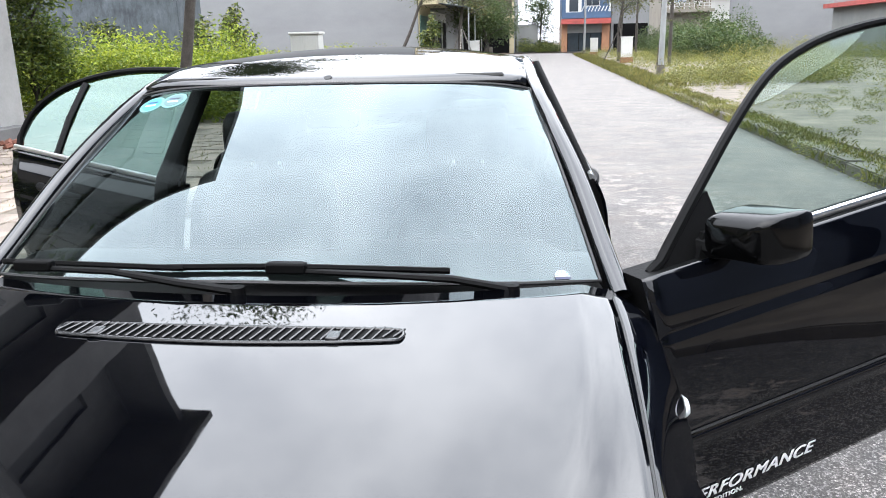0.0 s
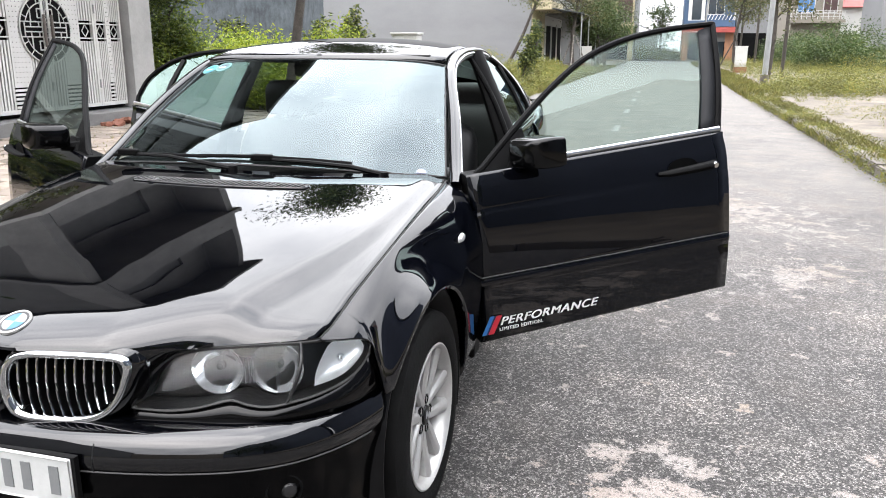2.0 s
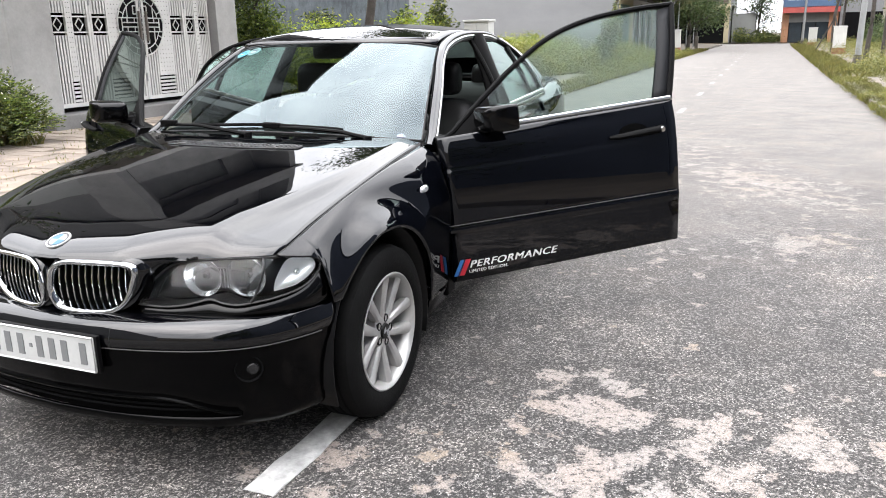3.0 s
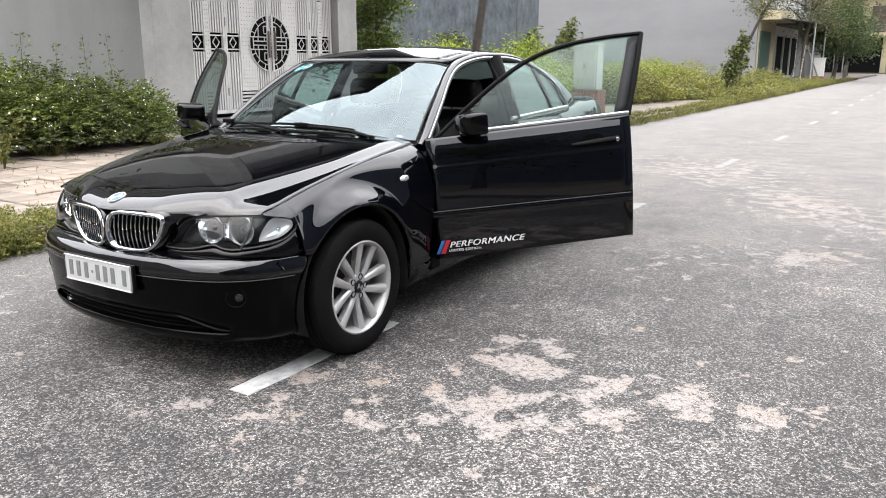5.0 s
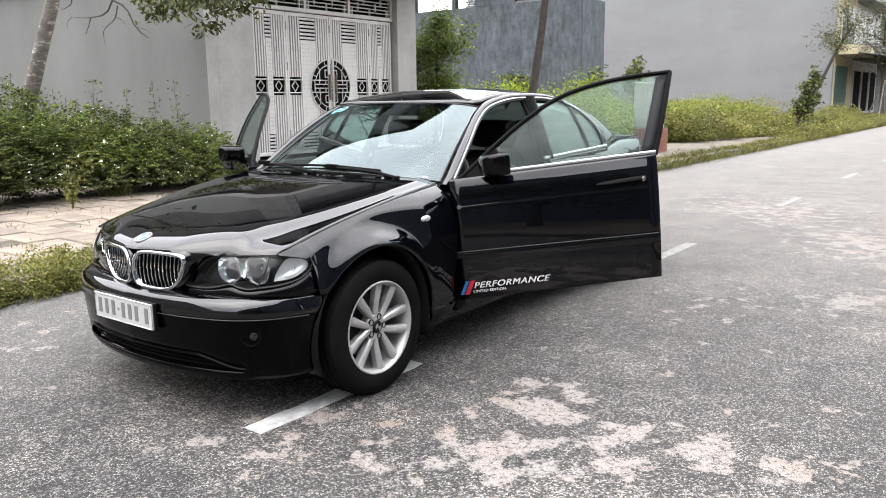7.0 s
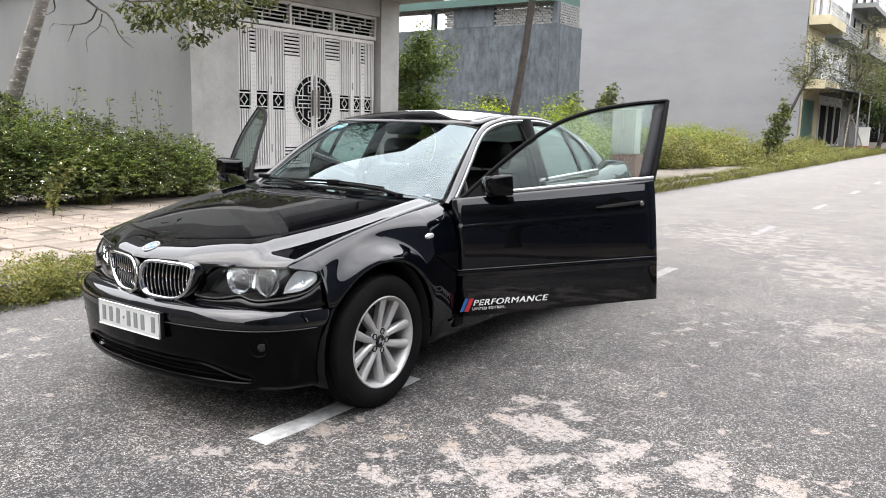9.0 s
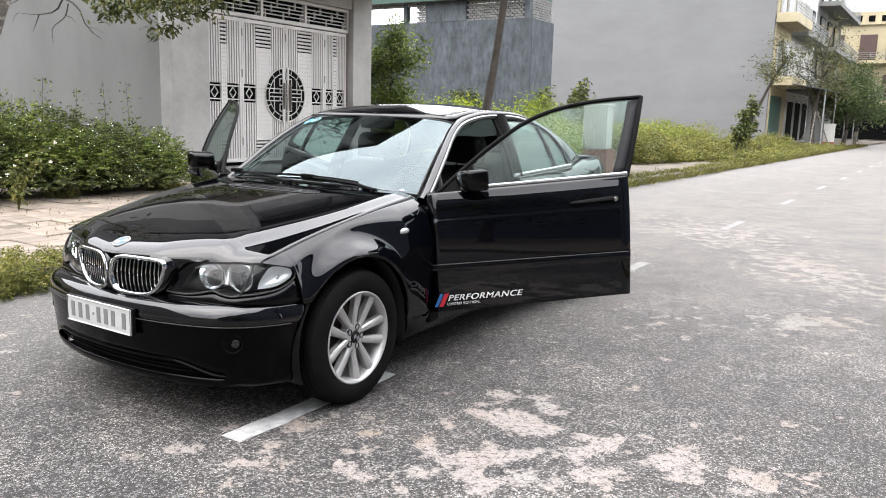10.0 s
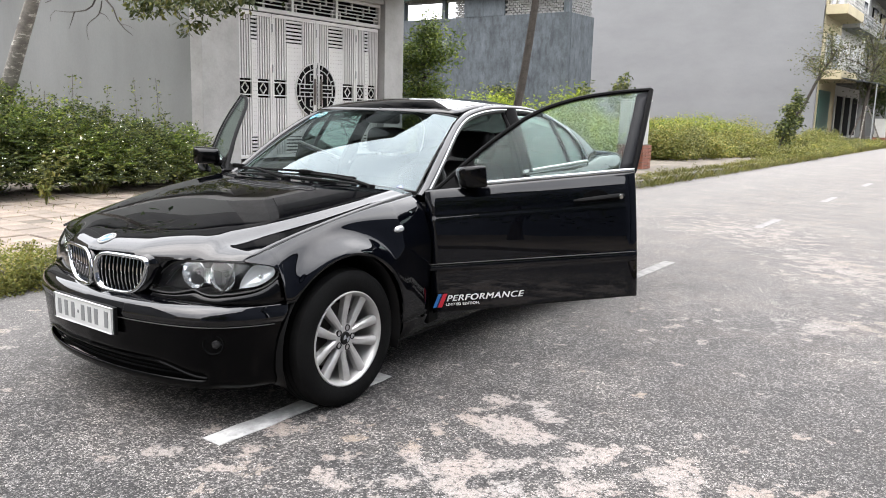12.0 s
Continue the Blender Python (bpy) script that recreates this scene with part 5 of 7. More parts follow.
    nt.links.new(rr.outputs["Color"], bs.inputs["Coat Roughness"])
    return m


def glass(name, tint, rough=0.0, ior=1.5):
    m, nt, bs = nodes_of(name)
    bs.inputs["Base Color"].default_value = (*tint, 1)
    bs.inputs["Transmission Weight"].default_value = 1.0
    bs.inputs["Roughness"].default_value, bs.inputs["IOR"].default_value = rough, ior
    return m


def thin_glass(name, tint, ior, sheen=(1.0, 1.0, 1.0)):
    """A single pane: tinted see-through with its mirror gloss."""
    m, nt, bs = nodes_of(name)
    tr = nt.nodes.new("ShaderNodeBsdfTransparent")
    tr.inputs["Color"].default_value = (*tint, 1)
    gl = nt.nodes.new("ShaderNodeBsdfGlossy")
    gl.inputs["Roughness"].default_value = 0.0
    gl.inputs["Color"].default_value = (*sheen, 1)
    fr = nt.nodes.new("ShaderNodeFresnel")
    fr.inputs["IOR"].default_value = ior
    ms = nt.nodes.new("ShaderNodeMixShader")
    nt.links.new(fr.outputs[0], ms.inputs[0])
    nt.links.new(tr.outputs[0], ms.inputs[1])
    nt.links.new(gl.outputs[0], ms.inputs[2])
    nt.links.new(ms.outputs[0], nt.nodes["Material Output"].inputs["Surface"])
    return m


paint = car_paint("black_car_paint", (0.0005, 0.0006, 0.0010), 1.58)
# copy of the paint for the sides: reflection damped, reflected blue put in
damped_side_paint = car_paint("black_side_paint", (0.0008, 0.0010, 0.0019), 1.44)
# same black paint, reflection damped to put in the low bumper's shade
damped_bumper_paint = car_paint("black_bumper_paint", (0.0005, 0.0005, 0.0006), 1.2, 0.16)
trim_black = surface("black_plastic", (0.0035, 0.0035, 0.0037), 0.4, var=0.3, scale=6, grain=160, bump=0.08, spec=0.18)
matt_black = surface("matt_black", (0.0022, 0.0022, 0.0023), 0.55, var=0.3, scale=6, grain=160, bump=0.08, spec=0.06)
mirror_black = surface("mirror_housing", (0.0012, 0.0012, 0.0013), 0.12, var=0.2, scale=6, grain=160, bump=0.0, spec=0.22)
vent_black = surface("vent_plastic", (0.012, 0.012, 0.0125), 0.25, var=0.2, scale=6, grain=160, bump=0.03)
pillar_film = surface("dark_pillar_film", (0.009, 0.0095, 0.011), 0.55, var=0.2, scale=6, grain=160, bump=0.03, spec=0.15)
rubber = surface("tyre_rubber", (0.0055, 0.0055, 0.0055), 0.7, var=0.3, scale=8, grain=90, bump=0.2, spec=0.08)
rubber_seal = surface("rubber_seal", (0.003, 0.003, 0.003), 0.6, var=0.2)
chrome, _, _ = glossy("chrome", (0.58, 0.59, 0.60), 0.06, 1.0)
chrome_trim, _, _ = glossy("satin_chrome", (0.76, 0.77, 0.78), 0.30, 1.0)
alloy = surface("alloy_silver", (0.42, 0.415, 0.405), 0.38, 0.45, var=0.12, scale=5, grain=60, bump=0.03)
indicator_m, _, _ = glossy("indicator_reflector", (0.74, 0.75, 0.76), 0.36, 0.6)
lamp_white, _, _ = glossy("lamp_bowl", (0.80, 0.82, 0.84), 0.1, 0.85)
reflector, _, _ = glossy("lamp_reflector", (0.85, 0.86, 0.87), 0.12, 1.0)
lamp_dark = surface("lamp_housing", (0.004, 0.004, 0.0044), 0.3, var=0.2)
lamp_glass = thin_glass("lamp_lens", (0.96, 0.98, 0.98), 1.34)
wind_glass = thin_glass("windscreen_glass", (0.36, 0.43, 0.42), 1.72, (0.84, 0.97, 1.0))
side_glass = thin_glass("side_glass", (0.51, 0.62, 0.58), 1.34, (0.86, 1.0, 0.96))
# side glass copy for one rear door, its sky reflection raised and tinted
boosted_glass = thin_glass("sky_mirroring_side_glass", (0.20, 0.25, 0.24), 2.1, (0.66, 0.88, 0.80))
# darker, glossier copy of the side glass for the front right door
dark_glass = thin_glass("shaded_side_glass", (0.22, 0.26, 0.25), 1.7, (0.86, 1.0, 0.94))
leather = surface("black_leather", (0.0028, 0.0028, 0.003), 0.5, var=0.25, scale=8, grain=120, bump=0.2, spec=0.2)
cloth_dark = surface("dark_cloth", (0.005, 0.005, 0.0053), 0.9, var=0.25, scale=8, grain=140, bump=0.3)
plate_white = surface("plate_white", (0.42, 0.425, 0.415), 0.5, var=0.08, scale=12)
plate_ink = surface("plate_ink", (0.15, 0.155, 0.155), 0.5, var=0.15)
decal_white = surface("decal_white", (0.60, 0.60, 0.60), 0.4, var=0.05)
decal_blue = surface("decal_blue", (0.02, 0.13, 0.36), 0.4, var=0.05)
decal_navy = surface("decal_navy", (0.006, 0.01, 0.045), 0.4, var=0.05)
decal_red = surface("decal_red", (0.45, 0.015, 0.03), 0.4, var=0.05)
sticker_blue = surface("sticker_blue", (0.03, 0.22, 0.40), 0.5, var=0.1)
sticker_grey = surface("sticker_grey", (0.07, 0.13, 0.13), 0.5, var=0.1)
sticker_teal = surface("sticker_teal", (0.09, 0.22, 0.22), 0.5, var=0.1)
badge_white, _, _ = glossy("badge_white", (0.26, 0.27, 0.28), 0.3, 0.0, 0.0, spec=0.2)
badge_blue, _, _ = glossy("badge_blue", (0.05, 0.13, 0.20), 0.3, 0.0, 0.0, spec=0.2)
brake_m = surface("brake_disc", (0.06, 0.055, 0.05), 0.5, 0.5, var=0.3)
headliner = surface("headliner", (0.03, 0.03, 0.029), 0.95, var=0.1)

# ---- car body curves: y runs to the rear from the front axle, x to the car's left ----
PLAN = Curve((-0.52, 0.735), (-0.40, 0.795), (-0.28, 0.822), (-0.1, 0.838), (0.1, 0.845), (0.35, 0.846), (0.6, 0.846), (1.2, 0.853), (1.8, 0.856), (2.4, 0.850), (2.9, 0.828), (3.3, 0.775), (3.55, 0.70), (3.68, 0.58))
SECT = Curve((0.18, -0.07), (0.24, -0.045), (0.32, -0.022), (0.44, -0.006), (0.56, 0.0), (0.68, -0.003), (0.77, -0.010), (0.85, -0.022), (0.90, -0.042), (0.955, -0.082))
SHUT_X = Curve((-0.50, 0.690), (-0.472, 0.700), (-0.3, 0.712), (0.0, 0.722), (0.3, 0.722), (0.66, 0.712))
HOOD_Z = Curve((-0.72, 0.715), (-0.60, 0.760), (-0.45, 0.800), (-0.25, 0.842), (0.0, 0.884), (0.2, 0.912), (0.40, 0.936), (0.55, 0.952), (0.70, 0.965))
EDGE_DROP = Curve((-0.6, 0.085), (-0.47, 0.078), (-0.2, 0.062), (0.1, 0.050), (0.4, 0.042), (0.66, 0.042))
CREASE_X = Curve((-0.64, 0.34), (-0.59, 0.392), (-0.50, 0.475), (-0.40, 0.533), (-0.25, 0.593), (-0.08, 0.640), (0.15, 0.668), (0.5, 0.675))
ARCH_R = 0.382
HUBZ = 0.312


def hood_z(x, y):
    """Height of the bonnet: a shallow dome with a crease on each side."""
    a, xs = abs(x), SHUT_X(y)
    xr = CREASE_X(y)
    fade = min(1.0, max(0.0, (y + 0.62) / 0.62))
    wide = 0.065 + 0.06 * (1 - fade)
    e = min(1.0, max(0.0, (a - xr) / wide + 0.5))
    share = 0.26 + 0.07 * fade
    drop = EDGE_DROP(y) * ((1 - share) * (a / xs) ** 3.2 + share * e * e * (3 - 2 * e))
    return HOOD_Z(y) - drop


def side_x(y, z):
    return PLAN(y) + SECT(z)


def glass_x(y, z):
    """Half width of the cabin above the belt line."""
    return 0.764 - (z - 0.955) * 0.585 + 0.02 * math.sin(max(0.0, min(1.0, (z - 0.955) / 0.39)) * math.pi) - 0.012 * max(0.0, (y - 1.9)) ** 2


car = thing("sedan_car", (0, 1.45, 0), "glossy black four-door saloon with three doors open", "car")

# bonnet: flat part and the nose that bends down to the bumper
HALF_COLS = [k / 44 for k in range(45)]
COLS = [-c for c in reversed(HALF_COLS[1:])] + HALF_COLS


def lamp_top_z(a):
    return float(np.interp(a, (0.31, 0.322, 0.348, 0.388, 0.447, 0.534, 0.605, 0.668, 0.70, 0.723), (0.575, 0.614, 0.646, 0.680, 0.692, 0.699, 0.703, 0.704, 0.703, 0.700)))


FACE = Curve((0.0, -0.655), (0.1, -0.652), (0.2, -0.640), (0.3, -0.618), (0.4, -0.600), (0.5, -0.578), (0.6, -0.548), (0.66, -0.520), (0.70, -0.486), (0.74, -0.436), (0.77, -0.394), (0.79, -0.355))


def face_y(a, z):
    return FACE(a) + 0.42 * (z - 0.60) * min(1.0, a / 0.3)


def kidney_y(a):
    return -0.714 + 0.19 * (a - 0.03)


def nose_edge(a):
    """Lower edge of the bonnet's nose: over the kidneys, then along the lamp."""
    g = min(1.0, max(0.0, (a - 0.24) / 0.26))
    g = g * g * (3 - 2 * g)
    zl = 0.706 * (1 - g) + (lamp_top_z(max(a, 0.45)) + 0.005) * g
    return Vector((a, (kidney_y(max(a, 0.05)) + 0.001) * (1 - g) + (face_y(a, zl) - 0.006) * g, zl))


def bonnet_rear(x):
    return 0.43 + 0.155 * (abs(x) / 0.72) ** 2.4


bon = []
Y0 = -0.42
for i in range(19):
    f = i / 18
    row = []
    for c in COLS:
        xr = c * SHUT_X(0.3)
        y = Y0 + (bonnet_rear(xr) - Y0) * f
        x = c * (SHUT_X(y) - 0.003)
        row.append((x, y, hood_z(x, y)))
    bon.append(row)
nose = []
for i in range(1, 15):
    t = i / 14
    row = []
    for c in COLS:
        x0 = c * (SHUT_X(Y0) - 0.003)
        p2 = nose_edge(abs(c) * 0.696)
        p2.x = math.copysign(p2.x, c)
        p0 = Vector((x0, Y0, hood_z(x0, Y0)))
        slope = (HOOD_Z(Y0 + 0.02) - HOOD_Z(Y0 - 0.02)) / 0.04
        y1 = min(p2.y + 0.020, Y0 - 0.02)
        p1 = Vector((x0 + (p2.x - x0) * 0.7, y1, max(p0.z - slope * 0.9 * (Y0 - y1), p2.z + 0.008)))
        row.append((1 - t) ** 2 * p0 + 2 * t * (1 - t) * p1 + t * t * p2)
    nose.append(row)
# below the lip the skin runs down between grille and lamp; elsewhere it folds in
for i in range(1, 7):
    f = i / 6
    row = []
    for c in COLS:
        a = abs(c) * 0.696
        top = nose_edge(a)
        zb = lamp_top_z(a) + 0.003 if a > 0.31 else 0.556
        low = Vector((a, face_y(a, zb) - 0.004, zb))
        down = top.lerp(low, f) + Vector((0, -0.007 * math.sin(f * math.pi), 0))
        fold = top + Vector((0, 0.014 * f, -0.004 * f))
        g = 1.0 if 0.292 < a < 0.455 else 0.0
        p = fold.lerp(down, g)
        row.append(Vector((math.copysign(p.x, c), p.y, p.z)))
    nose.append(row)
bonnet = part("bonnet", sheet(list(reversed(nose)) + bon), paint, car, solid=0.010, smooth=55, face_to=(0, -0.2, 1))
for sg in (-1, 1):
    part("shut_line", tube([(sg * (SHUT_X(y) + 0.001), y, hood_z(SHUT_X(y), y) - 0.004) for y in np.linspace(-0.47, 0.58, 24)], 0.0035, 5), rubber_seal, bonnet)
part("under_bonnet", sheet([[(-0.60, -0.38, 0.65), (0.60, -0.38, 0.65)], [(-0.73, 0.66, 0.86), (0.73, 0.66, 0.86)]]), trim_black, car, solid=0.02)
part("radiator_shroud", box(-0.6, 0.6, -0.50, -0.46, 0.2, 0.66), trim_black, car)

# air intake grille below the windscreen
VY, VW = 0.262, 0.326
vent_rows = []
for x in np.linspace(-VW, VW, 41):
    reach = 0.029 * max(0.02, 1 - max(0.0, (abs(x) - VW + 0.03) / 0.03) ** 2) ** 0.5
    vent_rows.append([(x, y, hood_z(x, y) + 0.0022) for y in np.linspace(VY + 0.018 * (x / VW) ** 2 - reach, VY + 0.018 * (x / VW) ** 2 + reach, 7)])
vent = part("intake_grille", sheet(vent_rows), matt_black, bonnet, "dark slatted air intake", face_to=(0, 0, 1))
ring = []
for k in range(48):
    ang = k / 48 * math.tau
    cx = math.cos(ang)
    xx = math.copysign(min(abs(cx) * 1.35, 1) * (VW - 0.026), cx)
    ex = 0.028 * math.cos(ang)
    yy = VY + 0.029 * math.sin(ang) + 0.018 * (xx / VW) ** 2
    ring.append((xx + ex, yy, hood_z(xx + ex, yy) + 0.0028))
part("rim", tube(ring, 0.0032, 6, close=True), vent_black, vent)
for k in range(36):
    x = -0.318 + k * 0.636 / 35
    cur = 0.018 * (x / VW) ** 2
    h = 0.024 if abs(x) < 0.29 else 0.016
    ya, yb = VY + cur + h, VY + cur - h
    part("slat", tube([(x + 0.010, ya, hood_z(x, ya) + 0.0045), (x - 0.006, yb, hood_z(x, yb) + 0.0045)], 0.0024, 5), vent_black, vent, smooth=0)
for x in (-0.245, 0.205):
    part("washer_jet", box(x - 0.012, x + 0.012, VY - 0.018, VY + 0.018, hood_z(x, VY) + 0.001, hood_z(x, VY) + 0.008), vent_black, vent, bevel=0.003)


# wings (front fenders)
def wing_low(y):
    arch = HUBZ + math.sqrt(max(ARCH_R**2 - y * y, 0.0)) if abs(y) < ARCH_R else 0.0
    if y < 0:
        return max(arch, 0.535)
    return max(arch, 0.30)


def wing_x(y, z):
    """Half width of the wing: falls away steeply from the bonnet's shut line, then upright, with a flare round the arch."""
    xs, zs = SHUT_X(y) + 0.003, hood_z(SHUT_X(y), y) - 0.002
    h = max(0.0, zs - z)
    amp = 0.014 + (0.058 if y > 0 else 0.036) * min(1.0, abs(y) / 0.36) ** 1.5
    x = xs + amp * math.tanh(h / (0.012 + 0.5 * amp)) + 0.27 * h
    x = min(x, PLAN(y) + 0.004)
    x += min(0.0, SECT(z)) if z < 0.6 else 0.0
    r = math.hypot(y, z - HUBZ)
    edge = PLAN(y) + 0.008 + min(0.0, SECT(min(z, 0.6)))
    return x + max(0.0, edge - x) * math.exp(-(((r - ARCH_R) / 0.055) ** 2))


def wing_rows(sg):
    rows = []
    ys = list(np.linspace(-0.472, -0.385, 8)) + [-ARCH_R * math.cos(a) for a in np.linspace(0.02, math.pi - 0.02, 48)] + list(np.linspace(0.39, 0.575, 9))
    for y in ys:
        zs = hood_z(SHUT_X(y), y) - 0.002
        zl = wing_low(y)
        if y < -0.352:
            zl = float(np.interp(y, (-0.475, -0.43, -0.39, -0.365, -0.352), (0.712, 0.702, 0.692, 0.676, 0.655)))
        row = []
        for i in range(25):
            f = (i / 24) ** 1.25
            z = zs + (zl - zs) * f
            row.append((sg * wing_x(y, z), y, z))
        rows.append(row)
    return rows


wings = {}
for sg in (1, -1):
    wing = part("front_wing", sheet(wing_rows(sg)), damped_side_paint, car, solid=0.008, smooth=50, face_to=(sg, 0, 0.5))
    wings[sg] = wing
    lip = [(sg * (wing_x(ARCH_R * math.cos(a), HUBZ + ARCH_R * math.sin(a)) - 0.006), ARCH_R * math.cos(a), HUBZ + ARCH_R * math.sin(a)) for a in np.linspace(0.0, math.pi * 0.79, 30)]
    part("arch_lip", tube(lip, 0.0055, 6), damped_side_paint, wing)
    rep = part("side_repeater", lathe([(0.0, 0.010), (0.012, 0.009), (0.018, 0.0)], 16, Matrix.Translation((sg * (wing_x(0.35, 0.768) - 0.001), 0.35, 0.768)) @ Matrix.Rotation(sg * math.pi / 2, 4, "Y") @ Matrix.Diagonal((0.85, 2.1, 1, 1))), indicator_m, wing, "clear side indicator")
    # inner arch
    inner = []
    for k in range(20):
        a = -0.35 + k / 19 * (math.pi + 0.7)
        inner.append([(sg * x, 0.384 * math.cos(a), HUBZ + 0.384 * math.sin(a)) for x in (0.42, 0.60, 0.815)])
    part("arch_liner", sheet(inner), trim_black, wing, solid=0.006)
    part("arch_wall", sheet([[(sg * 0.44, -0.4, 0.15), (sg * 0.44, 0.45, 0.15)], [(sg * 0.44, -0.4, 0.72), (sg * 0.44, 0.45, 0.72)]]), trim_black, wing, solid=0.01)

# ---- front bumper ----
BPLAN = cr([(0, -0.762), (0.25, -0.747), (0.45, -0.706), (0.60, -0.648), (0.69, -0.580), (0.755, -0.490), (0.798, -0.390), (0.824, -0.28), (0.838, -0.16)], 80)
BARC = np.r_[0, np.cumsum(np.linalg.norm(np.diff(BPLAN, axis=0), axis=1))]
BOFF = Curve((0.175, -0.075), (0.195, -0.042), (0.215, -0.029), (0.235, -0.026), (0.265, -0.024), (0.295, -0.020), (0.35, -0.014), (0.42, -0.008), (0.462, -0.001), (0.485, 0.0), (0.505, -0.005), (0.522, -0.015))


def bumper_point(s, z, extra=0.0):
    """The bumper's skin at arc length s from the middle and height z."""
    x, y = np.interp(s, BARC, BPLAN[:, 0]), np.interp(s, BARC, BPLAN[:, 1])
    h = 0.004
    dx = np.interp(s + h, BARC, BPLAN[:, 0]) - np.interp(s - h, BARC, BPLAN[:, 0])
    dy = np.interp(s + h, BARC, BPLAN[:, 1]) - np.interp(s - h, BARC, BPLAN[:, 1])
    ln = math.hypot(dx, dy) or 1.0
    nx, ny = dy / ln, -dx / ln
    o = BOFF(z) + extra
    if s < 0.002:
        nx, ny = 0.0, -1.0
    return Vector((x + nx * o, y + ny * o, z))


def bumper_end(z):
    d = ARCH_R**2 - (z - HUBZ) ** 2
    ye = -math.sqrt(d) if d > 0 else -0.2
    return float(np.interp(ye, BPLAN[:, 1], BARC))


def slot_taper(s, z):
    """Heights sink towards the slot's lower lip at its ends."""
    w = min(1.0, max(0.0, (s - 0.40) / (SLOT_S - 0.40)))
    w = w * w * (3 - 2 * w)
    return z - w * float(np.interp(z, (0.234, 0.30, 0.42), (0.0, 0.056, 0.0)))


BZ = [0.178, 0.188, 0.198, 0.215, 0.232, 0.25, 0.28, 0.30, 0.33, 0.36, 0.40, 0.44, 0.458, 0.465, 0.48, 0.50, 0.515, 0.522]
SLOT_S = 0.66
NB = 46
rows = []
for z in BZ:
    half = []
    e = bumper_end(z)
    for k in range(NB):
        f = k / (NB - 1)
        s = SLOT_S * min(f / 0.62, 1) + (e - SLOT_S) * max(0, (f - 0.62) / 0.38)
        half.append(bumper_point(s, slot_taper(s, z), -0.003 if 0.456 < z < 0.463 else 0.0))
    rows.append([Vector((-p.x, p.y, p.z)) for p in reversed(half[1:])] + half)
# shelf on top of the bumper running back below lamps and grille
for back, z in ((-0.012, 0.531), (-0.028, 0.5385), (-0.052, 0.544), (-0.16, 0.546)):
    half = []
    e = bumper_end(0.522)
    for k in range(NB):
        f = k / (NB - 1)
        s = SLOT_S * min(f / 0.62, 1) + (e - SLOT_S) * max(0, (f - 0.62) / 0.38)
        fade = max(0.08, min(1.0, (0.86 - s) / 0.16))
        p = bumper_point(s, 0.522, back * fade)
        p.z = 0.522 + (z - 0.522) * (0.4 + 0.6 * fade)
        half.append(p)
    rows.append([Vector((-p.x, p.y, p.z)) for p in reversed(half[1:])] + half)
bmb = sheet(rows)
bmb.faces.ensure_lookup_table()
ncol = 2 * NB - 2
slot_cols = round(0.62 * (NB - 1))
cut = [bmb.faces[r * ncol + q] for r, z in enumerate(BZ[:-1]) if 0.23 < z < 0.295 for q in range(ncol) if abs(q + 0.5 - ncol / 2) < slot_cols]
bmesh.ops.delete(bmb, geom=cut, context="FACES")
bumper = part("front_bumper", bmb, damped_bumper_paint, car, solid=0.010, smooth=35, face_to=(0, -1, 0.2))
# shoulder keeps the full paint; below, the darkness is put into the material
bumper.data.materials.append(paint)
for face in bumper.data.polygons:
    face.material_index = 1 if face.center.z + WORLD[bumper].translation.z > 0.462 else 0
part("lower_intake", sheet([[bumper_point(abs(s), z, -0.05 - (0.02 if z > 0.27 else 0)) * 1.0 if s >= 0 else Vector((-1, 1, 1)) * bumper_point(abs(s), z, -0.05 - (0.02 if z > 0.27 else 0)) for s in np.linspace(-0.72, 0.72, 31)] for z in (0.20, 0.24, 0.28, 0.32)]), shade_trim_black, bumper, "dark lower air intake")
lip_run = [bumper_point(abs(s), slot_taper(abs(s), 0.2985), -0.004) for s in np.linspace(-SLOT_S, SLOT_S, 61)]
part("intake_lip", tube([(math.copysign(p.x, s), p.y, p.z) for p, s in zip(lip_run, np.linspace(-SLOT_S, SLOT_S, 61))], 0.0075, 8), damped_bumper_paint, bumper)
for z in (0.248, 0.264, 0.280):
    pts = []
    for s in np.linspace(-0.60, 0.60, 41):
        p = bumper_point(abs(s), z, -0.022)
        pts.append((math.copysign(p.x, s), p.y, p.z))
    part("intake_slat", tube(pts, 0.004, 5), shade_trim_black, bumper)
for zz in (0.458,):
    pts = []
    for s in np.linspace(-0.94, 0.94, 70):
        p = bumper_point(abs(s), zz, 0.0)
        pts.append((math.copysign(p.x, s), p.y, p.z))
    part("seam", tube(pts, 0.0022, 4), rubber_seal, bumper)
for sg in (-1, 1):
    p = [bumper_point(0.275, z, 0.0005) for z in (0.46, 0.49, 0.52)]
    part("seam", tube([(sg * q.x, q.y, q.z) for q in p], 0.0018, 4), rubber_seal, bumper)
    # fog lamp pocket
    q = bumper_point(float(np.interp(0.664, BPLAN[:, 0], BARC)), 0.388, 0.0)
    nrm = Vector((sg * 0.60, -0.80, 0))
    mm = Matrix.Translation((sg * q.x, q.y, q.z)) @ nrm.to_track_quat("Z", "Y").to_matrix().to_4x4()
    fog = part("fog_lamp", lathe([(0.043, 0.001), (0.040, 0.004), (0.035, -0.006), (0.0, -0.024)], 24, mm), shade_trim_black, bumper, "dark round fog lamp pocket")
    part("cap", lathe([(0.0, 0.008), (0.015, 0.006), (0.022, -0.006)], 16, mm @ Matrix.Translation((0.012 * sg, 0.0, 0.000))), vent_black, fog)

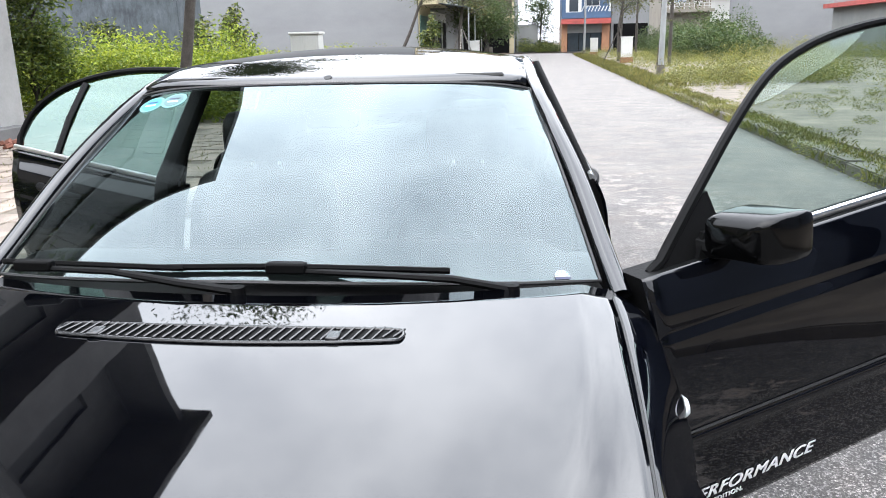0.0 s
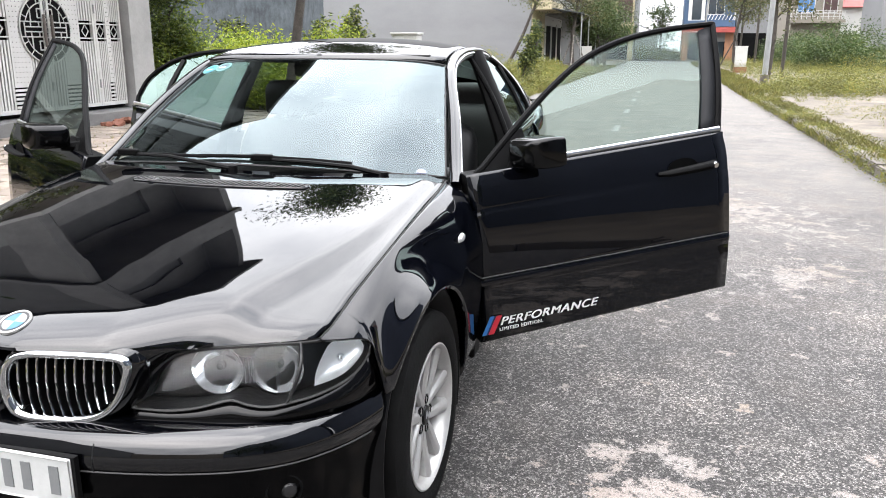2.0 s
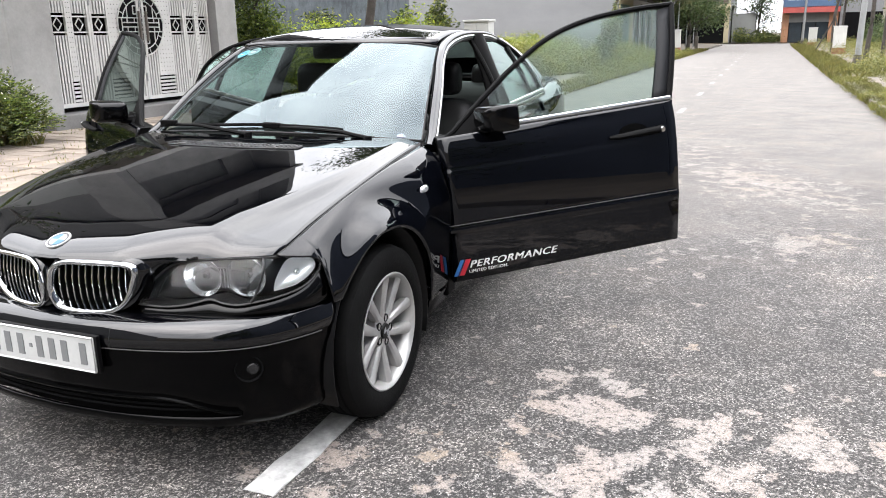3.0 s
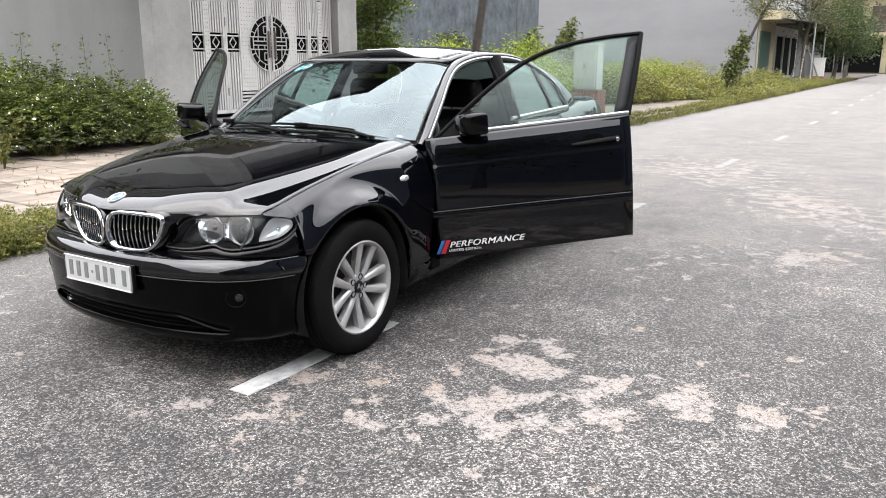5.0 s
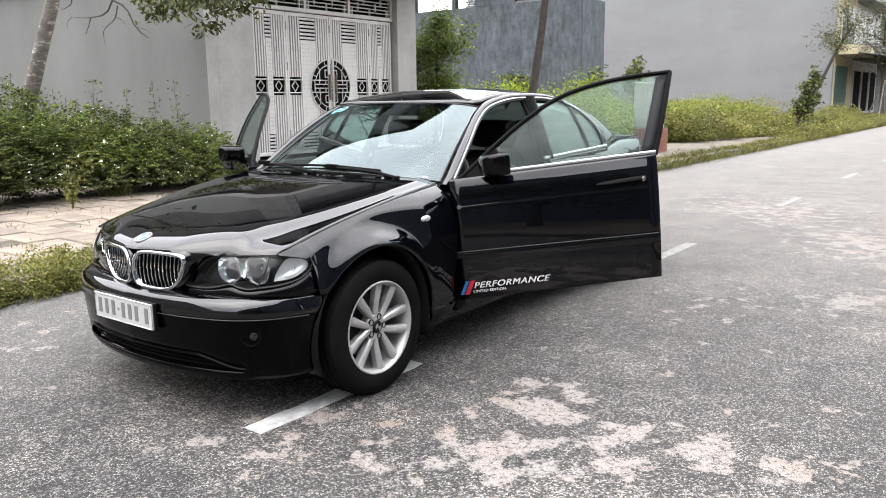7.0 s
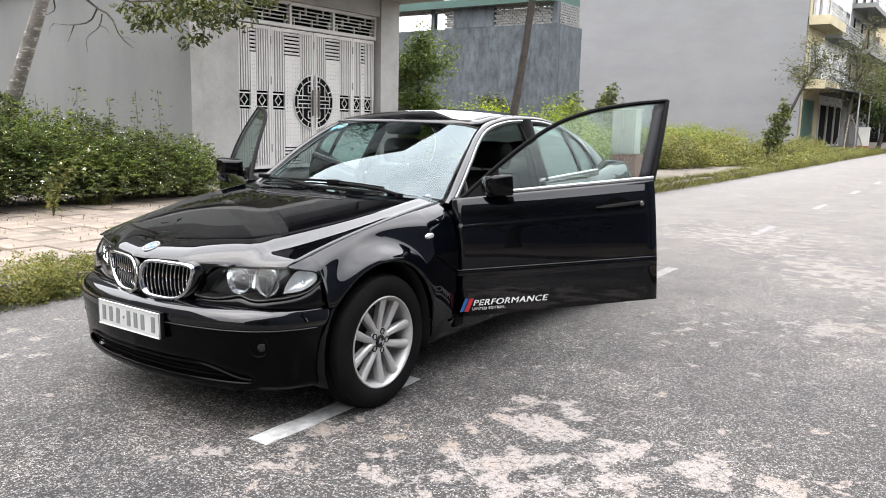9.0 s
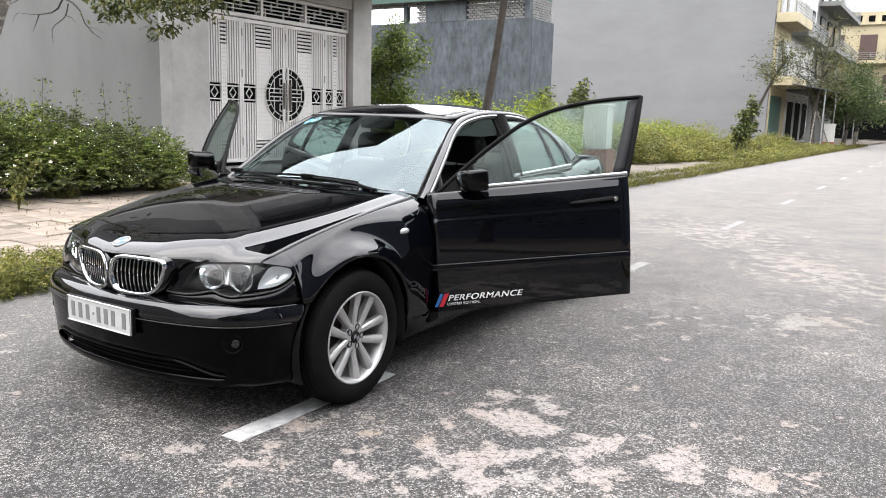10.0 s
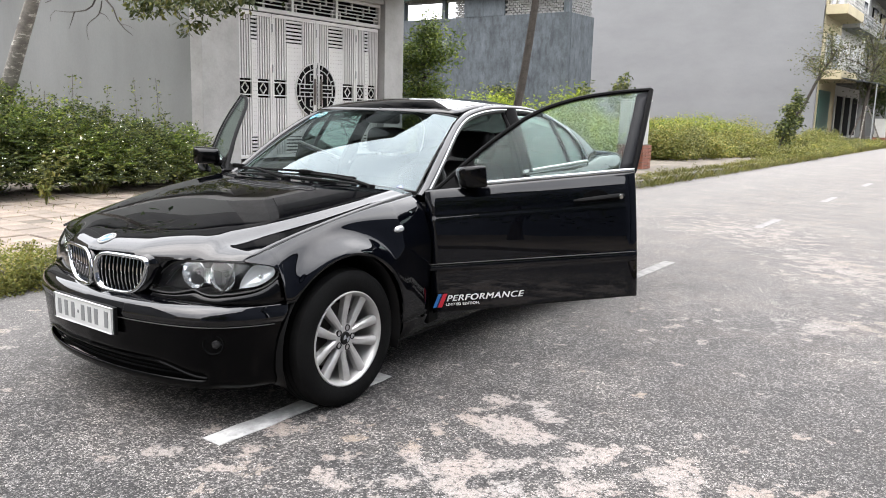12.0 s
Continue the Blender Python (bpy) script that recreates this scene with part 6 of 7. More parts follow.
# number plate with plain bars for its characters
PLY, PLX, PLZ = -0.772, -0.005, 0.442
plate = part("number_plate", box(PLX - 0.242, PLX + 0.242, PLY, PLY + 0.006, PLZ - 0.056, PLZ + 0.056), plate_white, car, "white number plate in a thin rim", bevel=0.004)
part("bracket", box(PLX - 0.25, PLX + 0.25, PLY + 0.006, PLY + 0.02, PLZ - 0.058, PLZ + 0.058), trim_black, plate)
part("rim", tube([(PLX + sx * 0.240, PLY - 0.001, PLZ + sz * 0.054) for sx, sz in ((-1, -1), (1, -1), (1, 1), (-1, 1))], 0.0028, 4, close=True), alloy, plate)
for k, x in enumerate((-0.195, -0.138, -0.08, -0.035, 0.005, 0.06, 0.115, 0.16, 0.195)):
    wdt = 0.0135 if k not in (3, 7) else 0.006
    hh = 0.034 if k != 3 else 0.006
    if k == 7:
        continue
    part("bar", box(PLX + x - wdt, PLX + x + wdt, PLY - 0.002, PLY, PLZ - hh, PLZ + hh), plate_ink, plate, smooth=0)

# ---- kidney grilles ----
KIDNEY = cr([(0.033, 0.622), (0.043, 0.664), (0.066, 0.692), (0.104, 0.702), (0.155, 0.703), (0.229, 0.702), (0.290, 0.699), (0.319, 0.692), (0.326, 0.676), (0.316, 0.638), (0.298, 0.598), (0.272, 0.566), (0.239, 0.547), (0.193, 0.538), (0.133, 0.538), (0.081, 0.544), (0.052, 0.557), (0.037, 0.588), (0.033, 0.622)], 61)[:-1]
KIDNEY[:, 0] = np.where(KIDNEY[:, 0] < 0.3, (KIDNEY[:, 0] - 0.022) / 0.9267, KIDNEY[:, 0])
KN = np.roll(KIDNEY, -1, 0) - np.roll(KIDNEY, 1, 0)
KN = np.stack([-KN[:, 1], KN[:, 0]], 1) / np.linalg.norm(KN, axis=1)[:, None]


def kidney_loop(sg, out, dy):
    """The kidney's outline moved outwards by out and back by dy."""
    q = KIDNEY + KN * out
    return [(sg * max(x, 0.0005), kidney_y(x) + dy, z) for x, z in q]


def kidney(sg):
    g = part("kidney_grille", prism(kidney_loop(sg, -0.004, 0.050), (0, 0.006, 0)), shade_trim_black, car, "chrome-rimmed kidney grille with upright slats")
    part("surround", sheet([kidney_loop(sg, o, d) for o, d in ((-0.003, 0.03), (-0.001, 0.009), (0.003, 0.005), (0.009, 0.008), (0.016, 0.018), (0.022, 0.034), (0.024, 0.06))], closed=True), paint, g, smooth=60, face_to=(0, -1, 0))
    part("rim", sheet([kidney_loop(sg, o, d) for o, d in ((0.005, 0.014), (0.004, 0.0), (0.001, -0.006), (-0.005, -0.008), (-0.010, -0.005), (-0.014, 0.004), (-0.018, 0.040))], closed=True), chrome, g, "polished chrome rim", smooth=60)
    for k in range(11):
        x = 0.049 + k * 0.0234
        zt = float(np.interp(x, (0.03, 0.055, 0.08, 0.28, 0.30), (0.660, 0.684, 0.690, 0.687, 0.680)))
        zb = float(np.interp(x, (0.03, 0.055, 0.08, 0.21, 0.25, 0.30), (0.585, 0.562, 0.553, 0.552, 0.572, 0.628)))
        yk = kidney_y(x)
        col = lambda z: 0.010 * ((z - 0.62) / 0.07) ** 2
        zz = np.linspace(zb, zt, 8)
        sl = part("slat", sheet([[(sg * (x - 0.003), yk + 0.036, z), (sg * (x - 0.003), yk + 0.008 + col(z), z), (sg * (x + 0.003), yk + 0.008 + col(z), z), (sg * (x + 0.003), yk + 0.036, z)] for z in zz]), trim_black, g, smooth=0)
        part("edge", tube([(sg * (x - 0.001), yk + 0.006 + col(z), z) for z in zz], 0.0024, 6), chrome, sl)
    return g


for sg in (1, -1):
    kidney(sg)

# round badge on the bonnet: plain quarters
mid_line = [Vector(r[len(HALF_COLS) - 1]) for r in nose[:14]]
bk = min(range(1, 12), key=lambda k: abs(mid_line[k].y + 0.642))
bc = mid_line[bk]
btan = (mid_line[bk + 1] - mid_line[bk - 1]).normalized()
bn = Vector((0, btan.z, -btan.y))
bn = bn if bn.z > 0 else -bn
bmx = Matrix.Translation(bc) @ bn.to_track_quat("Z", "Y").to_matrix().to_4x4()
badge = part("badge", lathe([(0.0, 0.002), (0.034, 0.002), (0.036, 0.004), (0.040, 0.0035), (0.041, -0.006)], 32, bmx), alloy, car, "round chrome badge with blue and white quarters")
part("ring", lathe([(0.0285, 0.0028), (0.0355, 0.0028), (0.0355, 0.001)], 32, bmx), lamp_dark, badge, "black badge ring")
for k in range(4):
    pts = [bmx @ Vector((0, 0, 0.0025))] + [bmx @ Vector((0.0285 * math.cos(a), 0.0285 * math.sin(a), 0.0025)) for a in np.linspace(k * math.pi / 2, (k + 1) * math.pi / 2, 9)]
    part("quarter", prism(pts, bn * 0.001), badge_blue if k % 2 else badge_white, badge)


# ---- headlamps ----
def headlamp(sg):
    lower = cr([(0.308, 0.566), (0.35, 0.563), (0.40, 0.563), (0.45, 0.569), (0.496, 0.580), (0.529, 0.587), (0.568, 0.577), (0.609, 0.572), (0.66, 0.579), (0.705, 0.586), (0.745, 0.599), (0.766, 0.618), (0.778, 0.645)], 49)
    upper = cr([(0.308, 0.568), (0.320, 0.610), (0.348, 0.646), (0.390, 0.679), (0.447, 0.691), (0.534, 0.699), (0.605, 0.702), (0.668, 0.702), (0.723, 0.699), (0.762, 0.688), (0.778, 0.664)], 49)
    lens_rows, back_rows = [], []
    for j in range(11):
        f = j / 10
        row, brow = [], []
        for k in range(49):
            x, z = lower[k] * (1 - f) + upper[k] * f
            bul = 0.012 * math.sin(f * math.pi)
            y = face_y(x, z) - 0.004 - bul
            row.append((sg * x, y, z))
            bx = x - 0.035 * max(0, (x - 0.62) / 0.16)
            brow.append((sg * bx, y + 0.075, z))
        lens_rows.append(row)
        back_rows.append(brow)
    hl = part("headlamp", sheet(back_rows), lamp_dark, car, "twin-bowl headlamp behind clear glass", solid=0.004)
    walls = bmesh.new()
    for e in (0, -1):
        sheet([lens_rows[e], back_rows[e]], walls)
    sheet([[r[0] for r in lens_rows], [r[0] for r in back_rows]], walls)
    sheet([[r[-1] for r in lens_rows], [r[-1] for r in back_rows]], walls)
    part("rim", walls, lamp_dark, hl)
    ln = part("lens", sheet(lens_rows), lamp_glass, hl, "clear curved lens", smooth=80, face_to=(sg * 0.3, -1, 0))
    ln.visible_shadow = False
    edge = [Vector(p) for p in lens_rows[0]] + [Vector(p) for p in reversed(lens_rows[-1])]
    part("seal", tube(edge, 0.004, 5, close=True), rubber_seal, hl)
    for cx, cz, r in ((0.474, 0.640, 0.060), (0.604, 0.643, 0.062)):
        cy = face_y(cx, cz) + 0.026
        ax = Vector((sg * 0.22, -1, 0.02)).normalized()
        mm = Matrix.Translation((sg * cx, cy, cz)) @ ax.to_track_quat("Z", "Y").to_matrix().to_4x4()
        bowl = part("bowl", lathe([(r * 1.02, 0.0), (r * 0.99, 0.001), (r * 0.93, -0.006), (r * 0.80, -0.022), (r * 0.55, -0.036), (0.012, -0.044)], 32, mm), lamp_white, hl, "chrome reflector bowl")
        part("bulb_shield", lathe([(0.0, -0.014), (0.008, -0.016), (0.010, -0.022), (0.010, -0.042)], 14, mm), lamp_dark, bowl)
    for k in range(3):
        x = 0.547 + k * 0.009
        part("rib", box(sg * x - 0.0015, sg * x + 0.0015, face_y(x, 0.63) + 0.008, face_y(x, 0.63) + 0.014, 0.615, 0.675), reflector, hl, smooth=0)
    # divider and indicator
    dv = [(sg * x, face_y(x, z) - 0.006 - 0.012 * math.sin(f * math.pi), z) for f in np.linspace(0, 1, 9) for x, z in [(0.645 + 0.075 * f - 0.062 * f * f, 0.580 + 0.122 * f)]]
    part("divider", tube(dv, 0.0045, 6), lamp_dark, hl)
    rim_pts = cr([(0.692, 0.602), (0.735, 0.611), (0.757, 0.630), (0.768, 0.655), (0.760, 0.680), (0.735, 0.690), (0.712, 0.690), (0.698, 0.660), (0.691, 0.625), (0.692, 0.602)], 33)[:-1]
    mid_x, mid_z = 0.728, 0.650
    dish = []
    for sc, dp in ((1.0, 0.004), (0.96, 0.008), (0.80, 0.017), (0.55, 0.026), (0.2, 0.031), (0.02, 0.032)):
        ring_ = []
        for k, (x, z) in enumerate(rim_pts):
            px, pz = mid_x + (x - mid_x) * sc, mid_z + (z - mid_z) * sc
            ring_.append((sg * (px - 0.35 * dp), face_y(px, pz) + dp + (0.0012 if k % 2 else 0.0) * (sc > 0.3), pz))
        dish.append(ring_)
    indicator = part("indicator", sheet(dish, closed=True), indicator_m, hl, "clear indicator lamp", smooth=70, face_to=(sg * 0.3, -1, 0))
    part("bulb", lathe([(0.0, 0.016), (0.007, 0.013), (0.010, 0.004), (0.009, 0.0)], 14, Matrix.Translation((sg * 0.720, face_y(0.728, 0.65) + 0.030, 0.645)) @ Vector((sg * 0.3, -1, 0)).to_track_quat("Z", "Y").to_matrix().to_4x4()), lamp_white, indicator)
    return hl


for sg in (1, -1):
    headlamp(sg)
    low = [np.array(p) for p in cr([(0.308, 0.562), (0.35, 0.559), (0.40, 0.559), (0.45, 0.565), (0.496, 0.576), (0.529, 0.583), (0.568, 0.573), (0.609, 0.568), (0.66, 0.575), (0.705, 0.582), (0.745, 0.595), (0.766, 0.614), (0.780, 0.645)], 33)]
    s0, s1 = float(np.interp(0.30, BPLAN[:, 0], BARC)), bumper_end(0.522)
    top_row, mid_row, bot_row = [], [], []
    for k, (x, z) in enumerate(low):
        f = k / 32
        a = Vector((sg * x, face_y(x, z) - 0.003, z - 0.001))
        s_ = s0 + (s1 - s0) * f**0.9
        fade = max(0.08, min(1.0, (0.86 - s_) / 0.16))
        b0 = bumper_point(s_, 0.522, -0.006)
        w = min(1.0, max(0.0, (x - 0.62) / 0.16))
        w = w * w * (3 - 2 * w)
        zf = 0.565 + 0.02 * w
        b = Vector((sg * x, face_y(x, zf) - 0.016, 0.5445)).lerp(Vector((sg * b0.x, b0.y, 0.527)), w)
        top_row.append(a)
        bot_row.append(b)
        mid_row.append(a.lerp(b, 0.5) + Vector((0, 0.004 * (1 - f), 0)))
    part("lamp_sill", sheet([top_row, mid_row, bot_row]), mirror_black, bumper, solid=0.004, smooth=60, face_to=(sg * 0.3, -0.8, 0.6))

# ---- windscreen, cowl, wipers ----
def wind_point(u, v):
    """u -1..1 across, v 0..1 up the windscreen."""
    b = Vector((0.700 * u, 0.475 + 0.165 * abs(u) ** 2.3, 0.952 - 0.038 * u * u))
    t = Vector((0.562 * u, 1.150 + 0.065 * u * u, 1.314 - 0.012 * u * u - 0.016 * u**8))
    p = b.lerp(t, v)
    p += Vector((0, -0.5, 0.85)) * 0.022 * math.sin(v * math.pi) * (1 - 0.35 * u * u)
    return p


US = np.linspace(-1, 1, 37)
ws = part("windscreen", sheet([[wind_point(u, v) for u in US] for v in np.linspace(0, 1, 21)]), wind_glass, car, "sloping tinted windscreen mirroring the sky", smooth=80, face_to=(0, -0.5, 0.86))
ws.visible_shadow = False
border = [wind_point(u, 0) for u in US] + [wind_point(1, v) for v in np.linspace(0, 1, 15)[1:]] + [wind_point(u, 1) for u in reversed(US[:-1])] + [wind_point(-1, v) for v in np.linspace(1, 0, 15)[1:-1]]
part("seal", tube(border, 0.0045, 6, close=True), rubber_seal, ws)
part("cowl", sheet([[(u * 0.735, bonnet_rear(u * 0.72) - 0.03, hood_z(u * 0.70, 0.45) - 0.022 - 0.012 * u * u) for u in US], [wind_point(u, 0.0) + Vector((0, 0.03, -0.012)) for u in US]]), matt_black, car, "black cowl panel below the windscreen", solid=0.01)


def on_glass(s, t, off=0.006):
    p = wind_point(s, t)
    return p + Vector((0, -0.5, 0.86)) * off


for base_x, tip_x in ((-0.045, -0.500), (0.505, 0.055)):
    wp = part("wiper", tube([(base_x, bonnet_rear(base_x) + 0.012, hood_z(base_x, 0.44) + 0.004), (base_x + (tip_x - base_x) * 0.25, 0.44 + 0.05 * (abs(base_x) > 0.3), 0.960), (base_x + (tip_x - base_x) * 0.6, 0.475, 0.972), (tip_x, 0.497, 0.972)], [0.014, 0.012, 0.010, 0.008], 8, flat=0.7), matt_black, car, "black windscreen wiper")
    part("pivot_cap", lathe([(0.0, 0.02), (0.016, 0.018), (0.018, 0.0)], 14, Matrix.Translation((base_x + 0.006, bonnet_rear(base_x) + 0.014, hood_z(base_x, 0.44) - 0.006))), matt_black, wp)
    part("joint", box(tip_x - 0.045, tip_x + 0.04, 0.482, 0.508, 0.966, 0.990), matt_black, wp, bevel=0.005)
    x0, x1 = tip_x - 0.26 * (1 if tip_x > -0.3 else 0.7), tip_x + 0.33
    bl_pts = [(x, *tuple(on_glass(max(-0.985, min(0.985, x / 0.70)), 0.030 + 0.012 * math.cos((x - tip_x) * 4), 0.012))[1:]) for x in np.linspace(x0, x1, 12)]
    part("blade", tube(bl_pts, 0.0055, 6, flat=1.3), matt_black, wp)

# stickers on the glass
for u, v, mt in ((-0.86, 0.89, sticker_blue), (-0.745, 0.905, sticker_grey)):
    c = wind_point(u, v)
    du = (wind_point(u + 0.05, v) - wind_point(u - 0.05, v)).normalized()
    dv_ = (wind_point(u, v + 0.04) - wind_point(u, v - 0.04)).normalized()
    nn = du.cross(dv_).normalized()
    st = part("windscreen_sticker", prism([c + nn * 0.002 + du * 0.038 * math.cos(a) + dv_ * 0.038 * math.sin(a) for a in np.linspace(0, math.tau, 25)[:-1]], nn * 0.0006), sticker_teal, ws, "round inspection sticker with unreadable print")
    part("disc", prism([c + nn * 0.0032 + du * 0.030 * math.cos(a) + dv_ * 0.030 * math.sin(a) for a in np.linspace(0, math.tau, 25)[:-1]], nn * 0.0006), mt, st)
    for k in range(2):
        q = c + nn * 0.0045 + dv_ * (0.008 - 0.016 * k)
        part("bar", prism([q + du * a * 0.017 + dv_ * b * 0.003 for a, b in ((-1, -1), (1, -1), (1, 1), (-1, 1))], nn * 0.0004), decal_white if k else decal_navy, st, smooth=0)
c = wind_point(0.885, 0.018)
du = (wind_point(0.93, 0.035) - wind_point(0.84, 0.035)).normalized()
dv_ = (wind_point(0.885, 0.08) - wind_point(0.885, 0.0)).normalized()
nn = du.cross(dv_).normalized()
sunst = part("windscreen_sticker", prism([c + nn * 0.002 + du * 0.018 * math.cos(a) + dv_ * 0.018 * math.sin(a) for a in np.linspace(0, math.pi, 15)], nn * 0.0006), plate_white, ws, "small white half-round sticker with blue rays")
for k in range(7):
    a = (k + 0.5) / 7 * math.pi
    part("ray", prism([c + nn * 0.0032 + du * r * math.cos(a + b) + dv_ * r * math.sin(a + b) for r, b in ((0.008, -0.08), (0.017, -0.09), (0.017, 0.09), (0.008, 0.08))], nn * 0.0005), decal_blue, sunst, smooth=0)
part("bar", prism([c + nn * 0.003 + du * a * 0.018 + dv_ * b for a, b in ((-1, -0.008), (1, -0.008), (1, -0.002), (-1, -0.002))], nn * 0.0005), decal_navy, sunst, smooth=0)

# ---- roof, pillars, rear ----
ROOF_Z = Curve((1.150, 1.314), (1.25, 1.345), (1.4, 1.378), (1.6, 1.400), (1.85, 1.407), (2.1, 1.394), (2.35, 1.360), (2.46, 1.338))
ROOF_W = Curve((1.150, 0.555), (1.4, 0.548), (1.7, 0.545), (2.0, 0.540), (2.3, 0.525), (2.46, 0.510))
rr_rows = []
for i in range(22):
    f = i / 21
    row = []
    for u in np.linspace(-1, 1, 29):
        y = 1.150 + 0.065 * u * u * (1 - f) ** 2 + (2.46 - 1.150) * f - 0.06 * u * u * f**3
        x = ROOF_W(y) * u
        row.append((x, y, ROOF_Z(y) - (0.012 + 0.034 * min(1.0, 2.2 * f)) * abs(u) ** 2.2 - 0.014 * (1 - f) ** 4 * u**8))
    rr_rows.append(row)
roof = part("roof", sheet(rr_rows), paint, car, solid=0.02, smooth=60, face_to=(0, 0, 1))
part("headlining", sheet([[(p[0] * 0.97, p[1], p[2] - 0.035) for p in r] for r in rr_rows[1:-1]]), headliner, roof, solid=0.005)
# rear window
def rear_point(u, v):
    t = Vector((0.515 * u, 2.46 - 0.06 * u * u, 1.338 - 0.046 * u * u))
    b = Vector((0.645 * u, 3.10 - 0.09 * u * u, 1.070 - 0.02 * u * u))
    return t.lerp(b, v) + Vector((0, 0.4, 0.8)) * 0.02 * math.sin(v * math.pi)


rg = part("rear_window", sheet([[rear_point(u, v) for u in np.linspace(-1, 1, 21)] for v in np.linspace(0, 1, 11)]), side_glass, car, "sloping rear window", smooth=80, face_to=(0, 0.5, 0.8))
rg.visible_shadow = False
trunk = []
for i in range(12):
    f = i / 11
    row = []
    for u in np.linspace(-1, 1, 21):
        y = 3.10 + 0.51 * f - 0.09 * u * u * (1 - f) - 0.12 * abs(u) ** 3 * f
        w = 0.645 + 0.055 * math.sin(f * math.pi * 0.5) - 0.06 * f
        row.append((w * u, y, 1.070 - 0.03 * f * f - 0.022 * u * u))
    trunk.append(row)
last = trunk[-1]
trunk.append([(x, y + 0.03, z - 0.03) for x, y, z in last])
trunk.append([(x, y + 0.05, z - 0.28) for x, y, z in last])
part("boot_lid", sheet(trunk), paint, car, solid=0.012, smooth=50)


def rail_path(sg):
    """The outer edge of the cabin from the wing up the pillar, along the roof and down to the boot."""
    return [Vector((sg * x, y, z)) for x, y, z in cr([(0.742, 0.61, 0.892), (0.722, 0.70, 0.945), (0.665, 0.92, 1.105), (0.603, 1.12, 1.232), (0.574, 1.26, 1.292), (0.560, 1.5, 1.336), (0.556, 1.8, 1.348), (0.550, 2.1, 1.336), (0.545, 2.35, 1.293), (0.590, 2.60, 1.195), (0.665, 2.85, 1.075), (0.70, 3.05, 1.045)], 60)]


for sg in (1, -1):
    pth = rail_path(sg)
    pil = part("roof_pillar", tube(pth[:46], 0.0225, 12, flat=0.75), paint, car, "black windscreen pillar and roof rail", smooth=60)
    trim_pts = [p + Vector((sg * 0.020, 0.010, -0.010)) for p in pth[1:46]]
    part("pillar_moulding", tube(trim_pts, 0.0045, 6), chrome_trim, pil, "bright moulding along the pillar")
    part("door_seal", tube([p + Vector((sg * 0.008, 0.026, -0.022)) for p in pth[1:46]], 0.012, 6), rubber_seal, pil)
    # rear quarter panel with wheel arch
    q_rows = []
    for y in list(np.linspace(2.36, 3.1, 30)) + list(np.linspace(3.12, 3.66, 14)):
        d = ARCH_R**2 - (y - 2.725) ** 2
        zl = max(HUBZ + math.sqrt(d) if d > 0 else 0.0, 0.22)
        top = float(np.interp(y, (2.36, 2.6, 2.95, 3.3, 3.66), (0.97, 0.985, 1.025, 1.03, 0.99)))
        tx = float(np.interp(y, (2.36, 2.6, 2.95, 3.3, 3.66), (0.755, 0.738, 0.70, 0.68, 0.55)))
        row = []
        for i in range(9):
            th = i / 8 * math.pi / 2
            z = 0.80 + (top - 0.80) * math.cos(th) ** 0.8 if i < 8 else 0.80
            row.append((sg * (tx + (side_x(y, 0.80) - tx) * math.sin(th) ** 0.9), y, z))
        zt = max(0.80, zl + 0.001)
        for i in range(1, 8):
            z = 0.80 + (min(zl, 0.79) - 0.80) * i / 7
            r = math.hypot(y - 2.725, z - HUBZ)
            row.append((sg * (side_x(y, z) + 0.012 * math.exp(-(((r - ARCH_R) / 0.03) ** 2))), y, z))
        q_rows.append(row)
    part("rear_quarter", sheet(q_rows), damped_side_paint, car, solid=0.008, smooth=50, face_to=(sg, 0, 0.3))
    # cabin corner behind the rear side window
    edge = cr([(2.30, 1.315), (2.40, 1.275), (2.53, 1.205), (2.60, 1.13), (2.63, 1.05), (2.64, 0.985)], 13)
    cp = []
    for i in range(13):
        f = i / 12
        inner_e = Vector(rear_point(sg, f)) if i else Vector((sg * 0.50, 2.35, 1.315))
        y_e, z_e = edge[i]
        outer_e = Vector((sg * (glass_x(y_e, z_e) + 0.006), y_e, z_e))
        row = []
        for g in np.linspace(0, 1, 9):
            bulge = 0.035 * (0.35 + 0.65 * f) * math.sin(g * math.pi)
            row.append(inner_e.lerp(outer_e, g) + Vector((sg * 0.62, 0.35, 0.70)) * bulge)
        cp.append(row)
    part("rear_pillar", sheet(cp), paint, car, solid=0.012, smooth=70, face_to=(sg, 0.3, 0.6))
    part("window_moulding", tube([(sg * (glass_x(y, z) + 0.012), y - 0.006, z) for y, z in edge], 0.0045, 6), chrome_trim, car, "bright moulding round the rear side window")
    # sill
    sill = []
    for y in np.linspace(0.41, 2.40, 20):
        sill.append([(sg * (side_x(y, z) - o), y, z) for z, o in ((0.19, 0.06), (0.205, 0.01), (0.25, 0.0), (0.30, 0.004), (0.335, 0.03), (0.345, 0.12))])
    part("sill", sheet(sill), damped_side_paint, car, solid=0.01, smooth=50)
    part("hinge_pillar", box(sg * 0.77 - 0.05, sg * 0.77 + 0.05, 0.60, 0.70, 0.25, 0.86), matt_black, car, bevel=0.01)
    # centre pillar
    part("centre_pillar", tube([(sg * 0.80, 1.66, 0.33), (sg * 0.79, 1.68, 0.70), (sg * 0.745, 1.70, 0.95), (sg * 0.66, 1.74, 1.15), (sg * 0.575, 1.78, 1.335)], [0.09, 0.085, 0.072, 0.058, 0.05], 10, flat=0.6), matt_black, car)
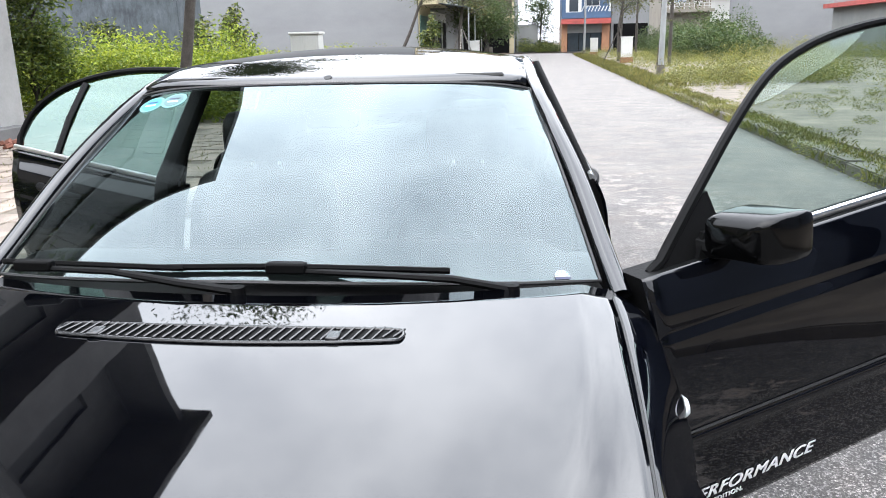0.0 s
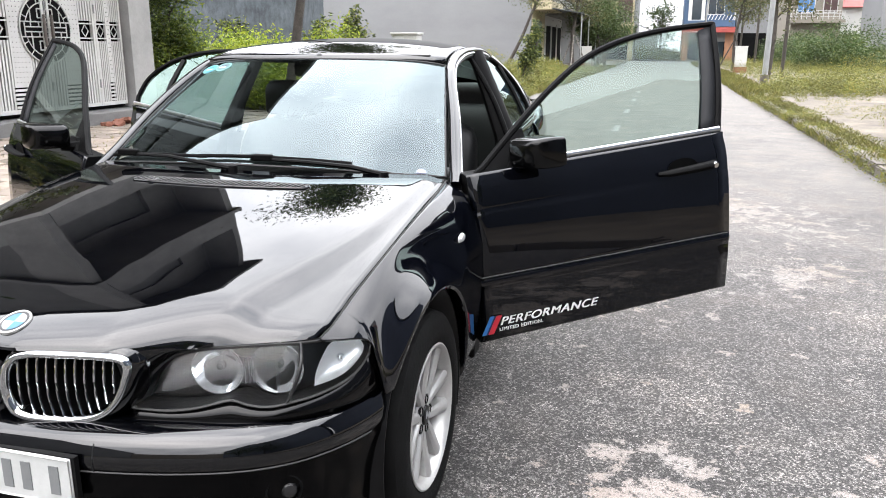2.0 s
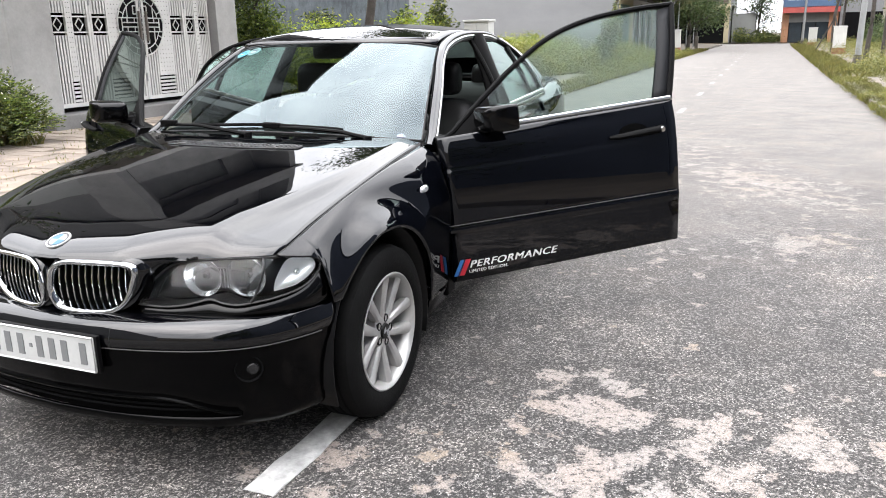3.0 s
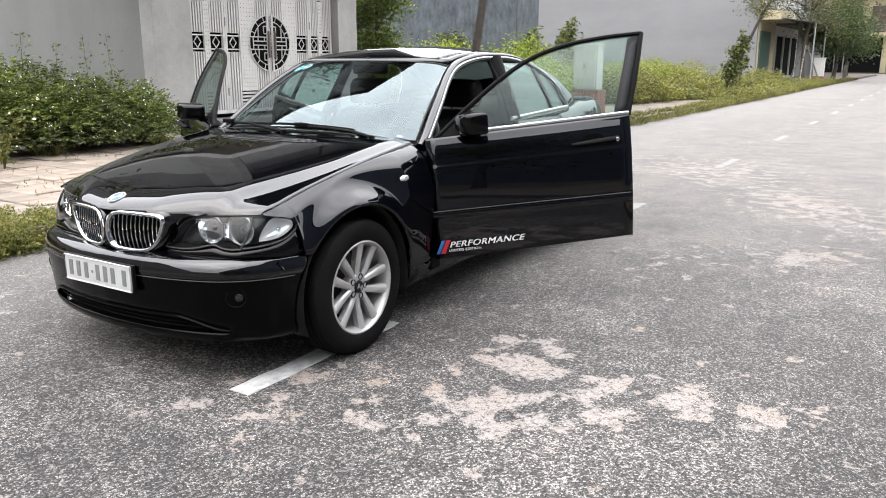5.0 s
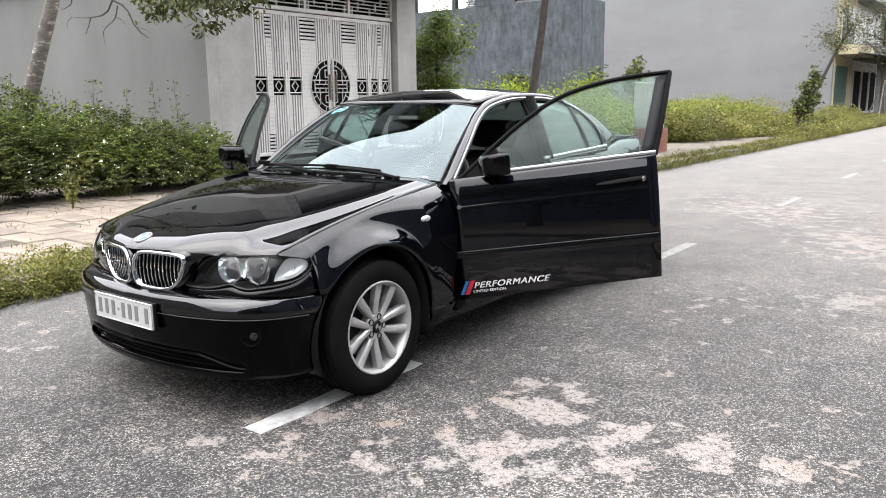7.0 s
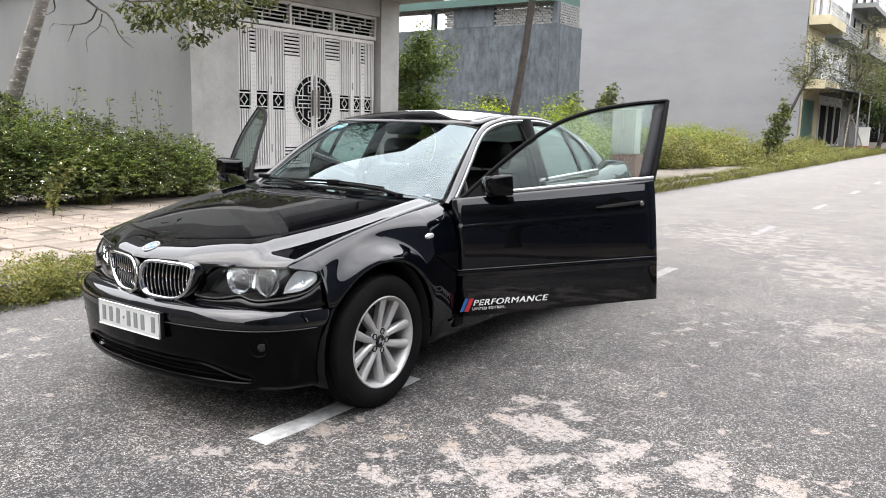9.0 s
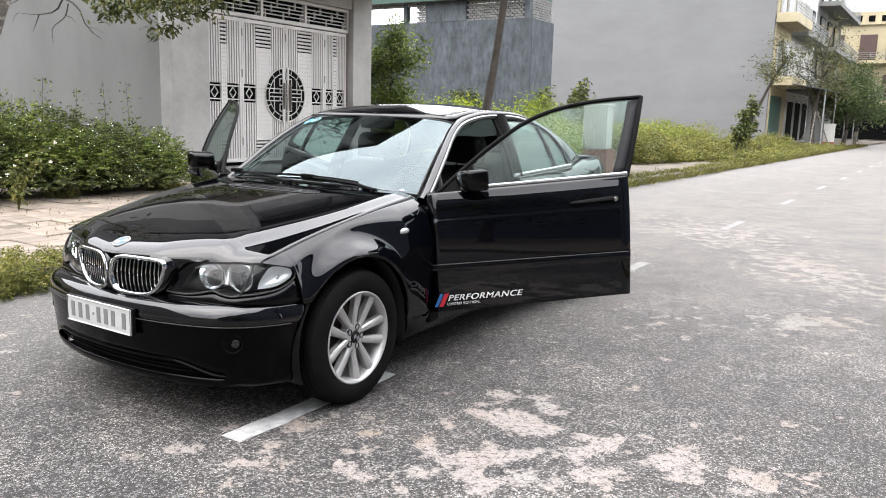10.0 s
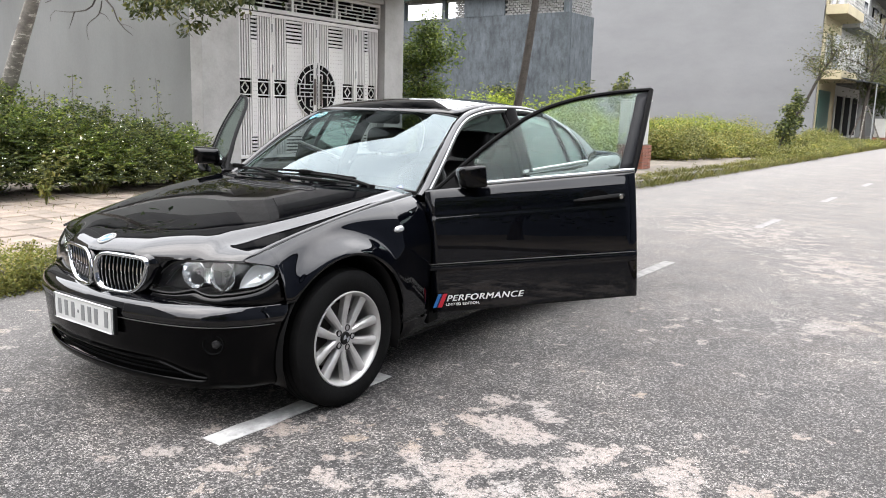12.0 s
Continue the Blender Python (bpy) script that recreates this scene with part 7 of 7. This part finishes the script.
part("rear_bumper", sheet([[(x, 3.70 - 0.42 * (abs(x) / 0.80) ** 5 - o, z) for x in np.linspace(-0.80, 0.80, 31)] for z, o in ((0.22, 0.06), (0.27, 0.02), (0.45, 0.0), (0.56, 0.0), (0.62, 0.03), (0.66, 0.08))]), paint, car, solid=0.012, smooth=50)
part("floor_pan", box(-0.72, 0.72, 0.42, 3.3, 0.17, 0.24), trim_black, car)
part("under_tray", box(-0.54, 0.54, -0.60, 0.42, 0.17, 0.19), matt_black, car)
part("bulkhead", sheet([[(-0.72, 0.60, 0.2), (0.72, 0.60, 0.2)], [(-0.72, 0.60, 0.90), (0.72, 0.60, 0.90)]]), trim_black, car, solid=0.02)


# ---- wheels ----
def wheel(x, y, sg, angle=0.3):
    """sg: which side faces out."""
    m = Matrix.Translation((x, y, HUBZ)) @ Matrix.Rotation(sg * math.pi / 2, 4, "Y") @ Matrix.Rotation(angle, 4, "Z")
    w = part("wheel", lathe([(0.205, -0.095), (0.235, -0.102), (0.285, -0.102), (0.306, -0.088), (0.314, -0.06), (0.316, 0.0), (0.314, 0.06), (0.306, 0.088), (0.288, 0.100), (0.262, 0.104), (0.232, 0.103), (0.212, 0.094), (0.206, 0.085)], 56, m), rubber, car, "black road tyre on a ten-spoke alloy wheel", smooth=35)
    for hgt in (-0.05, -0.017, 0.017, 0.05):
        part("tread_groove", lathe([(0.3155, hgt - 0.004), (0.3165, hgt - 0.004), (0.3165, hgt + 0.004), (0.3155, hgt + 0.004)], 56, m), shade_trim_black, w)
    rim = part("rim", lathe([(0.212, 0.094), (0.216, 0.099), (0.211, 0.1015), (0.203, 0.097), (0.197, 0.082), (0.190, 0.05), (0.185, -0.08)], 56, m), alloy, w, "silver alloy rim")
    part("brake_disc", lathe([(0.03, 0.0), (0.145, 0.0), (0.145, -0.02)], 40, m), brake_m, w)
    part("wheel_back", lathe([(0.0, -0.05), (0.188, -0.05)], 40, m), shade_trim_black, w)
    spoke = None
    for k in range(5):
        for s in (-1, 1):
            a0 = k * math.tau / 5
            bm = bmesh.new()
            rows2 = []
            for f in (0.0, 0.3, 0.65, 1.0):
                r = 0.045 + 0.157 * f
                a = a0 + s * (0.42 * (1 - f) ** 1.6 + 0.255 * (1 - (1 - f) ** 1.6))
                hw = 0.0135 + 0.0090 * f
                zc = 0.070 + 0.016 * f
                c = Vector((r * math.cos(a), r * math.sin(a), zc))
                tn = Vector((-math.sin(a), math.cos(a), 0))
                rows2.append([m @ (c + tn * hw * q + Vector((0, 0, h))) for q, h in ((-1, -0.03), (-1, -0.003), (-0.55, 0.004), (0.55, 0.004), (1, -0.003), (1, -0.03))])
            part("spoke", sheet(rows2, bm), alloy, rim, smooth=40)
    hub = part("hub", lathe([(0.0, 0.075), (0.058, 0.074), (0.066, 0.066), (0.068, 0.03)], 30, m), alloy, rim)
    part("centre_cap", lathe([(0.0, 0.083), (0.027, 0.081), (0.031, 0.074)], 24, m), trim_black, hub, "black centre cap with pale quarters")
    for k in (0, 2):
        pts = [m @ Vector((0, 0, 0.0835))] + [m @ Vector((0.019 * math.cos(a), 0.019 * math.sin(a), 0.0832)) for a in np.linspace(k * math.pi / 2, (k + 1) * math.pi / 2, 7)]
        part("quarter", prism(pts, m.to_3x3() @ Vector((0, 0, 0.0008))), badge_white, hub)
    for k in range(5):
        a = (k + 0.0) * math.tau / 5
        part("bolt", lathe([(0.0, 0.060), (0.008, 0.062), (0.0085, 0.070), (0.0125, 0.0775), (0.0155, 0.0765), (0.0155, 0.06)], 10, m @ Matrix.Translation((0.047 * math.cos(a), 0.047 * math.sin(a), 0))), trim_black, hub)
    return w


for yy in (0.0, 2.725):
    wheel(0.733, yy, 1, 0.3)
    wheel(-0.733, yy, -1, 0.9)


# ---- doors ----
def swing(sg, hinge, angle, tilt):
    """Turns a shut door about its hinge line; tilt lifts its free end."""
    h = Matrix.Translation(hinge)
    return h @ Matrix.Rotation(-sg * radians(angle), 4, "Z") @ Matrix.Rotation(radians(tilt), 4, "X") @ h.inverted()


def lift(pts, m):
    return [m @ Vector(p) for p in pts]


def door(sg, front, m, label, pane=None):
    """A side door in its shut place, moved by m. front: the front door, with mirror."""
    if front:
        ya, yb = 0.587, 1.600
        top = cr([(0.66, 0.945), (0.80, 1.055), (0.98, 1.180), (1.16, 1.275), (1.34, 1.325), (1.55, 1.348), (1.745, 1.352)], 31)
        belt = lambda y: 0.928 + 0.030 * (y - 0.62)
        bottom = lambda y: 0.310 + 0.048 * (y - ya)
        back_y = lambda z: 1.600 + 0.035 * max(0, (z - 0.36)) * 0.6 + 0.21 * max(0, z - 0.95)
        front_y = lambda z: ya
    else:
        ya, yb = 1.625, 2.44
        top = cr([(1.765, 1.352), (1.95, 1.346), (2.15, 1.325), (2.33, 1.282), (2.47, 1.222), (2.57, 1.13), (2.60, 1.03)], 31)
        belt = lambda y: 0.928 + 0.030 * (y - 0.62)
        bottom = lambda y: 0.355
        front_y = lambda z: 1.628 + 0.021 * max(0, z - 0.36) + 0.21 * max(0, z - 0.95)

        def back_y(z):
            d = 0.375**2 - (z - HUBZ) ** 2
            arch = 2.725 - math.sqrt(d) if d > 0 else 2.5
            return min(2.55, arch) if z < 0.66 else 2.48 + 0.09 * min(1, (z - 0.66) / 0.3)
    rows_o = []
    nz = 72
    for j in range(nz + 1):
        row = []
        for k in range(21):
            g = k / 20
            z0, zt = bottom(ya + g * (yb - ya)), belt(ya + g * (yb - ya)) + 0.004
            z = z0 + (zt - z0) * j / nz
            y = front_y(z) + (back_y(z) - front_y(z)) * g
            x = side_x(y, z) if z < 0.80 else side_x(y, z) + 0.4 * (side_x(y, 0.80) - side_x(y, z))
            # rub strip and shoulder crease
            x += 0.006 * max(0.0, 1 - abs(z - (0.545 + 0.018 * g)) / 0.022) if abs(z - (0.545 + 0.018 * g)) < 0.022 else 0
            x -= 0.0025 * math.exp(-(((z - (0.802 + 0.02 * g)) / 0.010) ** 2)) + 0.0045 / (1 + math.exp(-(z - (0.802 + 0.02 * g)) / 0.006))
            row.append((sg * x, y, z))
        rows_o.append(row)
    outer = [lift(r, m) for r in rows_o]
    dr = part("front_door" if front else "rear_door", sheet(outer), damped_side_paint, car, label, solid=0.010, smooth=40, face_to=m.to_3x3() @ Vector((sg, 0, 0.1)))
    inner = [lift([(p[0] - sg * 0.075, p[1], p[2]) for p in r], m) for r in rows_o]
    part("inner_panel", sheet(inner), leather, dr, "black trimmed inner panel", solid=0.006)
    ed = bmesh.new()
    for a, b in ((outer[0], inner[0]), (outer[-1], inner[-1]), ([r[0] for r in outer], [r[0] for r in inner]), ([r[-1] for r in outer], [r[-1] for r in inner])):
        sheet([a, b], ed)
    part("door_edge", ed, matt_black, dr)
    # lower rub strip line
    part("rub_strip", tube(lift([(sg * (side_x(y, 0.553) + 0.003), y, 0.545 + 0.018 * (y - ya) / (yb - ya)) for y in np.linspace(ya + 0.004, yb - 0.004, 16)], m), 0.0075, 6, flat=1.6), damped_side_paint, dr)
    part("strip_groove", tube(lift([(sg * (side_x(y, 0.553) + 0.0035), y, 0.565 + 0.018 * (y - ya) / (yb - ya)) for y in np.linspace(ya + 0.004, yb - 0.004, 16)], m), 0.0032, 5), rubber_seal, dr)
    # belt moulding
    y_b0, y_b1 = (0.80, back_y(0.96)) if front else (front_y(0.955), 2.575)
    part("belt_moulding", tube(lift([(sg * (glass_x(y, 0.955) + 0.010), y, belt(y) + 0.012) for y in np.linspace(y_b0, y_b1, 16)], m), 0.0085, 8, flat=1.25), chrome_trim, dr, "bright belt moulding")
    # window frame
    fr_top = [(sg * glass_x(y, z), y, z) for y, z in top]
    if front:
        last_p = top[-1]
        back_e = [(sg * glass_x(y, z), y, z) for z in np.linspace(last_p[1], belt(1.62), 9) for y in (1.612 + 0.02 + 0.21 * max(0, z - 0.95) * 1.0 + 0.028,)]
        back_e = [(p[0], last_p[0] + (back_y(0.955) - last_p[0]) * i / 8, p[2]) for i, p in enumerate(back_e)]
        loop = [(sg * glass_x(0.66, 0.945), 0.63, 0.925)] + fr_top + back_e
    else:
        front_e = [(sg * glass_x(1.7, z), front_y(z), z) for z in np.linspace(belt(1.65), 1.352, 9)]
        loop = front_e + fr_top + [(sg * glass_x(2.5, 0.99), 2.585, 0.985)]
    part("window_frame", tube(lift(loop, m), 0.0130, 8, flat=0.9), matt_black, dr, "black window frame")
    if front:
        pb = [(sg * (glass_x(1.65, z) + 0.003), last_p[0] - 0.074 + (back_y(0.955) - last_p[0]) * i / 8, z) for i, z in enumerate(np.linspace(last_p[1] - 0.02, belt(1.62), 9))]
        part("pillar_cover", sheet([lift(back_e, m), lift(pb, m)]), pillar_film, dr, solid=0.02)
        part("mirror_corner", prism(lift([(sg * (glass_x(0.7, z) + 0.004), y, z) for y, z in ((0.628, 0.925), (0.80, 1.052), (0.835, 1.06), (0.845, 0.935))], m), m.to_3x3() @ Vector((-sg * 0.02, 0, 0))), matt_black, dr, "black mirror corner")
    # glass pane
    gl_rows = []
    for j in range(9):
        f = j / 8
        row = []
        for y, z in top:
            zb = belt(y)
            zz = zb + (z - zb) * f
            if front:
                yy2 = y if y < 1.5 else y + (back_y(0.955) - 1.745) * (1 - f) * (y - 1.5) / 0.245
            else:
                yy2 = y + (front_y(0.955) - 1.765) * (1 - f) * max(0, (2.0 - y) / 0.235)
            row.append((sg * (glass_x(yy2, zz) - 0.004), yy2, zz))
        gl_rows.append(lift(row, m))
    gp = part("window_glass", sheet(gl_rows), pane or side_glass, dr, "clear tinted side glass", smooth=80, face_to=m.to_3x3() @ Vector((sg, 0, 0.5)))
    gp.visible_shadow = False
    if not front:
        part("divider", tube(lift([(sg * glass_x(2.2, z), 2.345 - 0.02 * (z - 0.96) / 0.35, z) for z in (0.96, 1.13, 1.265)], m), 0.014, 6), trim_black, dr)
    # handle
    hy, hz = (1.50, 0.852) if front else (2.30, 0.872)
    # flat matt black ellipse painted for the shade in the handle's hollow
    pocket = [(sg * (side_x(hy, hz) + 0.001), hy - 0.08 + 0.062 * math.cos(a), hz + 0.004 + 0.034 * math.sin(a)) for a in np.linspace(0, math.tau, 29)[:-1]]
    hd = part("door_handle", tube(lift([(sg * (side_x(hy, hz) + o), hy + d, hz + e) for d, o, e in ((-0.185, 0.006, -0.010), (-0.15, 0.022, -0.008), (-0.06, 0.030, -0.002), (0.02, 0.026, 0.002), (0.045, 0.012, 0.003))], m), [0.009, 0.015, 0.018, 0.019, 0.0175], 10, flat=0.85), matt_black, dr, "black pull handle")
    part("recess", prism(lift(pocket, m), m.to_3x3() @ Vector((-sg * 0.001, 0, 0))), matt_black, hd)
    if front:
        lc = m @ Vector((sg * (side_x(hy + 0.045, hz) + 0.036), hy + 0.036, hz + 0.003))
        mm = Matrix.Translation(lc) @ (m.to_3x3() @ Vector((sg, 0, 0))).to_track_quat("Z", "Y").to_matrix().to_4x4()
        part("lock", lathe([(0.0, 0.004), (0.010, 0.004), (0.012, 0.0), (0.012, -0.01)], 18, mm), chrome, hd, "round chrome key lock")
        # door mirror
        mir = []
        for yy2, sc in ((0.735, 0.55), (0.748, 0.86), (0.775, 0.97), (0.815, 1.0), (0.850, 0.98), (0.862, 0.93)):
            row = []
            for a in np.linspace(0, math.tau, 29)[:-1]:
                ca, sa = math.cos(a), math.sin(a)
                rx = 0.079 * math.copysign(abs(ca) ** 0.30, ca) * sc
                rz = 0.052 * math.copysign(abs(sa) ** 0.36, sa) * sc * (1 + 0.12 * ca)
                row.append(m @ Vector((sg * (0.876 + rx), yy2 + 0.03 * (rx / 0.105) + 0.02, 0.995 + rz)))
            mir.append(row)
        mb = sheet(mir, closed=True)
        mb.faces.new([v for v in list(mb.verts)[:28]])
        mirror = part("door_mirror", mb, mirror_black, dr, "black door mirror", smooth=50)
        gl2 = [v for v in mir[-1]]
        part("mirror_glass", prism([p + (m.to_3x3() @ Vector((0, -0.004, 0))) for p in gl2], m.to_3x3() @ Vector((0, 0.002, 0))), chrome, mirror)
        part("mirror_arm", tube(lift([(sg * 0.75, 0.775, 0.955), (sg * 0.79, 0.785, 0.950), (sg * 0.83, 0.80, 0.955)], m), [0.024, 0.022, 0.022], 8), matt_black, mirror)
        part("mirror_foot", prism(lift([(sg * (glass_x(0.8, z) + 0.006), y, z) for y, z in ((0.74, 0.93), (0.85, 0.93), (0.86, 0.985), (0.78, 0.985))], m), m.to_3x3() @ Vector((sg * 0.012, 0, 0))), matt_black, mirror)
        # arm rest
        part("arm_rest", box(-0.03, 0.03, 0.9, 1.45, 0.66, 0.71, bmesh.new()), leather, dr, bevel=0.015, m=m @ Matrix.Translation((sg * 0.735, 0, 0)))
    return dr


M_FL = swing(1, (0.835, 0.600, 0.55), 58.6, 5.3)
M_FR = swing(-1, (-0.835, 0.600, 0.55), 58.0, 2.0)
M_RR = Matrix.Translation((0.06, 0, -0.03)) @ swing(-1, (-0.845, 1.63, 0.55), 69.0, 4.5)
fl = door(1, True, M_FL, "wide-open black front door with white lettering")
fr = door(-1, True, M_FR, "wide-open black front door with mirror", dark_glass)
door(1, False, Matrix.Identity(4), "shut black rear door with bright trim")
rrd = door(-1, False, M_RR, "wide-open black rear door", boosted_glass)


# lettering along the foot of the open front door
def door_text(body, size, y0, z0, label, shear=0.25, stretch=1.0, ink=decal_white):
    cu = bpy.data.curves.new("lettering", "FONT")
    cu.body, cu.size, cu.extrude, cu.shear = body, size, 0.0006, shear
    cu.space_character = 1.10
    cu.offset = 0.0
    tmp = bpy.data.objects.new("lettering", cu)
    scene.collection.objects.link(tmp)
    dg = bpy.context.evaluated_depsgraph_get()
    mesh = bpy.data.meshes.new_from_object(tmp.evaluated_get(dg))
    bpy.data.objects.remove(tmp)
    rise = math.atan(0.03)
    place = M_FL @ Matrix.Translation((side_x(y0, z0) + 0.004, y0, z0)) @ Matrix(((0, 0, 1, 0), (1, 0, 0, 0), (0, 1, 0, 0), (0, 0, 0, 1))) @ Matrix.Rotation(rise, 4, "Z") @ Matrix.Diagonal((stretch, 1, 1, 1))
    bm = bmesh.new()
    bm.from_mesh(mesh)
    # a second stroke beside the first makes the letters bolder
    more = bmesh.ops.duplicate(bm, geom=list(bm.verts) + list(bm.edges) + list(bm.faces))
    bmesh.ops.translate(bm, verts=[g for g in more["geom"] if isinstance(g, bmesh.types.BMVert)], vec=(0.05 * size, 0.012 * size, 0.0003))
    # follow the curve of the door skin
    for v in bm.verts:
        y, z = y0 + v.co.x * stretch, z0 + v.co.y
        v.co.z += side_x(y, z) - side_x(y0, z0)
    return part("lettering", bm, ink, fl, label, smooth=0, m=place)


door_text("PERFORMANCE", 0.044, 0.659, 0.371, "white lettering PERFORMANCE", 0.32, 1.17)
door_text("LIMITED EDITION.", 0.0195, 0.657, 0.347, "small white lettering LIMITED EDITION", 0.0, 1.0)
for y0, wd, mt in ((0.590, 0.016, decal_blue), (0.6065, 0.007, decal_navy), (0.614, 0.022, decal_red)):
    q = [(side_x(y, z) + 0.004, y, z) for y, z in ((y0, 0.340), (y0 + wd, 0.340), (y0 + wd + 0.034, 0.412), (y0 + 0.034, 0.412))]
    part("stripe", prism(lift(q, M_FL), M_FL.to_3x3() @ Vector((0.0008, 0, 0))), mt, fl, smooth=0)

# ---- cabin ----
dash = []
for x in np.linspace(-0.70, 0.70, 25):
    dash.append([(x, 0.60, 0.86), (x, 0.66 + 0.05 * abs(x), 0.915), (x, 0.80, 0.925 + (0.03 if 0.15 < x < 0.60 else 0)), (x, 0.93, 0.90 + (0.03 if 0.15 < x < 0.60 else 0)), (x, 1.0, 0.84), (x, 0.98, 0.62), (x, 0.90, 0.45)])
part("dashboard", sheet(dash), leather, car, "black moulded dashboard", solid=0.01, smooth=50)
wm = Matrix.Translation((0.36, 1.10, 0.86)) @ Matrix.Rotation(radians(62), 4, "X")
sw = part("steering_wheel", tube([wm @ Vector((0.19 * math.cos(a), 0.19 * math.sin(a), 0)) for a in np.linspace(0, math.tau, 41)[:-1]], 0.016, 8, close=True), leather, car, "black leather steering wheel")
part("boss", lathe([(0.0, 0.02), (0.06, 0.015), (0.075, 0.0), (0.06, -0.05)], 20, wm), leather, sw)
for a in (0.1, math.pi - 0.1, -math.pi / 2):
    part("spoke", tube([wm @ Vector((0.06 * math.cos(a), 0.06 * math.sin(a), 0)), wm @ Vector((0.185 * math.cos(a), 0.185 * math.sin(a), 0))], 0.014, 6), leather, sw)


def cushion(name, x0, x1, pts, owner, mat_=leather, label=""):
    """A padded slab: a side outline (y, z) pushed across x with rounded sides."""
    rows3 = []
    cy, cz = sum(p[0] for p in pts) / len(pts), sum(p[1] for p in pts) / len(pts)
    sm = cr(list(pts) + [pts[0]], 25)[:-1]
    for f, sc in ((0.0, 0.75), (0.04, 0.92), (0.15, 1.0), (0.5, 1.02), (0.85, 1.0), (0.96, 0.92), (1.0, 0.75)):
        rows3.append([(x0 + (x1 - x0) * f, cy + (y - cy) * sc, cz + (z - cz) * sc) for y, z in sm])
    bm = sheet(rows3, closed=True)
    n = len(sm)
    bm.verts.ensure_lookup_table()
    bm.faces.new([bm.verts[i] for i in range(n)])
    bm.faces.new([bm.verts[len(bm.verts) - n + i] for i in range(n)])
    return part(name, bm, mat_, owner, label, smooth=60)


def front_seat(xc):
    s = cushion("front_seat", xc - 0.25, xc + 0.25, [(1.02, 0.32), (1.04, 0.48), (1.28, 0.50), (1.52, 0.47), (1.54, 0.34)], car, leather, "black leather front seat")
    cushion("backrest", xc - 0.25, xc + 0.25, [(1.44, 0.43), (1.49, 0.70), (1.60, 0.97), (1.70, 1.00), (1.72, 0.76), (1.62, 0.43)], s)
    cushion("headrest", xc - 0.14, xc + 0.14, [(1.64, 1.03), (1.65, 1.17), (1.71, 1.20), (1.77, 1.17), (1.75, 1.03)], s)
    for d in (-0.05, 0.05):
        part("post", tube([(xc + d, 1.68, 0.96), (xc + d, 1.70, 1.06)], 0.007, 6), chrome_trim, s)


front_seat(0.36)
front_seat(-0.36)
bench = cushion("rear_bench", -0.66, 0.66, [(2.02, 0.34), (2.04, 0.52), (2.30, 0.55), (2.52, 0.50), (2.52, 0.36)], car, leather, "black leather rear bench")
cushion("backrest", -0.66, 0.66, [(2.46, 0.50), (2.58, 0.80), (2.70, 1.02), (2.80, 1.02), (2.74, 0.70), (2.60, 0.48)], bench)
for xc in (-0.36, 0.36):
    cushion("headrest", xc - 0.13, xc + 0.13, [(2.72, 1.03), (2.74, 1.13), (2.80, 1.15), (2.85, 1.10), (2.82, 1.02)], bench)
part("parcel_shelf", box(-0.66, 0.66, 2.72, 3.02, 1.0, 1.02), cloth_dark, car)
rv = part("rear_view_mirror", box(-0.13, 0.13, 1.20, 1.235, 1.235, 1.30), trim_black, car, "black interior mirror", bevel=0.015)
part("stem", tube([(0, 1.19, 1.33), (0, 1.21, 1.29)], 0.012, 6), trim_black, rv)
for xc in (-0.3, 0.3):
    part("sun_visor", box(xc - 0.19, xc + 0.19, 1.22, 1.36, 1.318, 1.332), headliner, car, bevel=0.006)

# the car stands a little askew to the road: its nose lies to the left, its tail to the right; the open doors stand as they are
def settle(ob):
    if ob in (fl, fr, rrd):
        return
    if ob.type == "MESH":
        off = WORLD[ob].translation
        for v in ob.data.vertices:
            x, y = v.co.x + off.x, v.co.y + off.y
            w = min(1.0, max(0.0, (0.5 - y) / 1.1))
            v.co.x += 0.044 * w * min(1.0, max(0.0, (0.3 - x) / 0.6)) - 0.036 * max(0.0, y - 0.45)
    for child in ob.children:
        settle(child)


settle(car)

# ---- paving tiles, nearest stretch, as single pieces ----
random.seed(9)
tile_meshes = []
for k in range(3):
    bm = box(-0.146, 0.146, -0.146, 0.146, -0.03, 0.02 + 0.004 * k)
    bmesh.ops.bevel(bm, geom=[e for e in bm.edges if all(v.co.z > 0 for v in e.verts)], offset=0.007, segments=1, affect="EDGES")
    me = bpy.data.meshes.new("tile")
    bm.to_mesh(me)
    bm.free()
    me.materials.append(tile_m)
    tile_meshes.append(me)
rest_v, rest_f = [], []
for i in range(16):
    for j in range(68):
        x, y = -2.83 - i * 0.302, -8.0 + j * 0.302
        if random.random() < 0.06:
            continue
        m = Matrix.Translation((x, y, 0.112 + random.uniform(-0.007, 0.008))) @ Matrix.Rotation(random.choice((0, math.pi / 2)) + random.uniform(-0.015, 0.015), 4, "Z") @ Matrix.Rotation(random.uniform(-0.016, 0.016), 4, "X")
        if i < 10 and -2.4 < y < 6.6:
            hang(new("tile", random.choice(tile_meshes)), pavement, m)
        else:
            b = len(rest_v)
            rest_v += [tuple(m @ Vector((sx * 0.146, sy * 0.146, z))) for z in (-0.03, 0.024) for sx, sy in ((-1, -1), (1, -1), (1, 1), (-1, 1))]
            rest_f += [(b + 4, b + 5, b + 6, b + 7)] + [(b + k, b + (k + 1) % 4, b + 4 + (k + 1) % 4, b + 4 + k) for k in range(4)]
rest = raw("tile_rest", rest_v, rest_f, tile_rest_m, pavement)
rest["kind"] = "stuff"
